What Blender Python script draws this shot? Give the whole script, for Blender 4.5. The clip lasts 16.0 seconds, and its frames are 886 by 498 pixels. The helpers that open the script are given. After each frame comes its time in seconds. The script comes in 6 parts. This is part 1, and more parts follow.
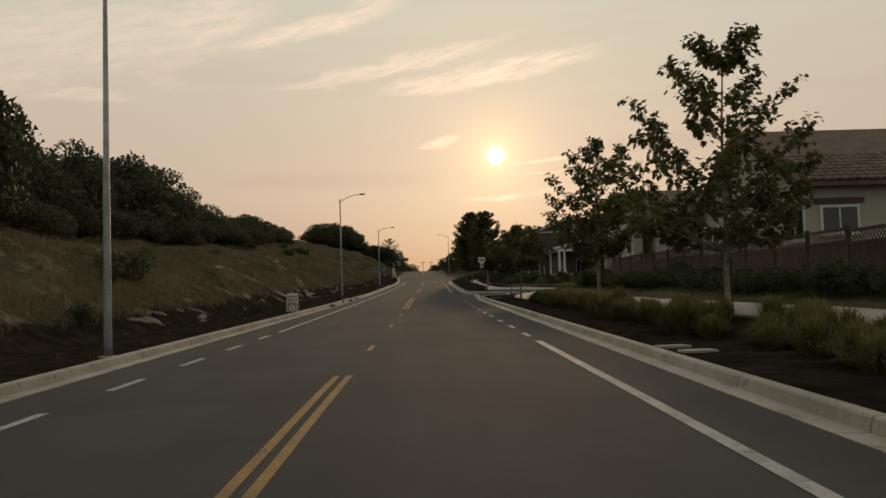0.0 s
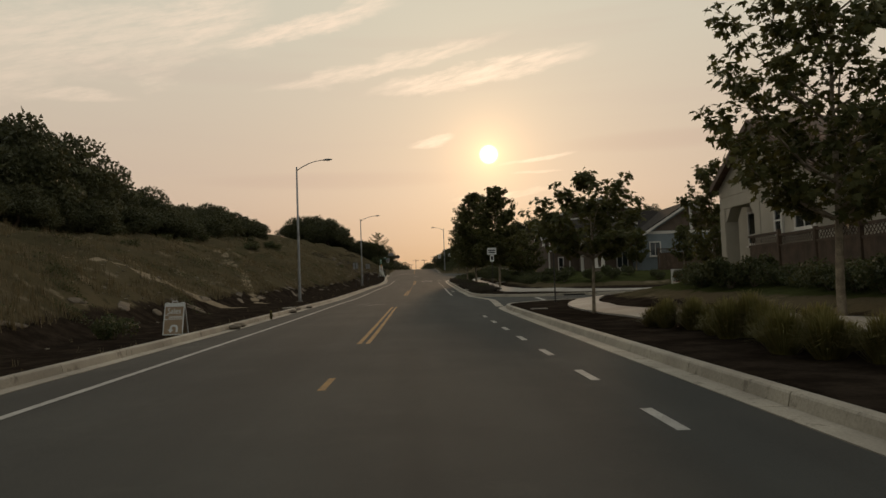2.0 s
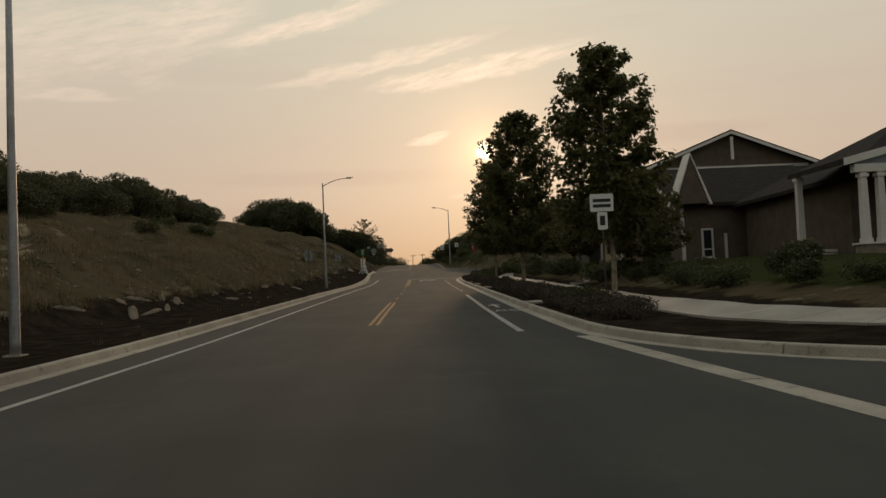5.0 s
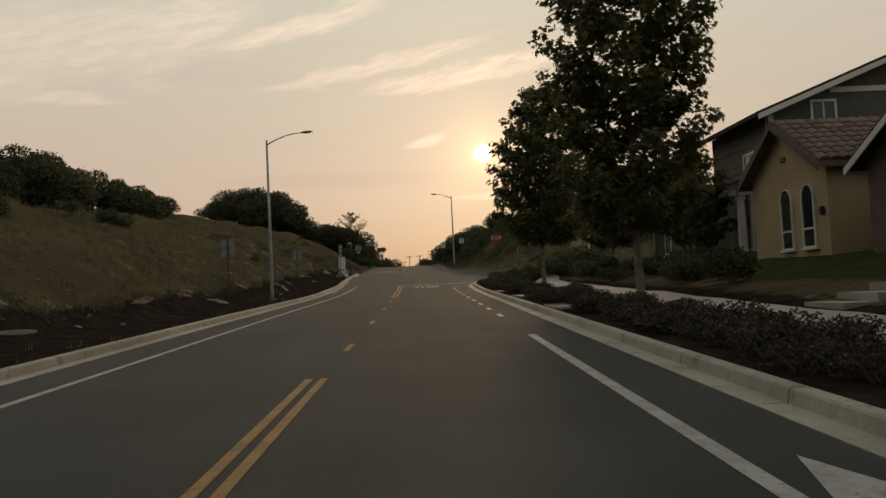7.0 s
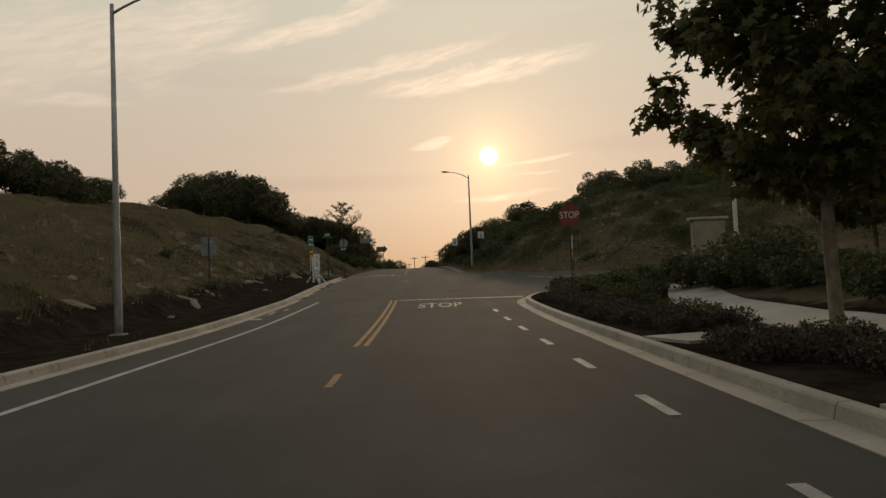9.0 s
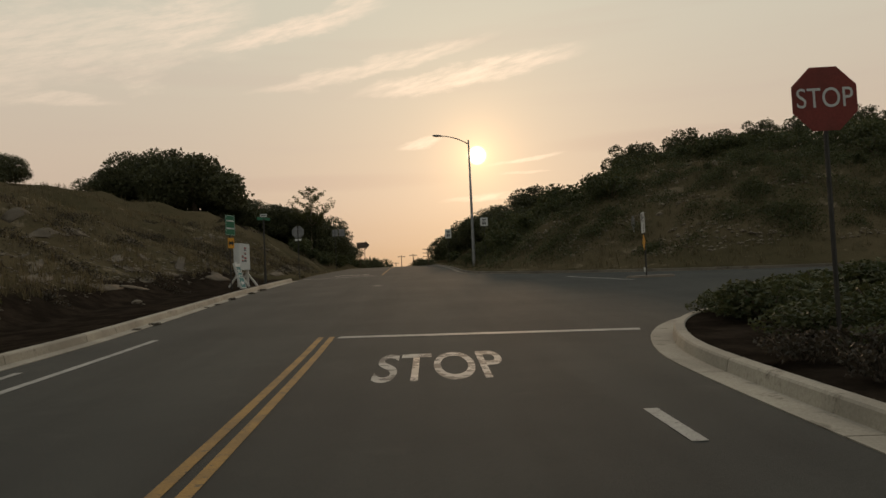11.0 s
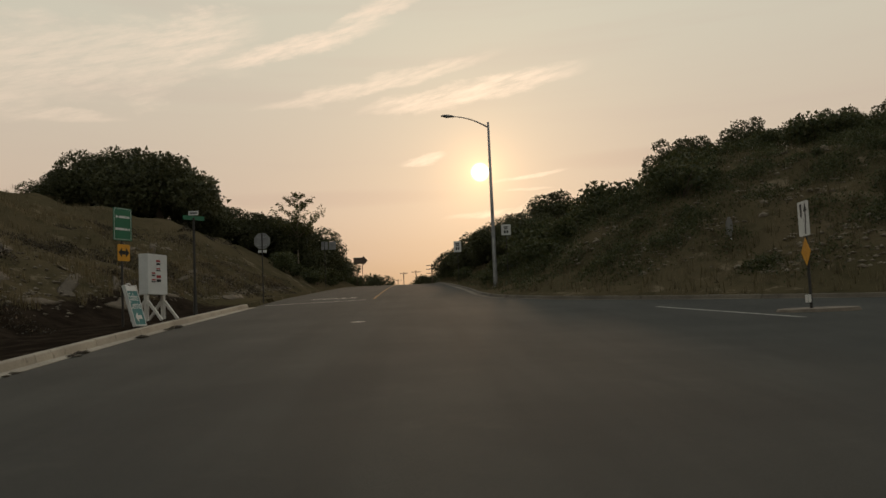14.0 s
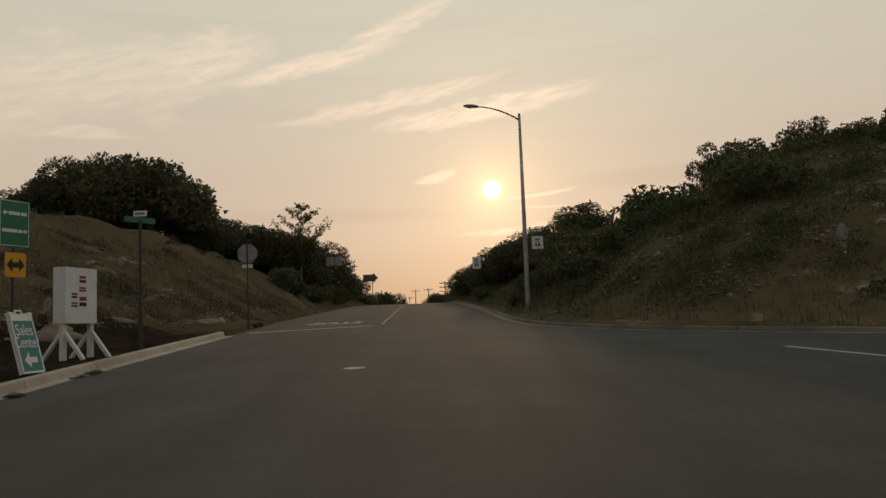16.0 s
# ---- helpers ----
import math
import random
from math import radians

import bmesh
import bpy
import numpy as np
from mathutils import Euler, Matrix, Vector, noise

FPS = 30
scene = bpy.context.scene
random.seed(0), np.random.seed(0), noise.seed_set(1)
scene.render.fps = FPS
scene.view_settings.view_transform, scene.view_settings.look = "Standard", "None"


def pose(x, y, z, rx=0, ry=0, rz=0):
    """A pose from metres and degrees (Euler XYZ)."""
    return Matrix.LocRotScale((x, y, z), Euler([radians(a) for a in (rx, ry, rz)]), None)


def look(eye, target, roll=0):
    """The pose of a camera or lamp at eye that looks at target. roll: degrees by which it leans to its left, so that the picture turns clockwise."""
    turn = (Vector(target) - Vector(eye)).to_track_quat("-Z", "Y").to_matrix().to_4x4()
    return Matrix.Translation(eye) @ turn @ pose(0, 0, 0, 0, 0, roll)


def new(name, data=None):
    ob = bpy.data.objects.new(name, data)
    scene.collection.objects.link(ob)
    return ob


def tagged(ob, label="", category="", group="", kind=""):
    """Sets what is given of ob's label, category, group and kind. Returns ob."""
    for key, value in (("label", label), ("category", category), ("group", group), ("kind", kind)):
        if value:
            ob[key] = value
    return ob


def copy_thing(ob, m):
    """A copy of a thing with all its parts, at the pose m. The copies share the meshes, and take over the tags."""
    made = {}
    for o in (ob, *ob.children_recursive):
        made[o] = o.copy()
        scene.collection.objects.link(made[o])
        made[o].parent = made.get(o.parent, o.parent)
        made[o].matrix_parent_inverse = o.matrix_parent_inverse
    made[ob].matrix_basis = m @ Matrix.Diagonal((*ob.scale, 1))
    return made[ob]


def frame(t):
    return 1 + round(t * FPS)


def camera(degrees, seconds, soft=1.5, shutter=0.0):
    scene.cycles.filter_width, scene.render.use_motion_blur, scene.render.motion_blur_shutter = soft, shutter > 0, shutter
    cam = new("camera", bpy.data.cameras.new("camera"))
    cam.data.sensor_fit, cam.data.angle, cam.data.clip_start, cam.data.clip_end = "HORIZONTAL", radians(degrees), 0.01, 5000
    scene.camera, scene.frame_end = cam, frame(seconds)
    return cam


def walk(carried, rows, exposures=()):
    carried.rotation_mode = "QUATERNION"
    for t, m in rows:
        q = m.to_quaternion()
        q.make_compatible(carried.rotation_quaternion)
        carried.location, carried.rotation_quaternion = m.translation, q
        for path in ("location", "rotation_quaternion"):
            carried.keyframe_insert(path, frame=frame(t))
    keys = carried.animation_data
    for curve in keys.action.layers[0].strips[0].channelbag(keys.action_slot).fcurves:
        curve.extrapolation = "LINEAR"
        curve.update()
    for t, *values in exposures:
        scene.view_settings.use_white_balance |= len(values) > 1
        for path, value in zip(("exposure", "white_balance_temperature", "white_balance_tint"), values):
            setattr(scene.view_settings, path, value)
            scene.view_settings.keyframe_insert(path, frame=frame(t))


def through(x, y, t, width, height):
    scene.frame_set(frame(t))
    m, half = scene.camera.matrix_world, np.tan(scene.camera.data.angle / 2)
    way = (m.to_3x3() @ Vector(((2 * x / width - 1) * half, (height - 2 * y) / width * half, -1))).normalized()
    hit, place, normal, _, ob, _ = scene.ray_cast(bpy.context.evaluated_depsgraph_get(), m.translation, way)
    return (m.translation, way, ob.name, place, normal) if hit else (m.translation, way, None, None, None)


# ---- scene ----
# camera: a phone on the dashboard of a car that drives up the road and creeps over the stop line
cam = camera(56.79, 16.0)
PATH = [
    (0.0, -0.000, 0.000, 0.000, -1.152, 3.023, 1.738),
    (0.5, 0.025, 4.768, 0.071, -1.243, 2.945, 1.762),
    (1.0, 0.116, 10.363, 0.143, -1.407, 2.969, 1.846),
    (1.5, 0.184, 16.485, 0.216, -1.483, 2.992, 1.918),
    (2.0, 0.196, 23.040, 0.299, -1.601, 2.950, 1.999),
    (2.5, 0.167, 29.942, 0.393, -1.750, 2.946, 2.205),
    (3.0, 0.184, 36.917, 0.511, -1.767, 2.841, 2.350),
    (3.5, 0.198, 43.834, 0.635, -1.754, 2.694, 2.422),
    (4.0, 0.212, 50.799, 0.756, -1.668, 2.493, 2.546),
    (4.2, 0.224, 53.584, 0.804, -1.633, 2.546, 2.607),
    (6.3, 0.433, 80.251, 1.261, -1.982, 2.812, 2.456),
    (6.5, 0.453, 82.692, 1.330, -1.990, 2.813, 2.532),
    (7.0, 0.511, 88.881, 1.503, -1.904, 2.898, 2.747),
    (7.5, 0.551, 95.245, 1.691, -1.802, 3.076, 2.733),
    (8.0, 0.563, 101.554, 1.887, -1.639, 3.076, 2.718),
    (8.5, 0.563, 107.611, 2.062, -1.506, 3.020, 2.732),
    (9.0, 0.599, 113.478, 2.200, -1.520, 3.091, 2.478),
    (9.2, 0.613, 115.762, 2.252, -1.564, 3.096, 2.376),
    (11.3, 0.976, 134.786, 2.750, -2.401, 2.993, 2.607),
    (11.5, 1.000, 136.093, 2.803, -2.432, 2.986, 2.548),
    (12.0, 1.046, 139.005, 2.933, -2.434, 3.104, 2.416),
    (12.5, 1.048, 141.432, 3.061, -2.434, 3.292, 2.426),
    (13.0, 1.036, 143.318, 3.167, -2.394, 3.587, 2.483),
    (13.5, 1.024, 144.579, 3.239, -2.315, 3.828, 2.510),
    (14.0, 1.036, 145.631, 3.307, -2.121, 4.175, 2.480),
    (14.5, 1.031, 146.699, 3.383, -1.936, 4.516, 2.489),
    (15.0, 1.001, 148.166, 3.476, -1.740, 4.872, 2.432),
    (15.5, 0.942, 150.123, 3.588, -1.480, 5.169, 2.384),
    (16.0, 0.857, 152.459, 3.730, -1.330, 5.430, 2.187),
]
walk(cam, [(t, pose(x, y, z, 90 + pitch, roll, yaw)) for t, x, y, z, yaw, pitch, roll in PATH], exposures=[(0.0, 0.13, 6580, 14), (16.0, 0.13, 6580, 14)])

# ---- world and sun ----
SUN_EL, SUN_AZ = 9.4, 5.15          # degrees; azimuth to the right of +y
SUN_DIR = Vector((math.sin(radians(SUN_AZ)) * math.cos(radians(SUN_EL)), math.cos(radians(SUN_AZ)) * math.cos(radians(SUN_EL)), math.sin(radians(SUN_EL))))


class Nodes:
    """A short way to write node trees."""

    def __init__(self, tree):
        self.t = tree

    def add(self, kind, **inputs):
        n = self.t.nodes.new(kind)
        for key, value in inputs.items():
            self.put(n, key, value)
        return n

    def put(self, n, key, value):
        socket = n.inputs[int(key[1:])] if key[0] == "i" and key[1:].isdigit() else n.inputs[key.replace("_", " ")]
        if isinstance(value, bpy.types.NodeSocket):
            self.t.links.new(value, socket)
        else:
            socket.default_value = value

    def math(self, op, a, b=0.0, clamp=False):
        n = self.add("ShaderNodeMath", i0=a, i1=b)
        n.operation, n.use_clamp = op, clamp
        return n.outputs[0]

    def mix(self, fac, a, b, blend="MIX"):
        n = self.t.nodes.new("ShaderNodeMix")
        n.data_type, n.blend_type = "RGBA", blend
        for i, v in ((0, fac), (6, a), (7, b)):
            if isinstance(v, bpy.types.NodeSocket):
                self.t.links.new(v, n.inputs[i])
            else:
                n.inputs[i].default_value = v if i == 0 else (*v, 1)
        return n.outputs[2]

    def noise(self, vector, scale, detail=4.0, rough=0.55):
        return self.add("ShaderNodeTexNoise", Vector=vector, Scale=scale, Detail=detail, Roughness=rough).outputs["Fac"]

    def ramp(self, fac, lo, hi):
        n = self.add("ShaderNodeMapRange", Value=fac, From_Min=lo, From_Max=hi)
        n.interpolation_type = "SMOOTHSTEP"
        return n.outputs[0]


world = bpy.data.worlds.new("sky")
scene.world = world
world.use_nodes = True
world.node_tree.nodes.clear()
wn = Nodes(world.node_tree)
way = wn.add("ShaderNodeTexCoord").outputs["Generated"]
sky = wn.add("ShaderNodeTexSky")
sky.sky_type, sky.sun_disc = "NISHITA", False
sky.sun_elevation, sky.sun_rotation = radians(SUN_EL), radians(SUN_AZ)
sky.air_density, sky.dust_density, sky.ozone_density, sky.altitude = 1.0, 2.0, 1.0, 50
xyz = wn.add("ShaderNodeSeparateXYZ", Vector=way)
elev = wn.math("ARCSINE", xyz.outputs[2])
azim = wn.math("ARCTAN2", xyz.outputs[0], xyz.outputs[1])
# smoke haze: warm near the horizon, grey-green higher up
haze_up = wn.ramp(elev, 0.0, 0.42)
haze = wn.mix(haze_up, (0.535, 0.392, 0.288), (0.56, 0.545, 0.43))
haze = wn.mix(wn.ramp(elev, 0.42, 1.1), haze, (0.37, 0.42, 0.44))
low = wn.ramp(elev, 0.0, 0.125)
haze = wn.mix(low, (0.37, 0.248, 0.172), haze)
# the sky dims away from the sunset and overhead
haze = wn.mix(wn.ramp(xyz.outputs[1], 0.75, -0.6), haze, (0.31, 0.325, 0.285))
# soft level bands in the haze
bandv = wn.add("ShaderNodeCombineXYZ", X=wn.math("MULTIPLY", azim, 2.2), Y=wn.math("MULTIPLY", elev, 26.0), Z=0.0)
band = wn.noise(bandv.outputs[0], 1.0, 3.0)
haze = wn.mix(wn.math("MULTIPLY", wn.ramp(band, 0.45, 0.75), 0.22), haze, (0.50, 0.40, 0.33))
# glow round the sun
dot = wn.add("ShaderNodeVectorMath", i0=way, i1=tuple(SUN_DIR))
dot.operation = "DOT_PRODUCT"
ang = wn.math("ARCCOSINE", wn.math("MINIMUM", dot.outputs["Value"], 0.9999999))
glow_wide = wn.math("POWER", 2.718, wn.math("MULTIPLY", wn.math("POWER", ang, 1.0), -9.0))
glow_near = wn.math("POWER", 2.718, wn.math("MULTIPLY", wn.math("POWER", ang, 1.0), -42.0))
disc = wn.math("SUBTRACT", 1.0, wn.ramp(ang, 0.001, 0.0128))
# thin high cloud: streaks along slanting lines, each with its place on the sky
cloud = None
CLOUDS = [  # azimuth, elevation, half length, half width, slope (all degrees but the slope), strength
    (-1.8, 15.7, 8.3, 0.60, 0.204, 0.62), (4.8, 14.95, 7.7, 0.75, 0.15, 0.90), (2.4, 14.25, 4.0, 0.35, 0.16, 0.80), (1.1, 10.42, 1.6, 0.42, 0.20, 0.95),
    (8.5, 8.94, 2.6, 0.16, 0.113, 0.85), (8.47, 8.07, 1.8, 0.10, 0.03, 0.45), (6.2, 6.56, 3.6, 0.25, 0.087, 0.60), (-7.4, 18.2, 6.5, 0.75, 0.24, 0.75),
    (-1.5, 20.6, 5.0, 0.8, 0.45, 0.60), (-14.5, 18.4, 4.5, 1.7, 0.22, 0.55), (-20.4, 17.0, 10.0, 2.6, 0.07, 0.38), (-22.6, 13.2, 3.8, 0.40, 0.01, 0.35), (-27.0, 15.0, 9.0, 2.0, 0.08, 0.28)]
warp = wn.noise(wn.add("ShaderNodeCombineXYZ", X=wn.math("MULTIPLY", azim, 14.0), Y=wn.math("MULTIPLY", elev, 34.0), Z=0.0).outputs[0], 1.0, 6.0, 0.6)
shred = wn.noise(wn.add("ShaderNodeCombineXYZ", X=wn.math("ADD", wn.math("MULTIPLY", azim, 26.0), wn.math("MULTIPLY", elev, -30.0)), Y=wn.math("MULTIPLY", wn.math("SUBTRACT", elev, wn.math("MULTIPLY", azim, 0.2)), 105.0), Z=3.0).outputs[0], 1.0, 8.0, 0.68)
for az, el, half, thick, slope, power in CLOUDS:
    u = wn.math("SUBTRACT", azim, radians(az))
    v = wn.math("SUBTRACT", wn.math("SUBTRACT", elev, radians(el)), wn.math("MULTIPLY", u, slope))
    v = wn.math("ADD", v, wn.math("MULTIPLY", wn.math("SUBTRACT", warp, 0.5), radians(2.3 * thick + 0.35)))
    r = wn.math("ADD", wn.math("POWER", wn.math("DIVIDE", wn.math("ABSOLUTE", u), radians(half)), 2.0), wn.math("POWER", wn.math("DIVIDE", wn.math("ABSOLUTE", v), radians(thick)), 2.0))
    one = wn.math("MULTIPLY", wn.math("SUBTRACT", 1.0, wn.ramp(r, 0.0, 1.4)), power)
    cloud = one if cloud is None else wn.math("MAXIMUM", cloud, one)
cloud = wn.math("MULTIPLY", cloud, wn.ramp(shred, 0.22, 0.70), clamp=True)
# dull bands low in the smoke
for az, el, half, thick in ((-5.5, 7.9, 9.0, 0.6), (17.3, 9.7, 7.0, 0.7)):
    u, v = wn.math("DIVIDE", wn.math("SUBTRACT", azim, radians(az)), radians(half)), wn.math("DIVIDE", wn.math("SUBTRACT", elev, radians(el)), radians(thick))
    r = wn.math("ADD", wn.math("POWER", wn.math("ABSOLUTE", u), 2.0), wn.math("POWER", wn.math("ABSOLUTE", v), 2.0))
    haze = wn.mix(wn.math("MULTIPLY", wn.math("SUBTRACT", 1.0, wn.ramp(r, 0.0, 1.5)), 0.35), haze, (0.46, 0.34, 0.27))
haze = wn.mix(cloud, haze, (0.95, 0.75, 0.56))
total = wn.mix(1.0, haze, wn.mix(1.0, (0.15, 0.10, 0.04), wn.add("ShaderNodeCombineColor", Red=glow_wide, Green=glow_wide, Blue=glow_wide).outputs[0], "MULTIPLY"), "ADD")
total = wn.mix(1.0, total, wn.mix(1.0, (0.85, 0.46, 0.17), wn.add("ShaderNodeCombineColor", Red=glow_near, Green=glow_near, Blue=glow_near).outputs[0], "MULTIPLY"), "ADD")
total = wn.mix(disc, total, (9.0, 7.6, 5.0))
bg_sky = wn.add("ShaderNodeBackground", Color=sky.outputs[0], Strength=0.0032)
bg_haze = wn.add("ShaderNodeBackground", Color=total, Strength=0.95)
both = wn.add("ShaderNodeAddShader", i0=bg_sky.outputs[0], i1=bg_haze.outputs[0])
wn.add("ShaderNodeOutputWorld", Surface=both.outputs[0])

sun = new("sun", bpy.data.lights.new("sun", "SUN"))
sun.data.energy, sun.data.angle, sun.data.color = 0.5, radians(2.5), (1.0, 0.66, 0.38)
sun.matrix_world = look(SUN_DIR * 100, (0, 0, 0))


# ---- materials ----
def mat(name, col, col2=None, rough=0.8, scale=1.5, fine=40.0, bump=0.15, metal=0.0, spec=0.4, vary=0.0, wear=None, worn=(0.56, 0.66)):
    """A procedural surface: two colours blended at two scales, relief, and a random shade for each piece (vary)."""
    m = bpy.data.materials.new(name)
    m.use_nodes = True
    n = Nodes(m.node_tree)
    b = m.node_tree.nodes["Principled BSDF"]
    p = n.add("ShaderNodeNewGeometry").outputs["Position"]
    big, small = n.noise(p, scale, 4.0), n.noise(p, fine, 6.0, 0.65)
    col2 = col2 or tuple(c * 0.72 for c in col)
    c = n.mix(n.ramp(big, 0.32, 0.68), col, col2)
    c = n.mix(n.math("MULTIPLY", n.ramp(small, 0.35, 0.75), 0.45), c, tuple(v * 0.6 for v in col2))
    if wear:
        c = n.mix(n.math("MULTIPLY", n.ramp(n.noise(p, scale * 3.3, 8.0, 0.7), worn[0], worn[1]), 0.85), c, wear)
    if vary:
        info = n.add("ShaderNodeObjectInfo").outputs["Random"]
        k = n.math("MULTIPLY_ADD", info, vary)
        m.node_tree.nodes[-1].inputs[2].default_value = 1.0 - vary / 2
        c = n.mix(1.0, c, n.add("ShaderNodeCombineColor", Red=k, Green=k, Blue=k).outputs[0], "MULTIPLY")
    n.put(b, "Base_Color", c)
    n.put(b, "Roughness", n.math("MULTIPLY_ADD", small, 0.25, ))
    m.node_tree.nodes[-1].inputs[2].default_value = rough - 0.12
    b.inputs["Metallic"].default_value = metal
    b.inputs["Specular IOR Level"].default_value = spec
    if bump:
        bn = n.add("ShaderNodeBump", Strength=bump, Distance=0.02, Height=small)
        n.put(b, "Normal", bn.outputs[0])
    return m


def leaf_mat(name, col, col2, through=0.35):
    """Leaves: a random green for each leaf, some light passing through."""
    m = bpy.data.materials.new(name)
    m.use_nodes = True
    n = Nodes(m.node_tree)
    b = m.node_tree.nodes["Principled BSDF"]
    rnd = n.add("ShaderNodeNewGeometry").outputs["Random Per Island"]
    c = n.mix(rnd, col, col2)
    n.put(b, "Base_Color", c)
    b.inputs["Roughness"].default_value = 0.6
    b.inputs["Specular IOR Level"].default_value = 0.3
    tr = n.add("ShaderNodeBsdfTranslucent", Color=c)
    mx = n.add("ShaderNodeMixShader", i0=through, i1=b.outputs[0], i2=tr.outputs[0])
    n.put(m.node_tree.nodes["Material Output"], "Surface", mx.outputs[0])
    return m


def asphalt_mat():
    """Old asphalt: fine aggregate, blotches, and long streaks worn along the lanes."""
    m = mat("asphalt", (0.063, 0.065, 0.058), (0.048, 0.050, 0.046), rough=0.9, scale=0.35, fine=70, bump=0.35, spec=0.2)
    n = Nodes(m.node_tree)
    b = m.node_tree.nodes["Principled BSDF"]
    c = b.inputs["Base Color"].links[0].from_socket
    p = n.add("ShaderNodeNewGeometry").outputs["Position"]
    streak = n.add("ShaderNodeVectorMath", i0=p, i1=(1.1, 0.05, 0.0))
    streak.operation = "MULTIPLY"
    worn = n.ramp(n.noise(streak.outputs[0], 1.0, 3.0), 0.35, 0.68)
    c = n.mix(n.math("MULTIPLY", worn, 0.55), c, n.mix(1.0, c, (0.66, 0.66, 0.67), "MULTIPLY"))
    patch = n.ramp(n.noise(p, 0.9, 7.0, 0.7), 0.55, 0.70)
    c = n.mix(n.math("MULTIPLY", patch, 0.45), c, n.mix(1.0, c, (1.45, 1.42, 1.36), "MULTIPLY"))
    grit = n.ramp(n.noise(p, 240.0, 2.0), 0.62, 0.72)
    c = n.mix(n.math("MULTIPLY", grit, 0.5), c, (0.15, 0.145, 0.135))
    n.put(b, "Base_Color", c)
    return m


M_ASPHALT = asphalt_mat()
M_CONC = mat("concrete", (0.42, 0.38, 0.31), (0.30, 0.27, 0.22), rough=0.85, scale=0.8, fine=30, bump=0.2, vary=0.16, wear=(0.16, 0.14, 0.11))
M_DIRTKERB = mat("dirt-stained concrete", (0.19, 0.165, 0.13), (0.115, 0.10, 0.08), rough=0.9, scale=0.7, fine=20, bump=0.3, vary=0.3, wear=(0.07, 0.058, 0.045))
M_WALK = mat("pavement concrete", (0.40, 0.37, 0.32), (0.31, 0.28, 0.24), rough=0.85, scale=0.6, fine=25, bump=0.15, vary=0.1)
M_WHITE = mat("road paint white", (0.43, 0.415, 0.38), (0.29, 0.28, 0.255), rough=0.7, scale=3, fine=45, bump=0.1, wear=(0.09, 0.09, 0.08))
M_WORN = mat("worn road paint white", (0.50, 0.48, 0.44), (0.34, 0.33, 0.30), rough=0.7, scale=1.1, fine=45, bump=0.1, wear=(0.075, 0.073, 0.066), worn=(0.485, 0.535))
M_YELLOW = mat("road paint yellow", (0.36, 0.20, 0.045), (0.22, 0.13, 0.04), rough=0.75, scale=2.2, fine=45, bump=0.1, wear=(0.08, 0.065, 0.045))
M_STEEL = mat("galvanised steel", (0.42, 0.42, 0.42), (0.30, 0.30, 0.31), rough=0.5, scale=2, fine=20, bump=0.03, metal=0.7)
M_LAMP = mat("lamp housing grey", (0.30, 0.30, 0.30), rough=0.5, scale=3, bump=0.02)
M_BARK = mat("bark", (0.16, 0.12, 0.09), (0.09, 0.07, 0.05), rough=0.9, scale=5, fine=35, bump=0.5)
M_BARK2 = mat("pale mottled bark", (0.34, 0.28, 0.20), (0.18, 0.14, 0.10), rough=0.9, scale=6, fine=30, bump=0.3)
M_OAK = leaf_mat("oak leaves", (0.050, 0.056, 0.026), (0.098, 0.098, 0.044), 0.25)
M_SYC = leaf_mat("plane tree leaves", (0.058, 0.066, 0.020), (0.118, 0.112, 0.036), 0.42)
M_SHRUB = leaf_mat("shrub leaves", (0.040, 0.055, 0.022), (0.10, 0.10, 0.04), 0.3)
M_TUSSOCK = leaf_mat("yellow-green tussock blades", (0.14, 0.13, 0.042), (0.25, 0.215, 0.078), 0.4)
M_DRY = leaf_mat("dry grass blades", (0.098, 0.081, 0.043), (0.182, 0.146, 0.080), 0.35)
M_DARKPLANT = leaf_mat("dark purple-green ground cover", (0.035, 0.030, 0.022), (0.075, 0.060, 0.040), 0.3)
M_WOOD = mat("weathered brown fence wood", (0.115, 0.075, 0.05), (0.075, 0.05, 0.034), rough=0.85, scale=3, fine=50, bump=0.25, vary=0.25)
M_POLEWOOD = mat("utility pole wood", (0.13, 0.09, 0.06), rough=0.9, scale=3)
M_STUCCO = mat("cream stucco", (0.50, 0.45, 0.37), (0.43, 0.385, 0.31), rough=0.9, scale=0.8, fine=60, bump=0.3)
M_STUCCO2 = mat("ochre stucco", (0.46, 0.35, 0.21), (0.38, 0.29, 0.17), rough=0.9, scale=0.8, fine=60, bump=0.3)
M_TILE = mat("clay roof tile", (0.185, 0.12, 0.085), (0.12, 0.08, 0.06), rough=0.85, scale=2, fine=30, bump=0.2, vary=0.5)
M_SIDING = mat("blue-grey siding", (0.25, 0.29, 0.31), (0.21, 0.24, 0.26), rough=0.8, scale=1, fine=40, bump=0.1)
M_SIDING2 = mat("brown shingle siding", (0.15, 0.11, 0.085), (0.11, 0.08, 0.06), rough=0.85, scale=2, fine=40, bump=0.2)
M_SIDING3 = mat("taupe siding", (0.135, 0.125, 0.105), (0.105, 0.097, 0.082), rough=0.85, scale=1, fine=40, bump=0.1)
M_SOIL = mat("pale eroded soil", (0.155, 0.125, 0.088), (0.10, 0.08, 0.058), rough=0.95, scale=1.2, fine=14, bump=0.6)
M_TRIM = mat("white trim paint", (0.74, 0.71, 0.66), (0.66, 0.63, 0.58), rough=0.6, scale=1, fine=30, bump=0.05)
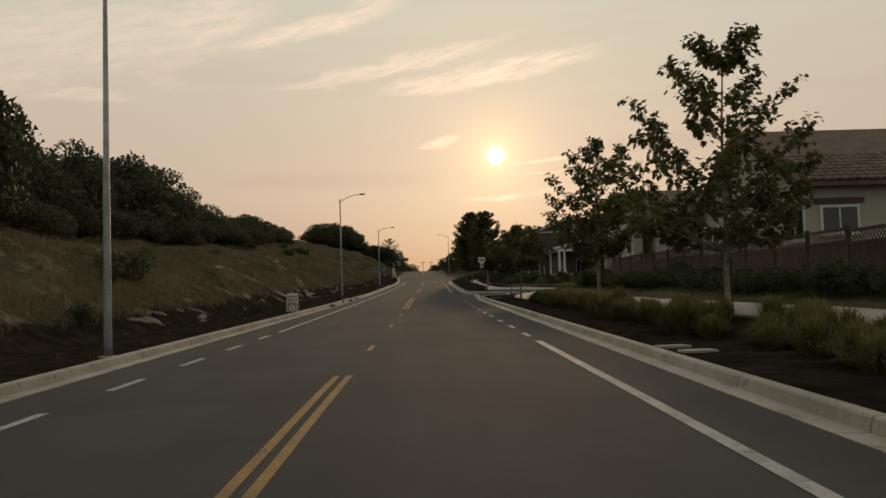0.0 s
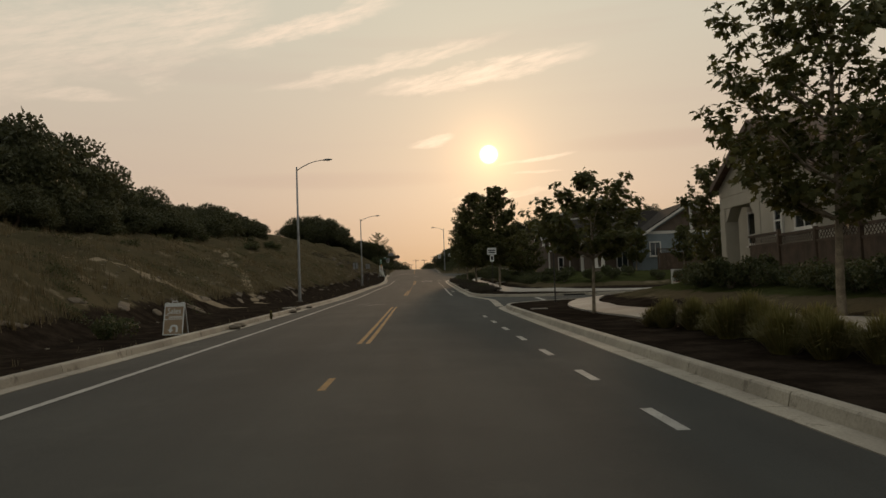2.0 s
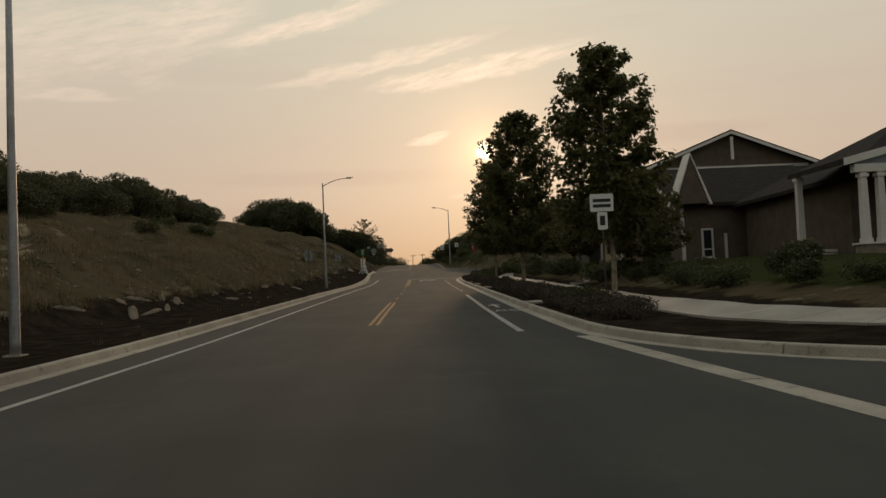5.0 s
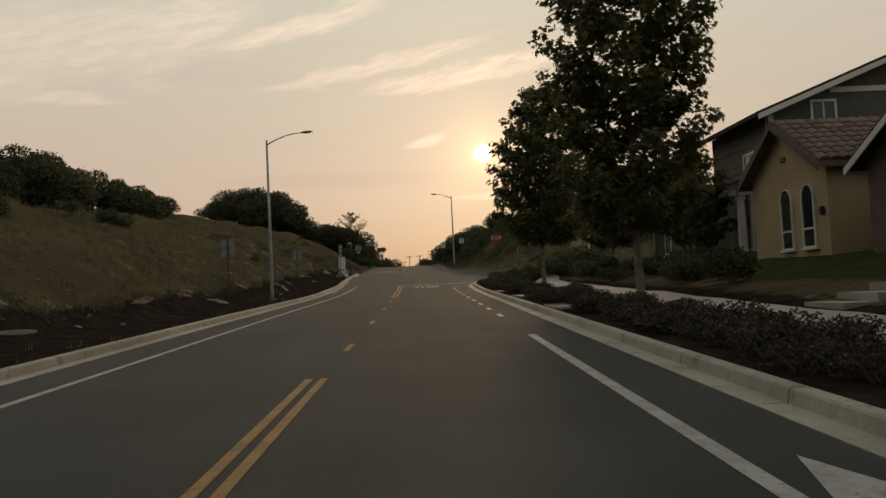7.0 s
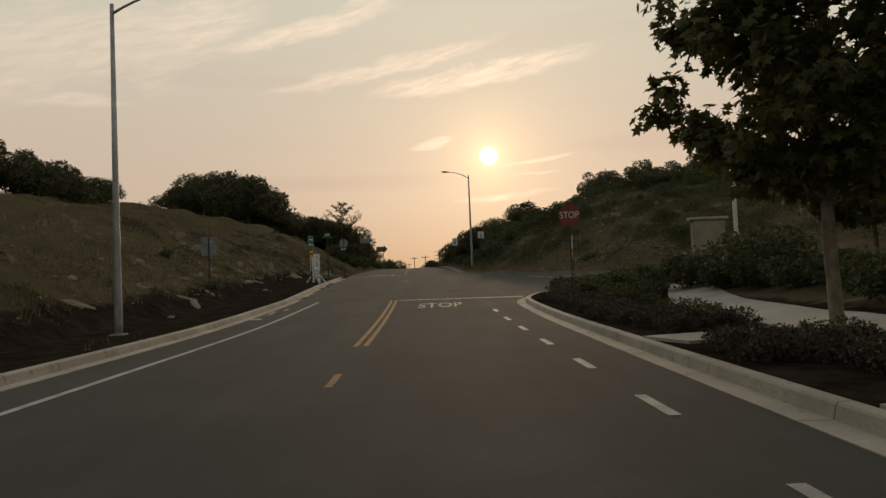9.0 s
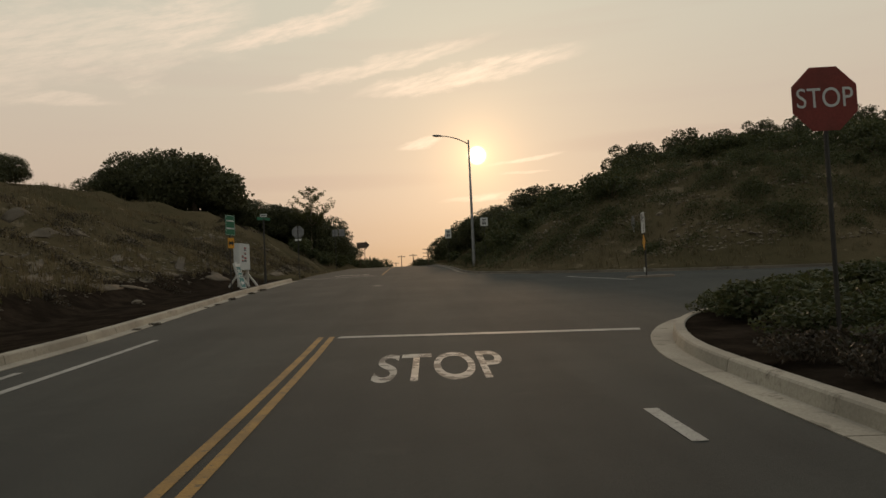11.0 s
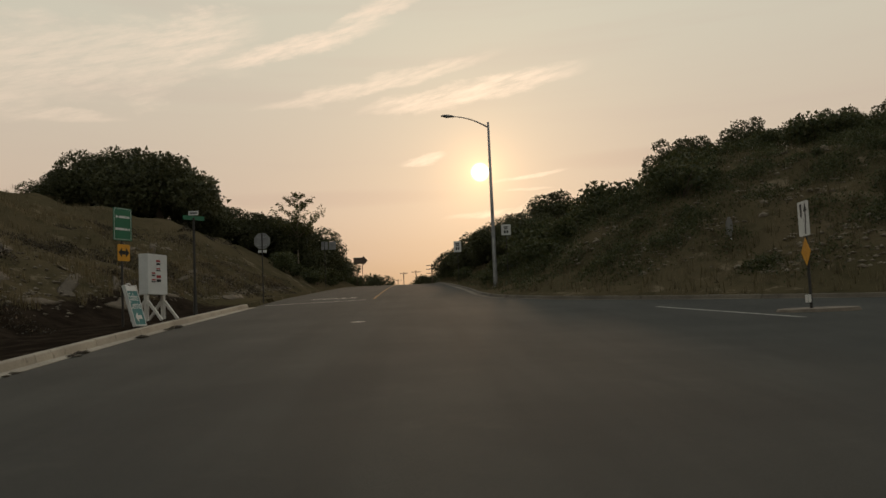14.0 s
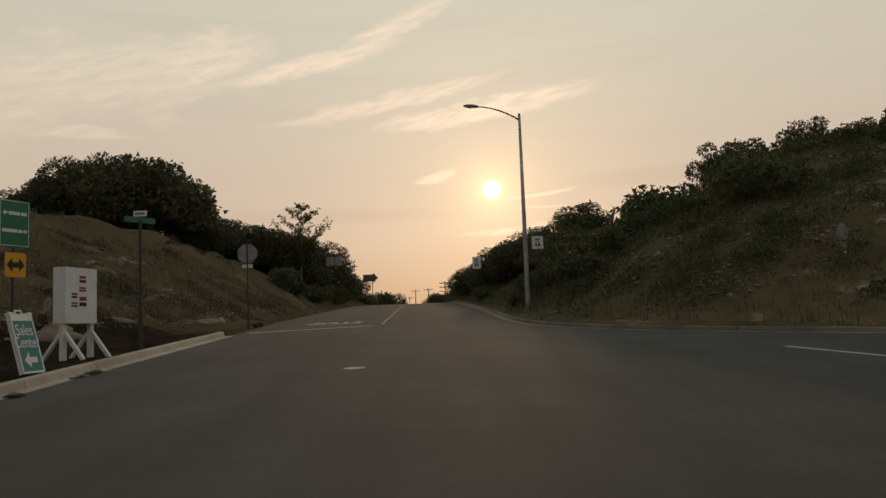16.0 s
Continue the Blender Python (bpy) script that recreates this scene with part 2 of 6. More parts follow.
M_SHINGLE = mat("dark asphalt shingle", (0.046, 0.040, 0.035), (0.032, 0.028, 0.025), rough=0.95, spec=0.1, scale=3, fine=50, bump=0.3, vary=0.3)
M_STONE = mat("ledge stone", (0.28, 0.23, 0.18), (0.18, 0.15, 0.12), rough=0.9, scale=4, fine=25, bump=0.4, vary=0.4)
M_ROCK = mat("pale rock", (0.27, 0.23, 0.17), (0.15, 0.12, 0.09), rough=0.9, scale=2, fine=20, bump=0.5, vary=0.3)
M_SIGNBACK = mat("bare aluminium sign back", (0.27, 0.27, 0.27), rough=0.5, scale=3, metal=0.4, bump=0.02)
M_GREEN = mat("green sign face", (0.02, 0.16, 0.08), (0.018, 0.14, 0.07), rough=0.45, scale=3, bump=0.02)
M_AMBER = mat("amber sign face", (0.75, 0.34, 0.02), (0.66, 0.30, 0.02), rough=0.45, scale=3, bump=0.02)
M_SIGNWHITE = mat("white sign face", (0.74, 0.74, 0.72), (0.66, 0.66, 0.64), rough=0.5, scale=2, bump=0.02)
M_TEAL = mat("teal sign face", (0.035, 0.20, 0.20), (0.03, 0.17, 0.17), rough=0.5, scale=3, bump=0.02)
M_TAN = mat("tan sign face", (0.34, 0.24, 0.15), (0.30, 0.21, 0.13), rough=0.5, scale=3, bump=0.02)
# also colours the storm drain mouths, where it stands for shade
M_BLACK = mat("black print and drain shade", (0.015, 0.015, 0.015), rough=0.5, scale=3, bump=0.0)
M_RED = mat("red print", (0.45, 0.03, 0.03), rough=0.5, scale=3, bump=0.0)
# sign red set darker: the face's dimness against the sun is in the colour
M_STOP = mat("dim red sign face", (0.26, 0.045, 0.035), (0.20, 0.04, 0.03), rough=0.6, scale=3, bump=0.02)
M_BLUE = mat("blue print", (0.03, 0.05, 0.20), rough=0.6, scale=3, bump=0.0)
M_DARKPOST = mat("dark bronze post", (0.05, 0.045, 0.04), rough=0.6, scale=3, bump=0.05)
M_PLINTH = mat("monument stucco", (0.36, 0.30, 0.22), rough=0.9, scale=2, bump=0.2)


def glass_mat():
    m = bpy.data.materials.new("window glass")
    m.use_nodes = True
    b = m.node_tree.nodes["Principled BSDF"]
    b.inputs["Base Color"].default_value = (0.02, 0.025, 0.03, 1)
    b.inputs["Roughness"].default_value = 0.08
    b.inputs["Specular IOR Level"].default_value = 0.6
    return m


M_GLASS = glass_mat()


def ground_mat():
    """One ground: dark mulch by the kerbs, dry grass on the banks, lawn by the houses, bare pale soil in scars."""
    m = bpy.data.materials.new("ground")
    m.use_nodes = True
    n = Nodes(m.node_tree)
    b = m.node_tree.nodes["Principled BSDF"]
    p = n.add("ShaderNodeNewGeometry").outputs["Position"]
    w = n.add("ShaderNodeVertexColor")
    w.layer_name = "zone"
    z = n.add("ShaderNodeSeparateColor", Color=w.outputs[0])
    big, mid, small = n.noise(p, 0.16, 5.0), n.noise(p, 1.3, 6.0, 0.65), n.noise(p, 14.0, 6.0, 0.7)
    grass = n.mix(n.ramp(big, 0.35, 0.65), (0.122, 0.097, 0.058), (0.088, 0.074, 0.042))
    grass = n.mix(n.math("MULTIPLY", n.ramp(mid, 0.5, 0.72), 0.8), grass, (0.055, 0.050, 0.027))
    grass = n.mix(n.math("MULTIPLY", n.ramp(n.noise(p, 0.4, 7.0, 0.72), 0.57, 0.64), 0.8), grass, (0.22, 0.178, 0.122))
    mulch = n.mix(n.ramp(mid, 0.35, 0.7), (0.021, 0.016, 0.012), (0.046, 0.035, 0.026))
    lawn = n.mix(n.ramp(mid, 0.3, 0.7), (0.040, 0.048, 0.018), (0.062, 0.068, 0.026))
    soil = n.mix(n.ramp(mid, 0.3, 0.7), (0.36, 0.29, 0.20), (0.24, 0.19, 0.13))
    shift = lambda v: n.ramp(n.math("ADD", v, n.math("MULTIPLY", n.math("SUBTRACT", mid, 0.5), 0.9)), 0.4, 0.6)
    c = n.mix(shift(z.outputs[0]), grass, mulch)
    c = n.mix(shift(z.outputs[1]), c, lawn)
    c = n.mix(shift(z.outputs[2]), c, soil)
    c = n.mix(n.math("MULTIPLY", n.ramp(small, 0.35, 0.75), 0.5), c, n.mix(1.0, c, (0.45, 0.45, 0.45), "MULTIPLY"))
    n.put(b, "Base_Color", c)
    b.inputs["Roughness"].default_value = 0.95
    b.inputs["Specular IOR Level"].default_value = 0.0
    h = n.math("ADD", n.math("MULTIPLY", mid, 1.0), n.math("MULTIPLY", small, 0.35))
    n.put(b, "Normal", n.add("ShaderNodeBump", Strength=0.8, Distance=0.12, Height=h).outputs[0])
    return m


M_GROUND = ground_mat()


# ---- helpers for meshes ----
def part(name, bm, material, parent=None, label="", smooth=False):
    """Links a bmesh as one mesh object, under a thing or a part."""
    me = bpy.data.meshes.new(name)
    bm.to_mesh(me)
    bm.free()
    me.materials.append(material)
    if smooth:
        me.shade_smooth()
    return piece(name, me, parent, label)


def piece(name, me, parent=None, label=""):
    ob = new(name, me)
    if parent is not None:
        ob.parent = parent
    return tagged(ob, label)


def raw(name, verts, faces, material, parent=None, label="", smooth=False):
    me = bpy.data.meshes.new(name)
    me.from_pydata([tuple(map(float, v)) for v in verts], [], faces)
    me.materials.append(material)
    if smooth:
        me.shade_smooth()
    return piece(name, me, parent, label)


def thing(name, x, y, z, turn=0.0, **tags):
    """An Empty at the base of a thing."""
    ob = new(name)
    ob.matrix_basis = pose(x, y, z, 0, 0, turn)
    ob.empty_display_size = 0.2
    return tagged(ob, **tags)


def box(bm, x0, y0, z0, x1, y1, z1, bevel=0.0):
    m = Matrix.Translation(((x0 + x1) / 2, (y0 + y1) / 2, (z0 + z1) / 2)) @ Matrix.Diagonal((abs(x1 - x0), abs(y1 - y0), abs(z1 - z0), 1))
    made = bmesh.ops.create_cube(bm, size=1, matrix=m)
    if bevel:
        edges = list({e for v in made["verts"] for e in v.link_edges})
        bmesh.ops.bevel(bm, geom=edges, offset=bevel, segments=2, affect="EDGES")
    return bm


def boxed(*a, bevel=0.0):
    return box(bmesh.new(), *a, bevel=bevel)


def tube(bm, points, radii, sides=8, caps=True):
    """A round tube along points."""
    rings = []
    pts = [Vector(p) for p in points]
    for i, p in enumerate(pts):
        d = (pts[min(i + 1, len(pts) - 1)] - pts[max(i - 1, 0)]).normalized()
        side = d.cross(Vector((0, 1, 0) if abs(d.y) < 0.9 else (1, 0, 0))).normalized()
        up = d.cross(side)
        r = radii[i] if isinstance(radii, (list, tuple)) else radii
        rings.append([bm.verts.new(p + side * (r * math.cos(2 * math.pi * k / sides)) + up * (r * math.sin(2 * math.pi * k / sides))) for k in range(sides)])
    for a, b in zip(rings, rings[1:]):
        for k in range(sides):
            bm.faces.new((a[k], a[(k + 1) % sides], b[(k + 1) % sides], b[k]))
    if caps:
        bm.faces.new(rings[0][::-1])
        bm.faces.new(rings[-1])
    return bm


def tubed(points, radii, sides=8):
    bm = tube(bmesh.new(), points, radii, sides)
    bmesh.ops.recalc_face_normals(bm, faces=bm.faces)
    return bm


def prism(outline, y0, y1):
    """A flat outline in x and z, drawn out from y0 to y1."""
    bm = bmesh.new()
    a = [bm.verts.new((x, y0, z)) for x, z in outline]
    b = [bm.verts.new((x, y1, z)) for x, z in outline]
    bm.faces.new(a)
    bm.faces.new(b[::-1])
    for i in range(len(a)):
        j = (i + 1) % len(a)
        bm.faces.new((a[i], b[i], b[j], a[j]))
    bmesh.ops.recalc_face_normals(bm, faces=bm.faces)
    return bm


def lettering(name, text, size, m, material, parent=None, label="", stretch=1.0, deep=0.002, bold=0.0, lift=None):
    """Letters of Blender's own font as a mesh at the pose m."""
    cu = bpy.data.curves.new(name, "FONT")
    cu.body, cu.size, cu.extrude, cu.align_x, cu.align_y = text, size, deep, "CENTER", "CENTER"
    cu.offset = bold * size
    tmp = bpy.data.objects.new(name, cu)
    scene.collection.objects.link(tmp)
    me = bpy.data.meshes.new_from_object(tmp.evaluated_get(bpy.context.evaluated_depsgraph_get()))
    bpy.data.objects.remove(tmp)
    me.transform(m @ Matrix.Diagonal((1, stretch, 1, 1)))
    if lift is not None:
        for v in me.vertices:
            v.co.z = float(zr(v.co.y)) + lift
    me.materials.clear()
    me.materials.append(material)
    return piece(name, me, parent, label)


def upright(x, y, z, turn=0.0):
    """The pose of writing on a face that looks towards -y."""
    return pose(x, y, z, 90, 0, turn)


# ---- the lie of the road ----
PROFILE_Y = [-400, -40, 0, 50, 82, 113, 136, 147, 167, 187, 210, 235, 255, 270, 290, 320, 400, 700, 3000]
PROFILE_Z = [-8, -2.0, -1.42, -0.65, -0.06, 0.84, 1.45, 2.0, 3.05, 4.05, 5.05, 6.1, 6.75, 7.05, 7.1, 6.3, 2.0, -14, -60]
_ys = np.arange(-60, 421, 0.5)
_zs = np.interp(_ys, PROFILE_Y, PROFILE_Z)
_k = np.exp(-0.5 * (np.arange(-16, 17) * 0.5 / 3.0) ** 2)
_zs = np.convolve(np.pad(_zs, 16, mode="edge"), _k / _k.sum(), mode="valid")


def zr(y):
    return np.where((np.asarray(y) > -55) & (np.asarray(y) < 415), np.interp(y, _ys, _zs), np.interp(y, PROFILE_Y, PROFILE_Z))


def along(table):
    ys, xs = [a for a, b in table], [b for a, b in table]
    return lambda y: np.interp(y, ys, xs)


LEFT = along([(-60, -5.5), (12, -5.45), (65, -5.45), (85, -5.35), (113, -5.1), (135, -4.85), (148, -4.62), (156, -4.9), (164, -5.2), (172, -5.33), (180, -5.4), (192, -5.8), (220, -6.0), (320, -6.0), (420, -30.0)])
R_NEAR = [(-60, 3.42), (40, 3.38), (55, 3.38), (57.9, 3.42), (59.15, 3.62), (60.15, 3.98), (61.35, 4.99), (62.1, 5.81), (62.7, 6.9), (63.1, 9), (63.3, 14), (63.4, 70)]
R_MID = [(72.2, 70), (72.3, 13), (72.5, 9.5), (73.2, 7.3), (74.3, 5.9), (76, 4.69), (78.5, 3.85), (80.9, 3.47), (92, 3.4), (110, 3.48), (125, 3.6), (136, 3.75), (140, 3.8), (142.2, 3.86),
         (142.9, 3.95), (144.2, 4.24), (145.5, 4.65), (146.9, 5.36), (147.9, 6.19), (149.2, 8), (150, 12), (150.5, 70)]
R_FAR = [(161, 70), (163.5, 30), (165.5, 20), (168, 14), (170.3, 11), (172, 9), (174, 7), (176, 5.7), (178.5, 4.6), (180, 4.1), (185, 3.85), (195, 4.05), (211, 4.1), (260, 4.0), (320, 4.0), (420, -20.0)]
RIGHT = along(R_NEAR + R_MID + R_FAR)
MIDLINE = along([(-60, -1.3), (10, -1.28), (42, -1.03), (60, -1.06), (92, -0.85), (109, -0.66), (144, -0.46), (185, -0.75), (210, -0.9), (420, -0.9)])
BIKE_L = along([(-60, -4.5), (12, -4.48), (25, -4.41), (62, -4.55), (72, -4.58), (112, -4.1), (120, -4.04), (147, -3.68)])
BIKE_R = along([(-60, 2.45), (10, 2.46), (40, 2.38), (92, 2.52), (110, 2.72), (125, 2.80), (142, 2.9)])


def smooth_line(points, step=1.0):
    """Points at even steps along a line, softly rounded."""
    p = np.array(points, float)
    d = np.concatenate([[0], np.cumsum(np.hypot(*np.diff(p, axis=0).T))])
    s = np.arange(0, d[-1] + step, step)
    s[-1] = d[-1]
    q = np.stack([np.interp(s, d, p[:, 0]), np.interp(s, d, p[:, 1])], 1)
    for _ in range(2):
        q[1:-1] = (q[:-2] + 2 * q[1:-1] + q[2:]) / 4
    return q


left_line = smooth_line([(LEFT(y), y) for y in np.arange(-50, 180.1, 2)])
left_far = smooth_line([(LEFT(y), y) for y in np.arange(182, 330, 3)], 2)
near_line = smooth_line([(x, max(y, -50)) for y, x in R_NEAR], 0.6)
mid_line = smooth_line([(x, y) for y, x in R_MID], 0.6)
far_line = smooth_line([(x, y) for y, x in R_FAR if y < 330], 0.8)


def offset(line, d):
    """The line moved d to its right-hand side as one goes along it."""
    t = np.gradient(line, axis=0)
    t /= np.linalg.norm(t, axis=1)[:, None]
    return line + np.stack([t[:, 1], -t[:, 0]], 1) * d


def edge_distance(x, y, line):
    """How far each place is from a line."""
    best = np.full(x.shape, 1e9)
    for a, b in zip(line[:-1:2], line[2::2]):
        ab = b - a
        t = np.clip(((x - a[0]) * ab[0] + (y - a[1]) * ab[1]) / max(ab @ ab, 1e-9), 0, 1)
        best = np.minimum(best, (x - a[0] - t * ab[0]) ** 2 + (y - a[1] - t * ab[1]) ** 2)
    return np.sqrt(best)


def fbm(x, y, s, seed=0.0):
    return np.array([noise.fractal(Vector((a * s + seed, b * s - seed, seed)), 1.0, 2.0, 4) for a, b in zip(np.ravel(x), np.ravel(y))]).reshape(np.shape(x))


STRIP = along([(-60, 6), (0, 6), (36, 5.5), (80, 6), (110, 4.5), (125, 3.8), (155, 3.3), (168, 2.8), (185, 0.8), (420, 0.4)])
PATH_SCAR = np.array([(-10.5, 80), (-12.0, 84), (-13.6, 89), (-15.0, 95), (-17.2, 101), (-21, 109)])
PALE_SCAR = np.array([(-18.0, 65.5), (-15.6, 68.8), (-14.1, 71.0), (-13.2, 72.4), (-12.4, 74.2), (-11.4, 76.2)])


def lie(x, y, rough=True):
    """Height of the ground, and its kinds: mulch, lawn, bare soil."""
    x, y = np.asarray(x, float), np.asarray(y, float)
    base = zr(y)
    inside = (x > LEFT(y) - 0.42) & (x < RIGHT(y))
    dl = np.maximum(LEFT(y) - 0.55 - x, 0)
    s = np.maximum(dl - STRIP(y), 0)
    n1 = fbm(x, y, 0.09) if rough else np.zeros_like(x)
    n2 = fbm(x, y, 0.45, 7.3) if rough else np.zeros_like(x)
    steep = np.interp(y, [0, 60, 150, 190, 215, 300], [0.75, 0.85, 0.93, 0.95, 1.12, 1.0])
    hill = steep * (6.2 * (1 - np.exp(-s / 11.0)) + 0.09 * np.minimum(s, 70))
    hill = hill * np.interp(y, [250, 300, 400], [1.0, 0.45, 0.15])
    left_z = 0.13 - np.interp(y, [0, 62, 80, 200], [0.48, 0.46, 0.18, 0.16]) * np.clip(dl / 2.0, 0, 1) * np.clip((3.5 - s) / 3.5, 0, 1) * np.clip((170 - y) / 20, 0, 1) + hill + np.clip(s / 6, 0, 1) * (0.9 * n1 + 0.45 * n2) + np.clip(dl / 2, 0, 1) * 0.06 * n2
    corner = y > 156
    dn = np.minimum(edge_distance(x, y, near_line), edge_distance(x, y, mid_line))
    df = edge_distance(x, y, far_line)
    dr = np.maximum(np.where(corner, df, np.where(y < 67, edge_distance(x, y, near_line), edge_distance(x, y, mid_line))) - 0.35, 0)
    t = np.clip((dr - 1.5) / 9.0, 0, 1)
    lots = 0.13 + 1.15 * t * t * (3 - 2 * t) + np.clip(dr / 5, 0, 1) * 0.06 * n2
    bank = 0.13 + 7.2 * dr ** 2 / (dr ** 2 + 80) + 0.05 * np.minimum(dr, 80) + np.clip(dr / 5, 0, 1) * (0.8 * n1 + 0.35 * n2)
    bank = 0.13 + (bank - 0.13) * np.interp(y, [240, 290, 400], [1.0, 0.35, 0.1])
    right_z = np.where(corner, bank, lots)
    inside |= (x > 0) & (np.minimum(dn, df) < 0.42)
    z = base + np.where(inside, -1.0, np.where(x < 0, left_z, right_z))
    far = np.clip((np.hypot(x, y - 150) - 260) / 500, 0, 1)
    z = z * (1 - far) + far * (np.interp(y, PROFILE_Y, PROFILE_Z) + np.clip(-x / 400, 0, 1) * 20)
    mulch = np.where(x < 0, np.clip(1.15 - s / 2.0, 0, 1) * np.clip((186 - y) / 12, 0, 1), np.where(corner, 0, np.clip((5.5 - dr) / 2, 0, 1)))
    lawn = np.where((x > 0) & ~corner, np.clip((dr - 5.0) / 1.5, 0, 1), 0)
    soil = np.clip(1.4 - edge_distance(x, y, PATH_SCAR.repeat(2, axis=0)) / 0.34, 0, 1)
    soil = np.maximum(soil, 0.9 * np.clip(1.4 - edge_distance(x, y, PALE_SCAR.repeat(2, axis=0)) / 0.6, 0, 1))
    return z, np.stack([mulch, lawn, soil], -1)


def ground_z(x, y):
    return float(lie(np.array([x]), np.array([y]))[0][0])


def build_ground():
    xs = np.concatenate([[-3000, -1400, -700, -400, -260, -180], np.arange(-130, -60, 5), np.arange(-60, -30, 2), np.arange(-30, -20, 0.8), np.arange(-20, -9, 0.5), np.arange(-9, 16, 0.45), np.arange(16, 34, 1.0), np.arange(34, 70, 3), [80, 100, 130, 180, 260, 400, 700, 1400, 3000]])
    ys = np.concatenate([[-1500, -600, -250, -120], np.arange(-60, -8, 5), np.arange(-8, 56, 0.9), np.arange(56, 83, 0.5), np.arange(83, 140, 0.9), np.arange(140, 200, 0.5), np.arange(200, 300, 2), np.arange(300, 420, 8), [450, 500, 600, 800, 1200, 2000, 3400]])
    gx, gy = np.meshgrid(xs, ys)
    # draw the sheet tight along the back of the kerbs
    for line, side in ((left_line, -1), (left_far, -1), (near_line, 1), (mid_line, 1), (far_line, 1)):
        outside = ~((gx > LEFT(gy)) & (gx < RIGHT(gy))) & ((gx < 0) == (side < 0))
        q = np.argwhere(outside & (edge_distance(gx, gy, line) < 0.75))
        for i, j in q:
            p = np.array([gx[i, j], gy[i, j]])
            ab, ap = np.diff(line, axis=0), p - line[:-1]
            t = np.clip((ab * ap).sum(1) / np.maximum((ab * ab).sum(1), 1e-9), 0, 1)
            near = line[:-1] + ab * t[:, None]
            k = np.argmin(((p - near) ** 2).sum(1))
            away = p - near[k]
            d = np.linalg.norm(away)
            if 0.17 < d < 0.75:
                gx[i, j], gy[i, j] = near[k] + away / d * 0.46
    z, zone = lie(gx, gy)
    nx, ny = len(xs), len(ys)
    me = bpy.data.meshes.new("ground")
    idx = np.arange(nx * ny).reshape(ny, nx)
    quads = np.stack([idx[:-1, :-1], idx[:-1, 1:], idx[1:, 1:], idx[1:, :-1]], -1).reshape(-1, 4)
    me.from_pydata(np.stack([gx, gy, z], -1).reshape(-1, 3).tolist(), [], quads.tolist())
    col = me.color_attributes.new("zone", "FLOAT_COLOR", "POINT")
    col.data.foreach_set("color", np.concatenate([zone.reshape(-1, 3), np.ones((nx * ny, 1))], 1).ravel())
    me.materials.append(M_GROUND)
    me.shade_smooth()
    tagged(new("ground", me), "dry grassy banks with dark mulch beside the kerbs", "ground", kind="structure")


build_ground()


def build_road():
    ys = np.unique(np.concatenate([np.arange(-60, 420, 1.5), [y for y, x in R_NEAR + R_MID + R_FAR], np.arange(57, 82, 0.4), np.arange(141, 182, 0.4)]))
    ys = ys[(ys >= -60) & (ys <= 420)]
    verts, faces = [], []
    cols = 9
    for y in ys:
        a, b = float(LEFT(y)) - 0.16, float(RIGHT(y)) + (0.16 if RIGHT(y) < 6 else 0.0)
        inner = [a, a + 1.4, -2.6, -0.8, 1.0, 2.4, 3.3, min(b, 9.0), b] if b > 3.3 else list(np.linspace(a, b, cols))
        for x in inner:
            verts.append((x, y, float(zr(y))))
    for i in range(len(ys) - 1):
        for k in range(cols - 1):
            p = i * cols + k
            faces.append((p, p + 1, p + cols + 1, p + cols))
    tagged(raw("road", verts, faces, M_ASPHALT, smooth=True), "dark worn asphalt two-lane road climbing to a crest", "road", kind="structure")


build_road()


def kerb_run(name, line, side, label, joint=3, gut=0.36, high=1.0, material=None):
    """Gutter and kerb in cast lengths: gutter pan, sloping face, rounded top. side: +1 lies to the right of the way, -1 to the left."""
    root = thing(name, 0, 0, 0, label=label, category="kerb", kind="structure")
    prof = [(0.05, -0.30), (0.05, 0.010), (gut, 0.004), (gut + 0.025, 0.125), (gut + 0.045, 0.146), (gut + 0.17, 0.152), (gut + 0.19, 0.135), (gut + 0.19, -0.30)]
    n = len(line)
    t = np.gradient(line, axis=0)
    t /= np.linalg.norm(t, axis=1)[:, None]
    nor = np.stack([t[:, 1], -t[:, 0]], 1) * side
    i = 0
    while i < n - 1:
        j = min(i + joint, n - 1)
        verts, faces = [], []
        for k in range(i, j + 1):
            shrink = t[k] * (0.012 if k == i else -0.012 if k == j else 0)
            for o, h in prof:
                q = line[k] + nor[k] * o + shrink
                verts.append((q[0], q[1], float(zr(q[1])) + (h * high if h > 0.1 else h)))
        m = len(prof)
        for k in range(j - i):
            for e in range(m - 1):
                f = (k * m + e, k * m + e + 1, (k + 1) * m + e + 1, (k + 1) * m + e)
                faces.append(f if side > 0 else f[::-1])
        faces.append(tuple(range(m)))
        faces.append(tuple(range((j - i) * m, (j - i) * m + m))[::-1])
        raw("kerb_length", verts, faces, material or M_CONC, root)
        i = j
    return root


kerb_run("kerb_left", left_line, -1, "pale concrete kerb and gutter along the hillside")
kerb_run("kerb_right_near", near_line, 1, "pale concrete kerb curving into a side street", joint=5)
kerb_run("kerb_right_middle", mid_line, 1, "pale concrete kerb with rounded corners past the houses", joint=5)
kerb_run("kerb_right_far", far_line, 1, "low dirt-stained concrete kerb below the scrubby bank", joint=5, high=0.8, material=M_DIRTKERB)


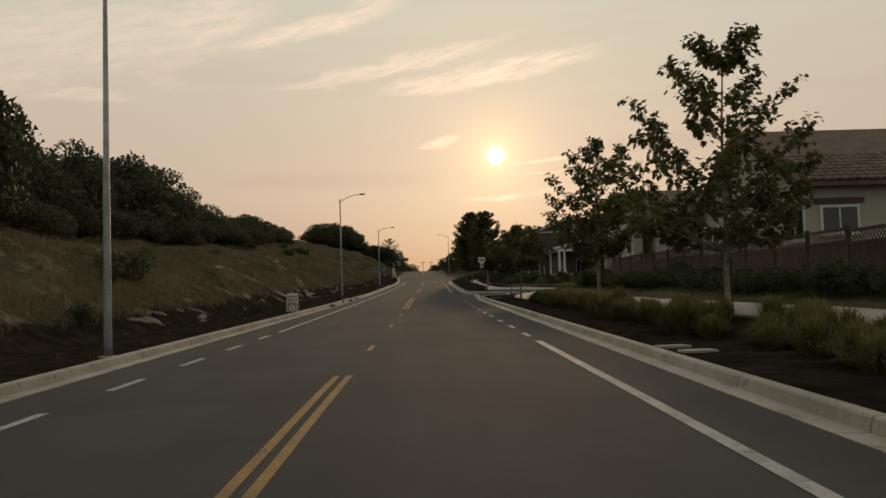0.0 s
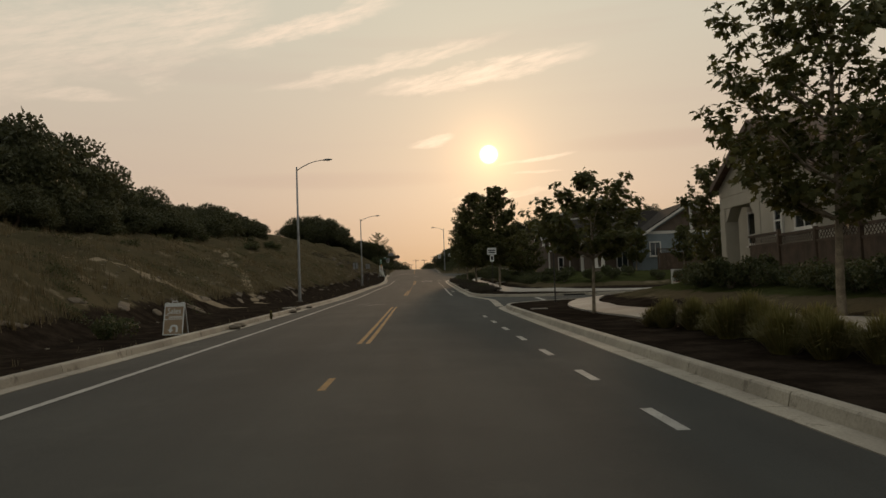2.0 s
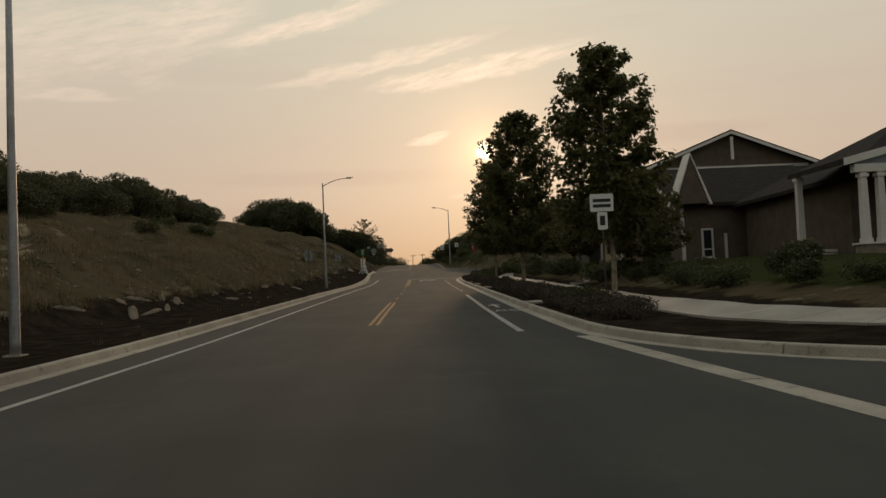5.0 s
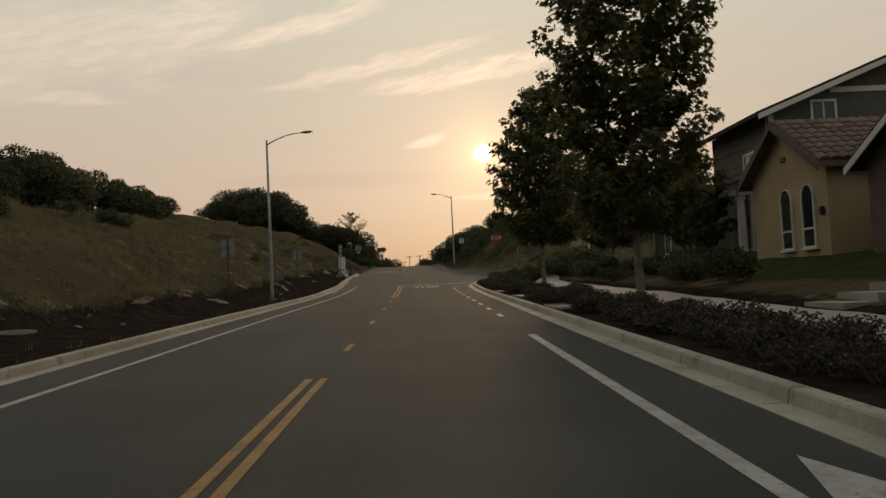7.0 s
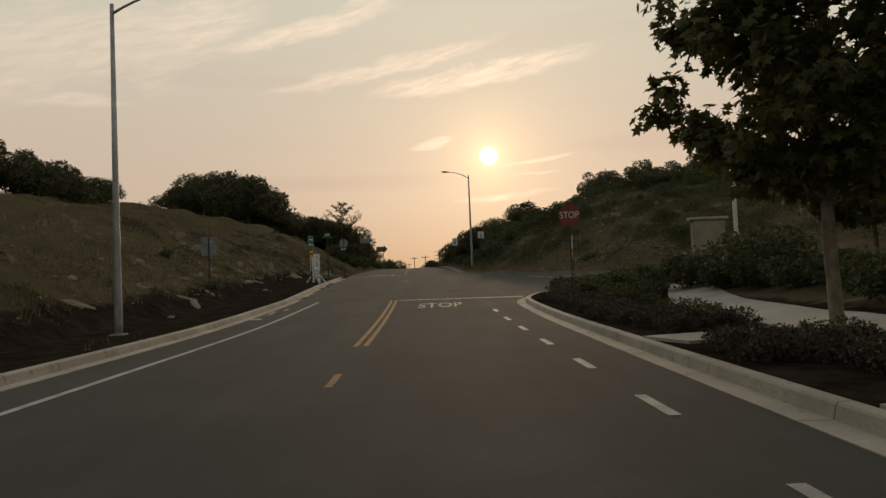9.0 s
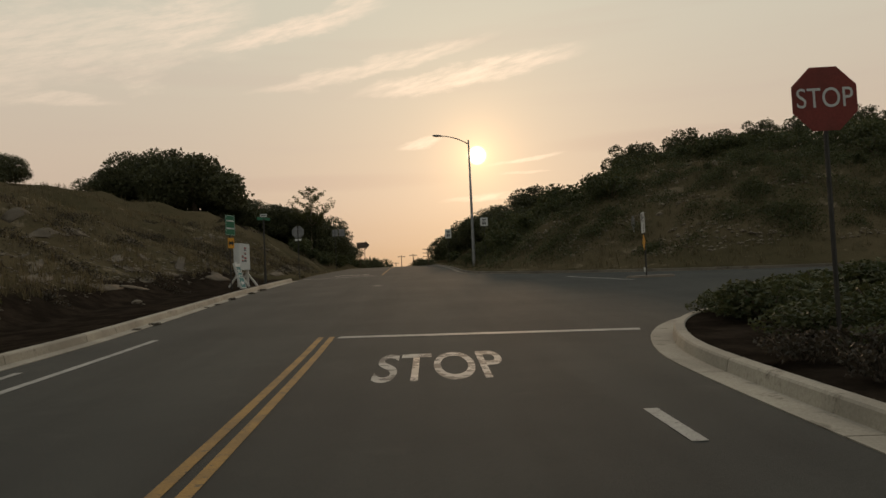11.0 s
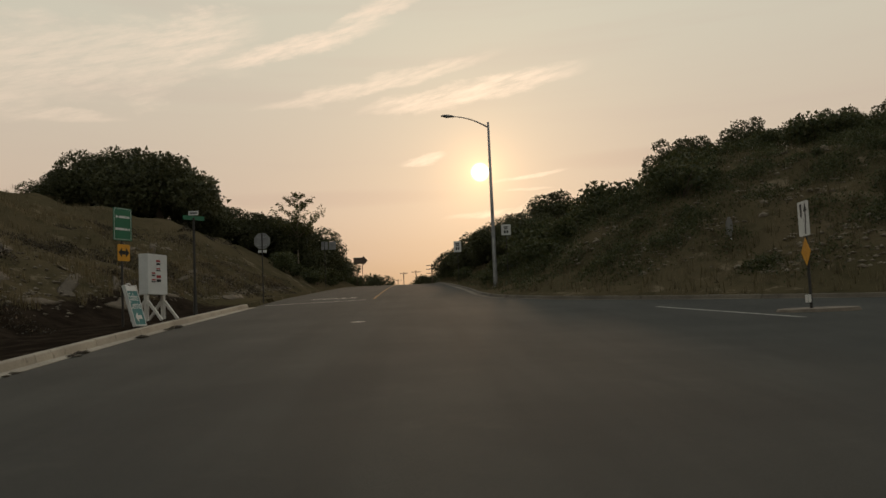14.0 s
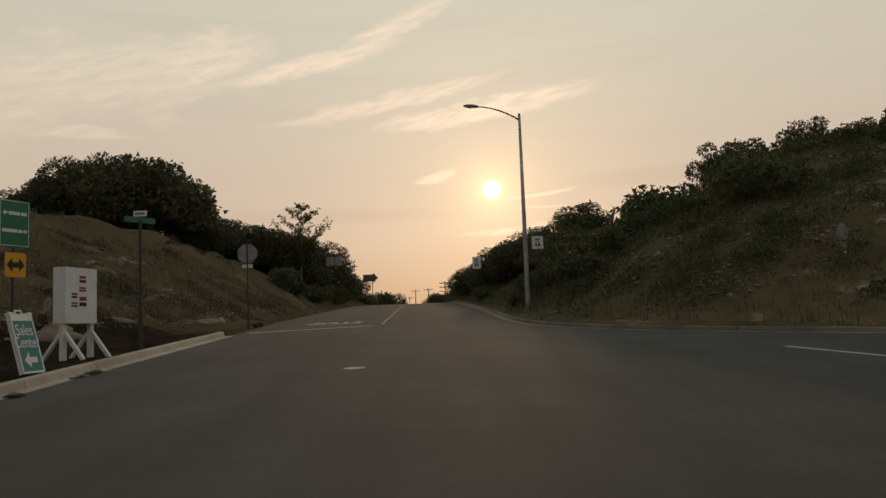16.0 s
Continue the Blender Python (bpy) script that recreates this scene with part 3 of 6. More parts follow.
def paint(name, x0, y0, x1, y1, width, material, parent, n=None):
    """A painted bar on the road."""
    n = n or max(1, int(math.hypot(x1 - x0, y1 - y0) / 2.0))
    verts, faces = [], []
    d = Vector((x1 - x0, y1 - y0)).normalized()
    s = Vector((-d.y, d.x)) * width / 2
    for i in range(n + 1):
        x, y = x0 + (x1 - x0) * i / n, y0 + (y1 - y0) * i / n
        for k in (1, -1):
            verts.append((x + s.x * k, y + s.y * k, float(zr(y + s.y * k)) + 0.006))
    faces = [(2 * i, 2 * i + 1, 2 * i + 3, 2 * i + 2) for i in range(n)]
    return raw(name, verts, faces, material, parent)


def line_paint(name, fx, y0, y1, width, material, parent, shift=0.0, step=2.0):
    ys = np.linspace(y0, y1, max(2, int((y1 - y0) / step) + 1))
    verts, faces = [], []
    for y in ys:
        for k in (-1, 1):
            verts.append((float(fx(y)) + shift + k * width / 2, y, float(zr(y)) + 0.006))
    faces = [(2 * i, 2 * i + 1, 2 * i + 3, 2 * i + 2) for i in range(len(ys) - 1)]
    return raw(name, verts, faces, material, parent)


marks = thing("road_marking_yellow", 0, 0, 0, label="worn yellow double centre line painted on asphalt", category="road marking", kind="structure")
for a, b in ((-30, 12.6), (41, 63.4), (86, 99.5), (129, 146.8)):
    line_paint("stripe", MIDLINE, a, b, 0.10, M_YELLOW, marks, -0.135)
    line_paint("stripe", MIDLINE, a, b, 0.10, M_YELLOW, marks, 0.055)
line_paint("stripe", MIDLINE, 184, 262, 0.09, M_YELLOW, marks)
for y in (17.0, 25.5, 33.5, 103.0, 109.6, 117.0, 123.5):
    line_paint("dash", MIDLINE, y, y + 1.3, 0.10, M_YELLOW, marks)
marks = thing("road_marking_left", 0, 0, 0, label="white bicycle lane line, dashed then solid", category="road marking", kind="structure")
line_paint("stripe", BIKE_L, 24.6, 147.7, 0.13, M_WHITE, marks)
for k in range(-6, 5):
    line_paint("dash", BIKE_L, 8.3 + 3.35 * k, 9.7 + 3.35 * k, 0.13, M_WHITE, marks)
for x, y, w, l in ((-4.70, 139.5, 0.5, 0.5), (-4.72, 141.0, 0.6, 0.12), (-4.60, 142.2, 0.12, 1.3), (-4.85, 143.0, 0.12, 0.9), (-4.35, 143.6, 0.12, 0.7), (-3.3, 68.4, 0.35, 0.12), (-2.95, 69.6, 0.4, 0.12), (-2.65, 67.2, 0.5, 0.12), (-2.05, 68.5, 0.6, 0.14)):
    paint("worn_symbol_stroke", x, y - l / 2, x, y + l / 2, w, M_WHITE, marks)
marks = thing("road_marking_right", 0, 0, 0, label="white bicycle lane line, solid then dashed", category="road marking", kind="structure")
line_paint("stripe", BIKE_R, -30, 18.2, 0.15, M_WHITE, marks)
line_paint("stripe", BIKE_R, 82, 104.4, 0.15, M_WHITE, marks)
for k in range(10):
    line_paint("dash", BIKE_R, 19.65 + 3.46 * k, 20.85 + 3.46 * k, 0.12, M_WHITE, marks)
for k in range(9):
    line_paint("dash", BIKE_R, 110.1 + 3.52 * k, 111.3 + 3.52 * k, 0.12, M_WHITE, marks)
marks = thing("bike_lane_marking", 0, 0, 0, label="white arrow and lettering in the bicycle lane", category="road marking", kind="structure")
me = lettering("lane_lettering", "LANE", 0.42, Matrix.Translation((2.98, 90.05, float(zr(90.05)) + 0.008)), M_WHITE, marks, stretch=3.6, deep=0.0, lift=0.006)
paint("arrow_shaft", 3.0, 92.0, 2.98, 93.4, 0.12, M_WHITE, marks)
raw("arrow_head", [(2.72, 93.3, float(zr(93.3)) + 0.006), (3.24, 93.3, float(zr(93.3)) + 0.006), (2.98, 94.3, float(zr(94.3)) + 0.006)], [(0, 1, 2)], M_WHITE, marks)
marks = thing("stop_marking", 0, 0, 0, label="cracked white stop line and large STOP lettering", category="road marking", kind="structure")
paint("stop_line", -0.30, 146.65, 4.60, 145.75, 0.30, M_WHITE, marks)
g = (float(zr(144)) - float(zr(140))) / 4
tilt = math.degrees(math.atan(g))
lettering("stop_lettering", "STOP", 0.66, Matrix.Translation((1.25, 142.6, float(zr(142.6)) + 0.012)) @ pose(0, 0, 0, tilt, 0, -1.5), M_WORN, marks, stretch=5.0, deep=0.0, bold=0.014, lift=0.003)
marks = thing("far_stop_marking", 0, 0, 0, label="white stop line and STOP lettering for the oncoming lane", category="road marking", kind="structure")
paint("stop_line", -5.3, 181.4, -1.05, 183.4, 0.32, M_WHITE, marks)
tilt = math.degrees(math.atan((float(zr(190)) - float(zr(185))) / 5))
lettering("stop_lettering", "STOP", 0.95, Matrix.Translation((-2.85, 187.4, float(zr(187.4)) + 0.015)) @ pose(0, 0, 0, tilt, 0, 0) @ pose(0, 0, 0, 0, 0, 180), M_WHITE, marks, stretch=2.9, deep=0.0, bold=0.02, lift=0.004)
marks = thing("side_street_marking", 0, 0, 0, label="pale line across the side street", category="road marking", kind="structure")
paint("limit_line", 6.55, 62.9, 7.05, 71.6, 0.22, M_WHITE, marks)
paint("turn_line", 7.8, 168.2, 9.15, 162.4, 0.14, M_WHITE, marks)
# small flat disc in road white, out in the junction
disc_at = [(-0.4 + 0.2 * math.cos(k * math.pi / 8), 167.2 + 0.2 * math.sin(k * math.pi / 8)) for k in range(16)]
raw("survey_disc", [(x, y, float(zr(y)) + 0.006) for x, y in disc_at], [tuple(range(16))], M_WHITE, marks)
valley = thing("valley_gutter", 0, 0, 0, label="concrete valley gutter crossing the side street mouth", category="gutter", kind="structure")
for y in np.arange(59.8, 80.0, 3.4):
    paint("gutter_slab", float(np.interp(y, [59.8, 69.7, 80], [3.75, 4.3, 3.5])), y, float(np.interp(y + 3.36, [59.8, 69.7, 80], [3.75, 4.3, 3.5])), min(y + 3.36, 80.2), 0.36, M_CONC, valley)


def slab_walk(name, line, width, label, step=1.5):
    """A concrete path cast in slabs."""
    root = thing(name, 0, 0, 0, label=label, category="pavement", kind="structure")
    q = smooth_line(line, step)
    l, r = offset(q, -width / 2), offset(q, width / 2)
    zl = lie(l[:, 0], l[:, 1])[0]
    zz = lie(r[:, 0], r[:, 1])[0]
    for i in range(len(q) - 1):
        f = 0.006
        a, b, c, d = l[i] + (l[i + 1] - l[i]) * f, r[i] + (r[i + 1] - r[i]) * f, r[i + 1] - (r[i + 1] - r[i]) * f, l[i + 1] - (l[i + 1] - l[i]) * f
        hs = (zl[i] + 0.05, zz[i] + 0.05, zz[i + 1] + 0.05, zl[i + 1] + 0.05)
        top = [(p[0], p[1], z) for p, z in zip((a, b, c, d), hs)]
        low = [(p[0], p[1], z - 0.30) for p, z in zip((a, b, c, d), hs)]
        raw("slab", top + low, [(0, 1, 2, 3), (0, 4, 5, 1), (1, 5, 6, 2), (2, 6, 7, 3), (3, 7, 4, 0)], M_WALK, root)


slab_walk("pavement_near", [(8.4, 10), (8.0, 25), (7.5, 36), (6.9, 42), (6.35, 45.5), (6.2, 48.5), (6.15, 51.5), (6.45, 55), (7.1, 57.6), (9.2, 60), (14, 61), (40, 61.2)], 1.2, "winding concrete pavement behind the planted verge")
slab_walk("pavement_middle", [(40, 75.0), (12, 74.9), (8.5, 76.6), (7.0, 80), (6.6, 90), (6.7, 105), (6.9, 118), (7.2, 128), (7.6, 134), (9.0, 139), (11, 143.5)], 1.4, "concrete pavement in front of the houses")
slab_walk("crossing_path", [(3.95, 91.5), (6.0, 91.9)], 1.2, "concrete path from the kerb to the pavement", 1.0)
slab_walk("crossing_path_corner", [(4.3, 126.0), (6.4, 126.7)], 1.2, "concrete path from the kerb to the pavement", 1.0)
slab_walk("crossing_path_verge", [(4.25, 119.2), (6.2, 119.7)], 1.2, "concrete path from the kerb to the pavement", 1.0)
slab_walk("crossing_path_far", [(4.1, 110.4), (6.3, 110.9)], 1.2, "concrete path from the kerb to the pavement", 1.0)


# ---- trees and plants ----
def leaf_faces(rng, centres, size):
    """Leaves as small three-cornered blades at the centres, turned at random."""
    n = len(centres)
    d = rng.normal(size=(n, 3))
    d /= np.linalg.norm(d, axis=1)[:, None]
    e = np.cross(d, rng.normal(size=(n, 3)))
    e /= np.linalg.norm(e, axis=1)[:, None] + 1e-9
    f = np.cross(d, e)
    s = size * rng.uniform(0.65, 1.3, (n, 1))
    shape = [(0, -0.3, 0), (0.95, 0.05, 0.05), (0.12, 0.45, 0)]
    v = np.concatenate([(centres + s * (a * d + b * e + c * f))[:, None, :] for a, b, c in shape], 1).reshape(-1, 3)
    return v, np.arange(3 * n).reshape(-1, 3)


def quick_mesh(name, v, f, material, smooth=False):
    me = bpy.data.meshes.new(name)
    me.vertices.add(len(v))
    me.vertices.foreach_set("co", np.asarray(v, np.float32).ravel())
    f = np.asarray(f, np.int32)
    me.loops.add(f.size)
    me.loops.foreach_set("vertex_index", f.ravel())
    me.polygons.add(len(f))
    me.polygons.foreach_set("loop_start", np.arange(0, f.size, f.shape[1], dtype=np.int32))
    me.update(calc_edges=True)
    me.validate()
    me.materials.append(material)
    return me


def limbs(rng, radius, fork, spread, count, depth=2):
    """A tapered trunk with forking limbs."""
    bm = bmesh.new()

    def grow(p, d, length, r, level):
        pts, rad = [p], [r]
        for i in range(4):
            d = (d + Vector(rng.normal(size=3)) * 0.13 + Vector((0, 0, 0.05))).normalized()
            pts.append(pts[-1] + d * length / 4)
            rad.append(r * (1 - 0.16 * (i + 1)))
        tube(bm, pts, rad, 7 if level == 0 else 5, False)
        if level < depth:
            for k in range(count if level == 0 else 3):
                a = 2 * math.pi * (k + rng.uniform(-0.3, 0.3)) / (count if level == 0 else 3)
                out = Vector((math.cos(a), math.sin(a), rng.uniform(0.5, 1.3))).normalized()
                start = pts[-1] if level == 0 and k % 2 == 0 else pts[3]
                grow(start, (d * 0.6 + out * spread).normalized(), length * rng.uniform(0.55, 0.8), rad[-1] * 0.75, level + 1)

    grow(Vector((0, 0, -0.25)), Vector((0, 0, 1)), fork, radius, 0)
    for f in bm.faces:
        f.smooth = True
    return bm


def oak(seed, width, height, material, leaves, leaf, label="dark evergreen oak with a dense rounded crown on the hillside", gaps=False):
    """A live oak: short forked trunk, crown of many overlapping clumps; with gaps, bare limbs and sky show under a lighter crown."""
    rng = np.random.default_rng(seed)
    root = thing("oak_tree", 0, 0, 0, label=label, category="tree", group="oaks on the banks")
    bm = limbs(rng, (0.03 if gaps else 0.05) * height, height * 0.34, 1.1, 4, 2 if gaps else 1)
    part("trunk", bm, M_BARK, root)
    clumps = []
    for k in range(30):
        a, rr = rng.uniform(0, 2 * math.pi), math.sqrt(rng.uniform(0, 1)) * width * 0.42
        top = 1 - (rr / (width * 0.55)) ** 2
        level = 0.34 + 0.56 * top * rng.uniform(0.2, 1.0) if gaps else 0.14 + 0.70 * top * rng.uniform(0.12, 1.0)
        clumps.append((rr * math.cos(a), rr * math.sin(a), height * level, rng.uniform(0.08, 0.15) * width if gaps else rng.uniform(0.13, 0.24) * width))
    c = np.array([q[:3] for q in clumps])
    rad = np.array([q[3] for q in clumps])
    own = rng.choice(len(clumps), size=leaves * 5, p=rad ** 2 / (rad ** 2).sum())
    d = rng.normal(size=(len(own), 3))
    d /= np.linalg.norm(d, axis=1)[:, None]
    d *= rng.uniform(0.78, 1.10, (len(own), 1))
    flat = np.array([1, 1, 0.8])
    at = c[own] + d * rad[own][:, None] * flat
    # leaves sit on the outside of the crown, few within
    deep = np.min(np.linalg.norm((at[:, None] - c[None]) / flat, axis=2) / rad[None], axis=1)
    at = at[(deep > 0.80) | (rng.uniform(size=len(at)) < 0.15)][:leaves]
    inner = 350 if gaps else 2600
    core = c[rng.integers(0, len(c), inner)] + rng.normal(size=(inner, 3)) * 0.38 * rad.mean() * flat
    v, f = leaf_faces(rng, at, leaf)
    v2, f2 = leaf_faces(rng, core, 0.055 * width)
    v, f = np.concatenate([v, v2]), np.concatenate([f, f2 + len(v)])
    piece("crown", quick_mesh("crown", v, f, material), root)
    return root


def maple_leaves(rng, centres, out, size):
    """Broad five-lobed leaves that face up and outwards and hang a little at the tip."""
    n = len(centres)
    nor = out * 0.55 + rng.normal(size=(n, 3)) * 0.5 + np.array([0, 0, 0.75])
    nor /= np.linalg.norm(nor, axis=1)[:, None]
    d = out + rng.normal(size=(n, 3)) * 0.7 - np.array([0, 0, 0.45])
    d -= nor * (d * nor).sum(1)[:, None]
    d /= np.linalg.norm(d, axis=1)[:, None] + 1e-9
    e = np.cross(nor, d)
    s = size * rng.uniform(0.6, 1.25, (n, 1))
    half = [(0.08, 0.50), (0.32, 0.25), (0.66, 0.47), (0.66, 0.17)]
    shape = [(0.34, 0, 0.05), (0, 0, 0)] + [(a, b, -0.05 * abs(b)) for a, b in half] + [(1.06, 0, -0.10)] + [(a, -b, -0.05 * abs(b)) for a, b in half[::-1]]
    k = len(shape)
    faces = [(0, i, i % (k - 1) + 1) for i in range(1, k)]
    v = np.concatenate([(centres + s * (a * d + b * e + c * nor))[:, None, :] for a, b, c in shape], 1).reshape(-1, 3)
    return v, (np.array(faces)[None] + (np.arange(n) * k)[:, None, None]).reshape(-1, 3)


CROWNS = {  # share of the half width at shares of the crown's height
    "open": ([0, 0.12, 0.35, 0.6, 0.8, 0.93, 1], [0.55, 0.95, 1.0, 0.90, 0.68, 0.40, 0.10]),
    "spire": ([0, 0.10, 0.3, 0.55, 0.75, 0.9, 1], [0.62, 0.92, 1.0, 1.0, 0.86, 0.56, 0.12]),
    "bushy": ([0, 0.15, 0.45, 0.75, 0.92, 1], [0.6, 0.95, 1.0, 0.8, 0.45, 0.12])}


def plane_tree(seed, width, height, clear, leaves, label, shape="open", dense=1.0, leaf=0.165):
    """A street tree: slim pale trunk, rising limbs with side twigs, and large lobed leaves in clusters at the twig ends."""
    rng = np.random.default_rng(seed)
    root = thing("street_tree", 0, 0, 0, label=label, category="tree", group="street trees")
    bm = bmesh.new()
    lean = rng.uniform(-0.012, 0.012, 2)
    stem = lambda h: Vector((lean[0] * h * h * 0.3 + 0.03 * math.sin(h * 1.7 + seed), lean[1] * h * h * 0.3 + 0.03 * math.cos(h * 1.3 + seed), h))
    tube(bm, [stem(h) for h in np.linspace(-0.2, height * 0.95, 12)], list(np.linspace(0.0095 * height + 0.022, 0.008, 12)), 8, False)
    qs, rs = CROWNS[shape]
    clusters = []
    n = int((9 + height * 2.5) * dense)
    bulge = rng.uniform(0, 6.28, 3)
    for k in range(n):
        q = ((k + rng.uniform(0, 1)) / n) ** 0.92
        a = k * 2.39996 + rng.uniform(-0.4, 0.4)
        free = 1.0 if shape == "open" else 0.55
        wild = 1 + free * (0.13 * math.sin(2 * a + bulge[0] + 5 * q) + 0.10 * math.sin(3 * a + bulge[1] - 9 * q))
        reach = max(0.15, width / 2 * float(np.interp(q, qs, rs)) * wild * rng.uniform(1.04 - 0.38 * free, 1.06) - 0.12)
        tip_h = clear + (height - clear) * q
        rise = reach * rng.uniform(0.45, 0.95) if shape != "open" else reach * rng.uniform(0.7, 1.25)
        foot = max(clear * 0.85, tip_h - rise)
        base = stem(min(foot, height * 0.94))
        out = Vector((math.cos(a), math.sin(a), 0))
        limb = [base + out * (reach * u ** 0.9) + Vector((0, 0, (tip_h - foot) * u ** 1.2)) + Vector(rng.normal(size=3)) * 0.03 * reach * u for u in (0, 0.25, 0.5, 0.75, 1)]
        tube(bm, limb, [0.012 + 0.011 * reach, 0.010 + 0.008 * reach, 0.009 + 0.005 * reach, 0.007, 0.004], 5, False)
        for u in np.linspace(0.22, 1.0, 4 + int(reach * 2.2)):
            p = limb[0].lerp(limb[1], u * 4) if u < 0.25 else limb[int(min(3, u * 4))].lerp(limb[int(min(3, u * 4)) + 1], min(1.0, u * 4 - int(min(3, u * 4))))
            for twig in range(2 if u < 0.95 else 1):
                side = Vector((-out.y, out.x, 0)) * rng.choice((-1, 1)) * rng.uniform(0.3, 1.0)
                way = (out * rng.uniform(0.1, 0.8) + side + Vector((0, 0, rng.uniform(0.0, 0.8)))).normalized()
                end = p + way * (0.10 + 0.24 * reach * rng.uniform(0.3, 1.0) * (1.1 - 0.5 * u))
                tube(bm, [p, end], [0.006, 0.003], 3, False)
                clusters.append((end, rng.uniform(0.16, 0.32) * (0.75 + 0.035 * height), out))
    for f in bm.faces:
        f.smooth = True
    part("trunk", bm, M_BARK2, root)
    w = np.array([r ** 2 for p, r, o in clusters])
    cnt = np.maximum(3, w / w.sum() * leaves).astype(int)
    pts, outs = [], []
    for (p, r, o), m in zip(clusters, cnt):
        d = rng.normal(size=(m, 3))
        d /= np.linalg.norm(d, axis=1)[:, None]
        pts.append(np.array(p) + d * (r * rng.uniform(0.15, 1.0, (m, 1)) ** 0.6) * np.array([1, 1, 0.72]))
        outs.append(np.array(o)[None] * 0.5 + d * 0.8)
    v, f = maple_leaves(rng, np.concatenate(pts), np.concatenate(outs), leaf)
    piece("crown", quick_mesh("crown", v, f, M_SYC), root)
    return root


def bush(seed, width, height, material, leaves, leaf, name, label, category="shrub", group=""):
    rng = np.random.default_rng(seed)
    root = thing(name, 0, 0, 0, label=label, category=category, group=group)
    bm = bmesh.new()
    for k in range(6):
        a = k * 1.05
        tube(bm, [(0, 0, -0.1), (0.2 * width * math.cos(a), 0.2 * width * math.sin(a), height * 0.4), (0.36 * width * math.cos(a), 0.36 * width * math.sin(a), height * 0.75)], [0.02, 0.014, 0.006], 4, False)
    part("stem", bm, M_BARK, root)
    pts = []
    for k in range(9):
        a, rr = rng.uniform(0, 2 * math.pi), math.sqrt(rng.uniform(0, 1)) * width * 0.36
        c = np.array([rr * math.cos(a), rr * math.sin(a), height * rng.uniform(0.3, 0.72)])
        d = rng.normal(size=(leaves // 9, 3))
        d /= np.linalg.norm(d, axis=1)[:, None]
        pts.append(c + d * rng.uniform(0.3, 1.1, (leaves // 9, 1)) ** 0.5 * np.array([width * 0.24, width * 0.24, height * 0.30]))
    p = np.concatenate(pts)
    p[:, 2] = np.abs(p[:, 2])
    v, f = leaf_faces(rng, p, leaf * 1.2)
    piece("foliage", quick_mesh("foliage", v, f, material), root)
    return root


def tussock(seed, r, h):
    """A mound of fine arching grass blades."""
    rng = np.random.default_rng(seed)
    root = thing("grass_mound", 0, 0, 0, label="yellow-green mound of ornamental grass in dark mulch", category="plant", group="grass mounds on the verge")
    n = 560
    a, lean = rng.uniform(0, 2 * math.pi, n), rng.uniform(0.02, 1.0, n)
    d = np.stack([np.cos(a), np.sin(a)], 1)
    b = d * (0.16 * rng.uniform(0, 1, n))[:, None]
    hh = h * rng.uniform(0.7, 1.12, n) * np.sqrt(1 - 0.8 * lean ** 2)
    side = np.stack([-d[:, 1], d[:, 0]], 1) * 0.008
    z = np.zeros((n, 1)) - 0.03
    m = b + d * (r * 0.45 * lean)[:, None]
    t = b + d * (r * lean)[:, None]
    v = np.stack([np.hstack([b - side, z]), np.hstack([b + side, z]), np.hstack([m + side, (hh * 0.85)[:, None]]), np.hstack([m - side, (hh * 0.85)[:, None]]), np.hstack([t, (hh * (1.05 - 0.28 * lean))[:, None]])], 1).reshape(-1, 3)
    k = (np.arange(n) * 5)[:, None, None]
    f = (np.array([(0, 1, 2), (0, 2, 3), (3, 2, 4)])[None] + k).reshape(-1, 3)
    piece("foliage", quick_mesh("foliage", v, f, M_TUSSOCK), root)
    return root


def settle(ob, x, y, turn=0.0, scale=1.0, tall=1.0, first=False, sink=0.0):
    """Sets a thing, or a copy of it, on the ground."""
    own = (1, 1, 1) if first else ob.scale
    m = pose(x, y, ground_z(x, y) - sink, 0, 0, turn) @ Matrix.Diagonal((scale / own[0], scale / own[1], scale * tall / own[2], 1))
    if first:
        ob.matrix_basis = m
        return ob
    return copy_thing(ob, m)


rng = np.random.default_rng(5)
oaks = [oak(11, 8.5, 7.0, M_OAK, 9500, 0.24), oak(12, 7.0, 6.5, M_OAK, 9000, 0.23), oak(13, 9.5, 6.6, M_OAK, 10500, 0.24), oak(14, 6.0, 5.6, M_OAK, 8500, 0.20), oak(15, 8.0, 8.0, M_OAK, 9500, 0.24)]
OPEN = "dark oak with bare limbs and sky showing under its crown"
oaks += [oak(16, 6.6, 5.6, M_OAK, 5200, 0.20, OPEN, True), oak(17, 5.6, 5.0, M_OAK, 4600, 0.19, OPEN, True)]
OAK_H = [max(v.co.z for c in o.children for v in c.data.vertices) - 0.35 for o in oaks]
fresh = [True] * 7


def oak_at(x, y, top=None, kind=None, scale=1.0):
    k = int(rng.integers(0, 5)) if kind is None else kind
    tall = 1.0
    if top is not None:
        want = top - ground_z(x, y)
        scale = max(0.5, want / OAK_H[k])
        if scale > 1.6:
            tall, scale = scale / 1.6, 1.6
        if scale < 0.75:
            tall, scale = scale / 0.75, 0.75
    settle(oaks[k], x, y, float(rng.uniform(0, 360)), scale, tall, fresh[k], 0.15)
    fresh[k] = False


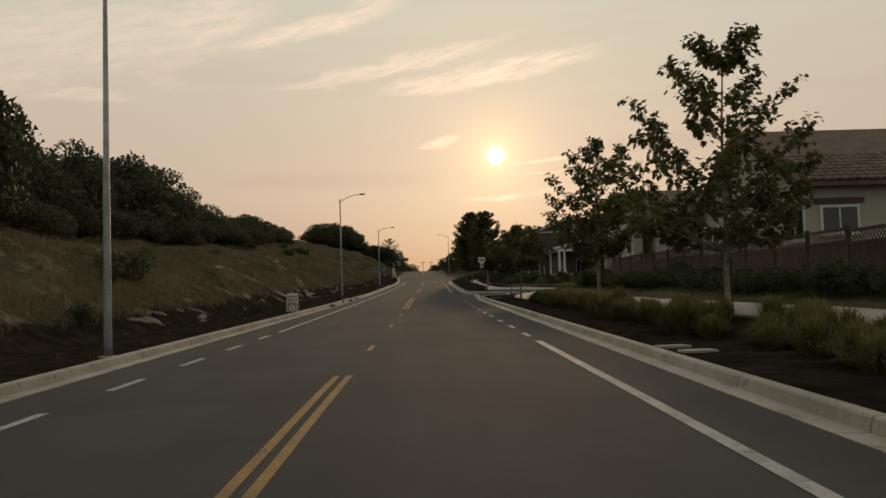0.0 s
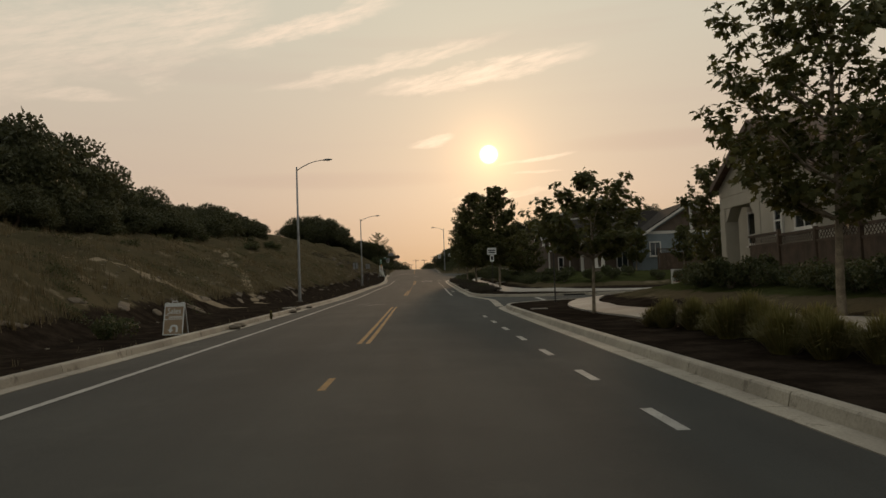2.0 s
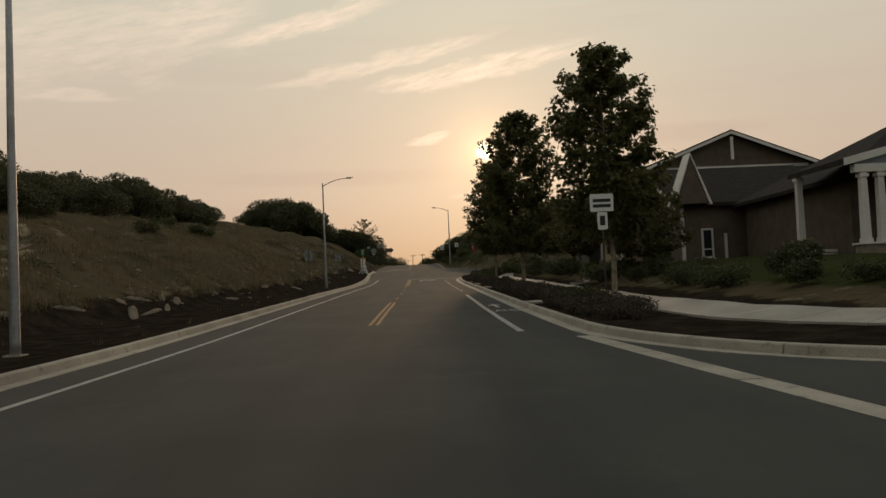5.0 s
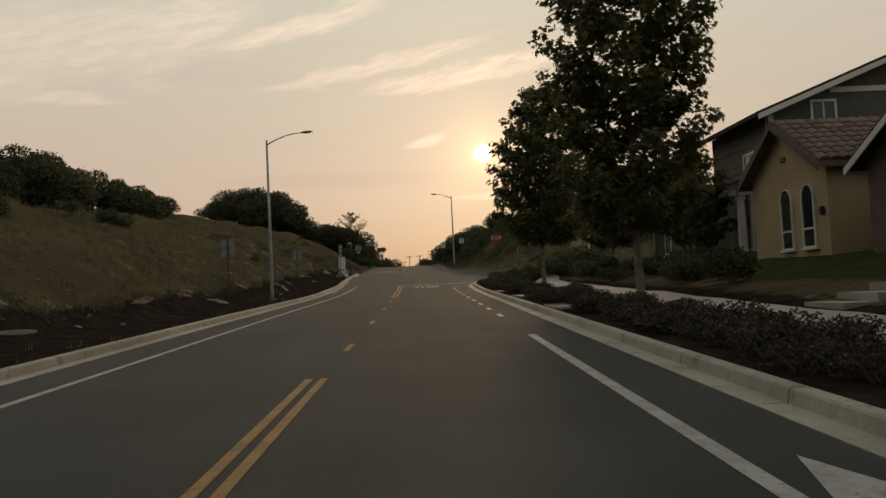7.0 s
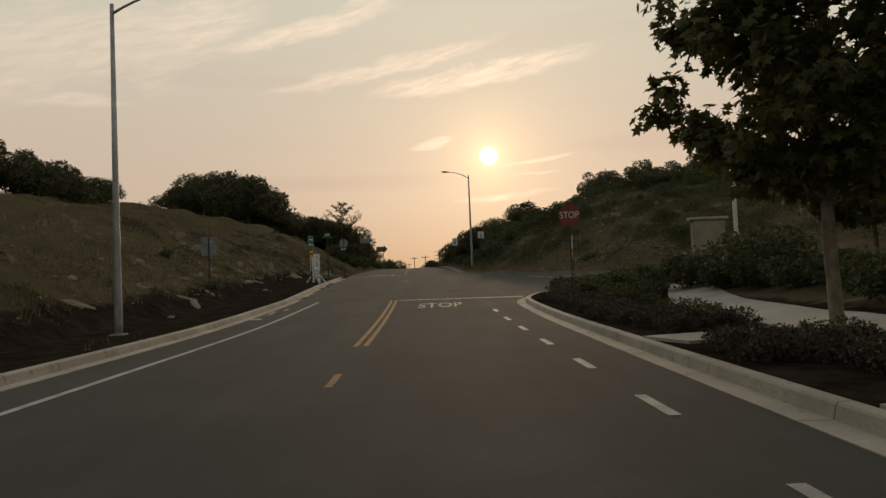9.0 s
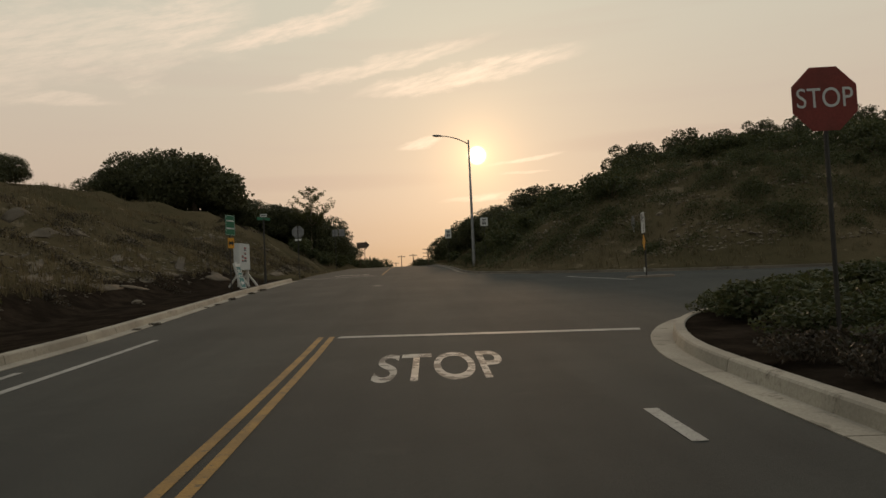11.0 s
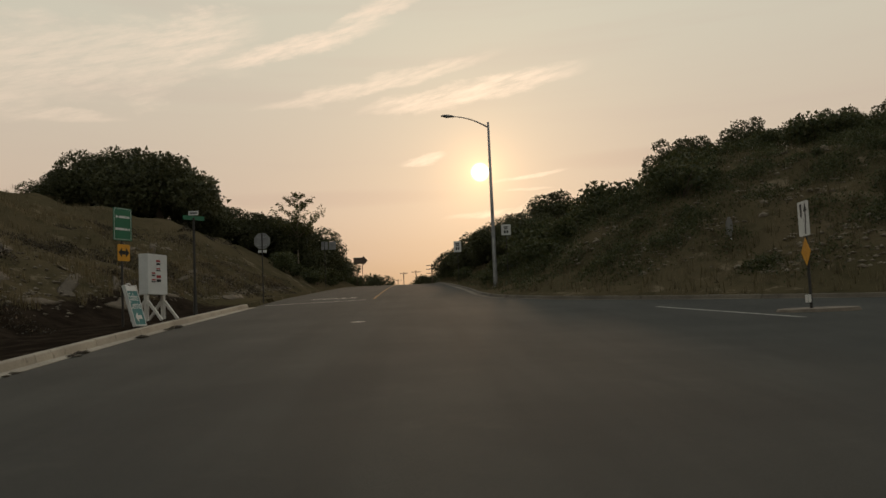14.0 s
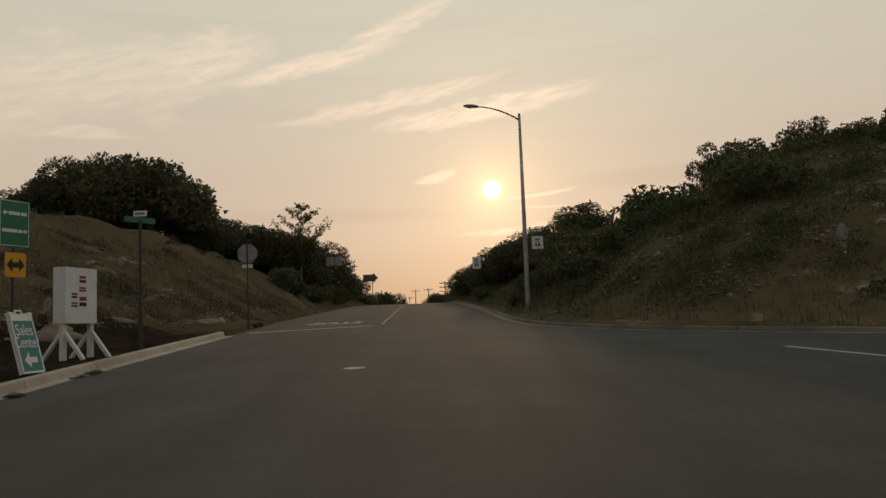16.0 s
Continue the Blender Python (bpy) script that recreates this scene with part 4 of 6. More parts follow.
# ridge above the hillside
RIDGE = along([(55, 13.8), (83, 15.9), (103, 17.9), (112, 17.1), (123, 15.7), (134, 15.1), (145, 15.0), (156, 16.1), (163, 17.1), (171, 17.6), (178, 16.6), (184, 17.9), (190, 16.7), (212, 16.6)])
for y in np.arange(58, 210, 5.2):
    oak_at(-37 + float(rng.uniform(-2.5, 2.5)), float(y), float(RIDGE(y)) - float(rng.uniform(0, 1.0)))
    if y < 190:
        oak_at(-44 + float(rng.uniform(-3, 3)), float(y) + 2.4, float(RIDGE(y)) - float(rng.uniform(0.2, 1.6)))
# lower oaks that reach down the slope
for y in np.arange(60, 146, 4.1):
    x = -31.0 + float(rng.uniform(-2.6, 2.2))
    oak_at(x, float(y), ground_z(x, float(y)) + float(rng.uniform(2.6, 4.0)))
# oaks beside the road: x, y and the height of the top
OAKS_LEFT = [(-29.0, 47, 14.5), (-33, 44, 12.6), (-21.6, 221, 18.8), (-25, 223, 20.0), (-28.4, 224, 19.6), (-18.6, 224, 15.0), (-31.4, 222, 17.8), (-26.5, 228, 20.2), (-22.6, 229, 19),
             (-17.5, 224, 13.6), (-15, 227, 13.8), (-13, 230, 13.6), (-19, 231, 13.5), (-10.5, 228, 12.8), (-10.7, 235, 13.2), (-13.2, 240, 14.0), (-10.4, 244, 12.6), (-10.2, 252, 12.4),
             (-12.2, 258, 13.2), (-10.0, 264, 11.6), (-11.5, 275, 11.4), (-12, 290, 11.0), (-11, 305, 10.6), (-14, 300, 12.5), (-16, 250, 14.0), (-18, 262, 14.0), (-11.4, 400, 14.9),
             (-8.9, 401, 15.0)]
OAKS_RIGHT = [(4.6, 345, 11.9), (7.0, 346, 12.2), (21.4, 206, 15.2), (22.5, 205, 15.0), (25.5, 203, 15.8), (28.5, 202, 15.4), (31.5, 201, 16.0), (35, 199, 16.4), (39, 198, 16.4),
              (27, 207, 15.4), (33, 206, 15.8), (44, 197, 16.8), (50, 195, 17), (57, 193, 16.5), (10.2, 213, 10.2), (10.5, 208, 10.6), (9.3, 221, 11.0), (11.6, 223, 12.0),
              (8.6, 229, 11.2), (8.2, 238, 11.0), (10.5, 241, 12.0), (7.8, 247, 10.9), (9.6, 254, 11.3), (7.6, 262, 10.8), (14.5, 222, 10.8), (8.8, 275, 10.6), (10.3, 290, 10.2),
              (9.3, 305, 9.8)]
for x, y, top in OAKS_LEFT + OAKS_RIGHT:
    on_rim = 20 < x and y < 208
    oak_at(x, y, top + (0.3 if on_rim else 0), int(rng.integers(5, 7)) if on_rim else None)
# low scrub on both banks
scrub = [bush(31, 1.8, 1.3, M_SHRUB, 1000, 0.115, "scrub_bush", "dull green scrub bush on the dry bank", group="scrub on the banks"), bush(32, 2.4, 1.5, M_SHRUB, 1150, 0.135, "scrub_bush", "dull green scrub bush on the dry bank", group="scrub on the banks"), bush(33, 1.2, 1.0, M_SHRUB, 750, 0.10, "scrub_bush", "dull green scrub bush on the dry bank", group="scrub on the banks")]
used = [True] * 3


def scrub_at(x, y, scale):
    k = int(rng.integers(0, 3))
    turn = float(rng.uniform(0, 360))
    if x < 0 and (156 < y < 214 or (60 < y < 150 and x > -22)):  # bare dry grass
        return
    settle(scrub[k], x, y, turn, scale, 1.0, used[k], 0.08)
    used[k] = False


for x, y, s in ((-14.5, 38, 1.1), (-15.5, 43, 1.3), (-12.5, 30, 0.9), (-10.5, 52, 0.7), (-9.4, 153, 0.6)):
    scrub_at(x, y, s)
for k in range(70):
    y = float(rng.uniform(20, 205))
    scrub_at(float(LEFT(y)) - float(STRIP(y)) - float(rng.uniform(3.0, 30)), y, float(rng.uniform(0.5, 1.2)))
for k in range(60):
    y = float(rng.uniform(186, 262))
    side = -1 if rng.uniform() < 0.3 else 1
    x = float(LEFT(y)) - float(rng.uniform(1.2, 6)) if side < 0 else float(RIGHT(y)) + float(rng.uniform(1.2, 9))
    scrub_at(x, y, float(rng.uniform(0.55, 1.0)) if side < 0 else float(rng.uniform(0.8, 1.7)))
for k in range(34):
    y = float(rng.uniform(206, 285))
    scrub_at(float(LEFT(y)) - float(rng.uniform(1.6, 4.2)), y, float(rng.uniform(0.8, 1.5)))
for k in range(95):
    u = float(rng.uniform(0, 1))
    x = 7 + 40 * u
    y = float(np.interp(x, [5.7, 9, 14, 30, 60], [178, 174, 170, 166, 164])) + float(rng.uniform(9, 26))
    scrub_at(x, y, float(rng.uniform(0.5, 1.5)))

# street trees on the right
for seed, x, y, w, h, clear, n, shape, dense, lab in (
        (41, 7.4, 20.0, 5.3, 7.2, 1.9, 5600, "open", 1.0, "young plane tree with open leafy crown in the verge"),
        (42, 8.1, 38.2, 5.0, 7.5, 2.1, 7000, "open", 1.1, "young plane tree with open leafy crown before a tiled house"),
        (143, 5.58, 48.3, 4.4, 4.35, 2.0, 4800, "open", 1.1, "young plane tree with spreading crown at the street corner"),
        (44, 6.9, 91.6, 3.8, 8.6, 2.2, 15000, "spire", 2.0, "tall dense plane tree beside the pavement"),
        (45, 6.15, 109.4, 4.3, 9.9, 2.1, 21000, "spire", 2.2, "tall dense plane tree beside the pavement"),
        (46, 6.1, 124.3, 4.5, 9.0, 2.3, 19000, "spire", 2.2, "plane tree with pale trunk in the planted verge"),
        (47, 11.1, 132.0, 3.9, 4.9, 1.3, 5200, "bushy", 1.6, "small leafy tree at the edge of a lawn"),
        (53, 11.7, 121.0, 3.4, 4.6, 0.9, 5200, "bushy", 1.6, "bushy garden tree beside an ochre house"),
        (48, 9.9, 98.6, 4.2, 4.5, 0.9, 6500, "bushy", 1.6, "bushy garden tree in front of a house"),
        (49, 17.5, 87.8, 2.0, 3.4, 0.9, 2600, "bushy", 1.2, "small garden tree before a blue-grey house"),
        (52, -9.9, 226.0, 5.4, 8.0, 4.0, 3400, "open", 0.9, "small open-crowned tree among the oaks"),
        (51, 19.4, 82.0, 1.8, 3.3, 0.9, 2200, "bushy", 1.2, "small garden tree on a lawn by a hedge"),
        (50, 13.2, 58.8, 3.2, 5.8, 1.6, 4600, "open", 1.1, "young street tree near the corner house")):
    settle(plane_tree(seed, w, h, clear, n, lab, shape, dense), x, y, 0, 1, 1, True)

# planted verge
mounds = [tussock(61, 0.62, 0.62), tussock(62, 0.55, 0.5), tussock(63, 0.7, 0.7)]
first = [True] * 3
for k in range(92):
    y = 6 + k * 0.39 + float(rng.uniform(-0.3, 0.3))
    walkway = float(np.interp(y, [10, 25, 36, 42, 46.5], [8.4, 8.0, 7.4, 6.9, 6.2]))
    x = float(rng.uniform(5.3, max(5.6, walkway - 0.95)))
    i = k % 3
    settle(mounds[i], x, y, float(rng.uniform(0, 360)), float(rng.uniform(0.75, 1.15)), 1, first[i])
    first[i] = False
hedge = [bush(71, 1.5, 1.1, M_SHRUB, 1800, 0.09, "verge_shrub", "dense dark green shrub in the planted verge", group="shrubs by the pavement"), bush(72, 1.9, 0.9, M_SHRUB, 2000, 0.08, "verge_shrub", "dense dark green shrub in the planted verge", group="shrubs by the pavement")]
first = [True] * 2


def hedge_at(x, y, s):
    i = int(rng.integers(0, 2))
    settle(hedge[i], x, y, float(rng.uniform(0, 360)), s, 0.68 if 139 < y < 149 else 1.0, first[i])
    first[i] = False


for y in np.arange(10, 54.5, 1.25):
    hedge_at(10.2 + float(rng.uniform(-0.5, 0.4)), float(y), float(rng.uniform(0.65, 1.0)))
for y in np.arange(80, 139, 1.7):
    if 103.0 < y < 109.5:
        continue
    hedge_at(9.2 + float(rng.uniform(-0.8, 1.2)), float(y), float(rng.uniform(0.55, 1.1)))
for x in np.arange(12, 30, 1.5):
    hedge_at(float(x), 79.0 + float(rng.uniform(-1, 2)), float(rng.uniform(0.6, 1.0)))
for x, y, s in ((6.25, 146.3, 0.62), (6.7, 146.9, 0.66), (7.4, 147.3, 0.78), (8.3, 147.9, 0.85), (6.9, 146.0, 0.75), (7.7, 146.6, 0.85), (6.2, 145.4, 0.6), (5.7, 114.5, 0.45), (5.8, 116.3, 0.5), (5.7, 122.2, 0.45), (5.75, 123.6, 0.5), (5.8, 128.6, 0.5), (5.9, 130.2, 0.55), (5.9, 131.8, 0.5), (6.2, 144.6, 0.9), (7.2, 145.8, 1.0), (8.4, 146.6, 1.1), (6.0, 142.6, 0.8), (7.4, 143.6, 1.0), (9.6, 147.2, 1.1), (8.8, 144.2, 1.0), (11, 147.6, 1.2), (10.2, 144.8, 1.1), (5.6, 140.6, 0.6), (12.5, 148.2, 1.2), (4.9, 89.2, 0.55), (5.3, 88.0, 0.6), (4.9, 108.4, 0.5), (5.4, 107.2, 0.55), (9.8, 135.5, 1.6), (10.6, 137.0, 1.7), (9.2, 138.0, 1.4), (6.6, 136.5, 0.9), (7.0, 138.0, 1.0), (7.5, 139.6, 1.0), (6.0, 135.2, 0.8), (8.3, 141.2, 1.0), (6.3, 140.0, 0.8)):
    hedge_at(x, y, s)
cover = [bush(81, 0.95, 0.36, M_DARKPLANT, 760, 0.045, "ground_cover_plant", "low dark ground cover plant in the mulch", "plant", "ground cover by the kerb"), bush(82, 0.8, 0.42, M_DARKPLANT, 700, 0.042, "ground_cover_plant", "low dark ground cover plant in the mulch", "plant", "ground cover by the kerb")]
first = [True] * 2
for k in range(270):
    y = float(rng.uniform(82, 141))
    if min(abs(y - q) for q in (91.6, 110.6, 119.4, 126.3)) < 1.2:
        continue
    i = k % 2
    settle(cover[i], float(RIGHT(y)) + 0.95 + float(rng.uniform(0, 1.5)), y, float(rng.uniform(0, 360)), float(rng.uniform(0.8, 1.25)) * (1.0 if y < 120 else 0.92), 1.0, first[i])
    first[i] = False


def low_plant(ob, x, y, z, scale, tall, label, name):
    """A weed rooted in a joint of the gutter."""
    own = ob.scale
    w = copy_thing(ob, pose(x, y, z, 0, 0, 40 * y) @ Matrix.Diagonal((scale / own[0], scale / own[1], scale * tall / own[2], 1)))
    w.name = name
    tagged(w, label, "weed", "weeds in the gutter")


for k in range(16):
    y = float(rng.uniform(149, 171))
    x = float(LEFT(y)) - float(rng.uniform(0.0, 0.12))
    low_plant(cover[k % 2], x, y, float(zr(y)) - 0.02, float(rng.uniform(0.16, 0.34)), 0.8, "dark weed growing in the gutter joint", "gutter_weed")
low_plant(mounds[1], -5.55, 54.8, float(zr(54.8)), 0.2, 3.4, "tall yellow-green weed standing in the gutter", "gutter_weed")


def brush_mats(name, places, width, height, each, leaf, material, label, seed):
    """Low matted brush that hugs the slope, too tangled to count."""
    g = np.random.default_rng(seed)
    n = len(places)
    w = g.uniform(0.6, 1.3, n) * width
    d = g.normal(size=(n, each, 2)) * w[:, None, None] * np.array([0.42, 0.30])
    p = (np.asarray(places)[:, None, :] + d).reshape(-1, 2)
    fall = np.exp(-((d / (w[:, None, None] * 0.6)) ** 2).sum(-1)).reshape(-1)
    z = lie(p[:, 0], p[:, 1])[0] + g.uniform(0, 1, len(p)) * height * fall * np.repeat(g.uniform(0.5, 1.4, n), each)
    v, f = leaf_faces(g, np.column_stack([p, z]), leaf)
    tagged(new(name, quick_mesh(name, v, f, material)), label, "brush", kind="stuff")


g5 = np.random.default_rng(23)
ys = g5.uniform(156, 210, 70)
brush_mats("matted_brush", np.stack([LEFT(ys) - STRIP(ys) - g5.uniform(0.8, 10.0, 70), ys], 1), 1.3, 0.35, 330, 0.085, M_DARKPLANT, "dark matted brush along ledges of the slope", 3)
xs = 6.0 + 38 * g5.uniform(0, 1, 380) ** 1.4
ys = np.interp(xs, [5.7, 9, 14, 30, 60], [178, 174, 170, 166, 164]) + 2.0 + g5.uniform(0, 1, 380) * np.interp(xs, [6, 20, 40], [32, 20, 16])
brush_mats("bank_brush", np.stack([xs, ys], 1), 1.5, 0.6, 420, 0.095, M_SHRUB, "low dull brush spread over the dirt bank", 4)
ys = g5.uniform(30, 150, 90)
brush_mats("slope_brush", np.stack([LEFT(ys) - STRIP(ys) - g5.uniform(1.5, 22.0, 90), ys], 1), 1.5, 0.35, 300, 0.085, M_SHRUB, "low dull brush scattered over the dry hillside", 5)


def blades_over(name, places, h0, h1, material, label, per=4, wide=0.02):
    """Loose tufts of blades on the ground."""
    r = np.random.default_rng(91)
    places = np.repeat(places, per, axis=0) + r.normal(size=(len(places) * per, 2)) * 0.07
    n = len(places)
    z = lie(places[:, 0], places[:, 1])[0]
    a = r.uniform(0, 2 * math.pi, n)
    h = r.uniform(h0, h1, n)
    lean = r.uniform(0.05, 0.5, n)
    s = np.stack([-np.sin(a), np.cos(a)], 1) * wide
    d = np.stack([np.cos(a), np.sin(a)], 1)
    v = np.stack([np.column_stack([places - s, z - 0.02]), np.column_stack([places + s, z - 0.02]), np.column_stack([places + d * (lean * h)[:, None], z + h])], 1).reshape(-1, 3)
    ob = new(name, quick_mesh(name, v, np.arange(3 * n).reshape(-1, 3), material))
    tagged(ob, label, "grass", kind="stuff")


r9 = np.random.default_rng(77)
ys = r9.uniform(4, 205, 26000)
dd = r9.uniform(0, 1, 26000) ** 1.5 * 24 + 0.9
pl = np.stack([LEFT(ys) - 0.55 - STRIP(ys) - dd, ys], 1)
keep = np.array([noise.noise(Vector((a * 0.35, b * 0.35, 1.0))) > -0.15 for a, b in pl])
blades_over("dry_grass", pl[keep], 0.15, 0.5, M_DRY, "dry straw-coloured grass tufts on the hillside", 4, 0.018)
ys = r9.uniform(168, 262, 9000)
pl = np.stack([RIGHT(ys) + r9.uniform(0.9, 20, 9000), ys], 1)
blades_over("bank_grass", pl, 0.15, 0.5, M_DRY, "dry grass tufts on the bank", 4, 0.02)
ys = r9.uniform(4, 135, 90)
pl = np.stack([LEFT(ys) - 0.75 - r9.uniform(0, 1, 90) ** 2 * STRIP(ys), ys], 1)
blades_over("strip_weeds", pl, 0.06, 0.22, M_DRY, "sparse dry weeds in the dark mulch strip", 4, 0.012)


def rock(seed, r):
    g = np.random.default_rng(seed)
    bm = bmesh.new()
    bmesh.ops.create_icosphere(bm, subdivisions=1, radius=r)
    for v in bm.verts:
        v.co *= 1 + 0.5 * noise.noise(v.co * (1.4 / r) + Vector((seed, 0, 0)))
        v.co.z *= 0.55
    return part("rock", bm, M_ROCK)


rocks = [rock(3, 0.13), rock(4, 0.2), rock(5, 0.1)]
first = [True] * 3
for k in range(180):
    i = k % 3
    if k < 110:
        x = 8 + 22 * float(r9.uniform(0, 1))
        y = float(np.interp(x, [5.7, 9, 14, 30, 60], [178, 174, 170, 166, 164])) + float(r9.uniform(2.0, 14))
    else:
        y = float(r9.uniform(30, 172))
        x = float(LEFT(y)) - 0.5 - float(STRIP(y)) - float(r9.uniform(-0.8, 5.0))
    ob = settle(rocks[i], x, y, float(r9.uniform(0, 360)), float(r9.uniform(0.4, 1.1)), 1, first[i])
    tagged(ob, "pale loose rock lying on the bank", "rock", "rocks on the banks")
    first[i] = False


def rubble(name, places, lo, hi, label):
    """Small broken stones strewn on a slope."""
    g = np.random.default_rng(17)
    n = len(places)
    z = lie(places[:, 0], places[:, 1])[0]
    s = g.uniform(lo, hi, (n, 1, 1)) * np.array([1.3, 1.0, 0.5]) * g.uniform(0.6, 1.4, (n, 1, 3))
    octa = np.array([(1, 0, 0), (0, 1, 0), (-1, 0, 0), (0, -1, 0), (0, 0, 1), (0, 0, -1)], float)
    v = octa[None] * s + g.normal(size=(n, 6, 3)) * lo * 0.25 + np.column_stack([places, z + lo * 0.1])[:, None, :]
    f = np.array([(0, 1, 4), (1, 2, 4), (2, 3, 4), (3, 0, 4), (1, 0, 5), (2, 1, 5), (3, 2, 5), (0, 3, 5)])[None] + (np.arange(n) * 6)[:, None, None]
    tagged(new(name, quick_mesh(name, v.reshape(-1, 3), f.reshape(-1, 3), M_ROCK)), label, "rubble", kind="stuff")


xs = 8 + 42 * r9.uniform(0, 1, 5200) ** 1.3
ys = np.interp(xs, [5.7, 9, 14, 30, 60], [178, 174, 170, 166, 164]) + 1.0 + r9.uniform(0, 1, 5200) ** 1.4 * 16
pl = np.stack([xs, ys], 1)
keep = np.array([noise.noise(Vector((a * 0.22, b * 0.5, 4.0))) > 0.04 for a, b in pl])
rubble("bank_rubble", pl[keep], 0.04, 0.13, "small pale stones strewn over the dirt bank")
ys = np.concatenate([r9.uniform(150, 205, 2400), r9.uniform(60, 150, 1200)])
pl = np.stack([LEFT(ys) - 0.8 - STRIP(ys) * r9.uniform(1.08, 1.6, len(ys)) - r9.uniform(0, 1, len(ys)) ** 2 * 7, ys], 1)
rubble("slope_rubble", pl, 0.03, 0.10, "small pale stones at the foot of the hillside")


def ledges(name, places, label):
    """Lips of pale eroded soil: long low lumps, undercut on the road side, that follow the slope."""
    g = np.random.default_rng(29)
    ball = bmesh.new()
    bmesh.ops.create_icosphere(ball, subdivisions=2, radius=1)
    base = np.array([v.co[:] for v in ball.verts])
    tri = np.array([[v.index for v in f.verts] for f in ball.faces])
    ball.free()
    vs, fs = [], []
    for k, (x, y) in enumerate(places):
        q = base * (1 + 0.12 * g.normal(size=(len(base), 1)))
        q = q * np.array([g.uniform(0.10, 0.26), g.uniform(0.4, 1.5), g.uniform(0.02, 0.055)])
        a = g.uniform(-0.35, 0.35)
        q[:, 0], q[:, 1] = q[:, 0] * math.cos(a) - q[:, 1] * math.sin(a), q[:, 0] * math.sin(a) + q[:, 1] * math.cos(a)
        q[:, :2] += (x, y)
        q[:, 2] += lie(q[:, 0], q[:, 1])[0] + 0.01
        vs.append(q)
        fs.append(tri + k * len(base))
    tagged(new(name, quick_mesh(name, np.concatenate(vs), np.concatenate(fs), M_SOIL)), label, "soil", kind="stuff")


ys = np.concatenate([r9.uniform(30, 150, 46), r9.uniform(150, 190, 55)])
xs = LEFT(ys) - 0.55 - STRIP(ys) + np.concatenate([r9.uniform(-1.8, -0.1, 46), r9.uniform(-6.0, -0.3, 55)])
ledges("eroded_ledges", np.stack([xs, ys], 1), "pale eroded soil lips along the foot of the hillside")
pl = np.stack([r9.uniform(11.5, 18, 260), r9.uniform(196, 206, 260)], 1)
blades_over("tall_grass", pl, 0.5, 1.5, M_SHRUB, "tall spiky grass along the rim of the bank", 5, 0.02)


# ---- lamps, poles and signs ----
def street_lamp(x, y, top, arm, label):
    """A tapered steel pole with a base, a curved arm over the road and a flat lamp head."""
    z = ground_z(x, y) - 0.05
    root = thing("street_lamp", x, y, z, label=label, category="street lamp", group="street lamps")
    h = top - z
    part("base_plate", boxed(-0.2, -0.2, 0.0, 0.2, 0.2, 0.09, bevel=0.015), M_CONC, root)
    bm = tubed([(0, 0, 0.05), (0, 0, 0.35), (0, 0, h * 0.5), (0, 0, h)], [0.115, 0.11, 0.085, 0.055], 12)
    part("pole", bm, M_STEEL, root, smooth=True)
    part("hand_hole_cover", boxed(-0.05, -0.125, 0.5, 0.05, -0.095, 0.72, bevel=0.008), M_STEEL, root)
    ax, ay, az = arm
    curve = [(ax * s, ay * s, h - 0.28 + (az + 0.26) * (1 - (1 - s) ** 2)) for s in np.linspace(0, 1, 8)]
    part("arm", tubed(curve, [0.04, 0.038, 0.036, 0.034, 0.032, 0.03, 0.028, 0.028], 8), M_STEEL, root, smooth=True)
    turn = math.degrees(math.atan2(ay, ax))
    bm = bmesh.new()
    bmesh.ops.create_uvsphere(bm, u_segments=16, v_segments=8, radius=1, matrix=Matrix.Translation((0.30, 0, 0.0)) @ Matrix.Diagonal((0.36, 0.15, 0.085, 1)))
    for v in bm.verts:
        v.co.z = max(v.co.z, -0.035)
    bm.transform(pose(ax * 0.97, ay * 0.97, h - 0.02 + az, 0, -3, turn))
    head = part("lamp_head", bm, M_LAMP, root, "grey flat cobra lamp head, unlit", smooth=True)
    bm = bmesh.new()
    bmesh.ops.create_uvsphere(bm, u_segments=14, v_segments=8, radius=1, matrix=Matrix.Translation((0.34, 0, -0.03)) @ Matrix.Diagonal((0.20, 0.11, 0.05, 1)))
    bm.transform(pose(ax * 0.97, ay * 0.97, h - 0.02 + az, 0, -3, turn))
    part("lens", bm, M_SIGNWHITE, head, smooth=True)
    return root


street_lamp(-8.4, 21.8, 8.45, (2.0, 0.0, 0.46), "tall grey steel street lamp, unlit, on the dirt verge")
street_lamp(-8.43, 82.2, 9.64, (2.0, 0.0, 0.46), "tall grey steel street lamp, unlit, on the dirt verge")
street_lamp(-7.70, 136.2, 10.66, (2.1, -0.1, 0.36), "tall grey steel street lamp, unlit, on the dirt verge")
street_lamp(5.30, 187.1, 12.78, (-1.85, -0.3, 0.30), "tall grey steel street lamp beyond the junction, unlit")


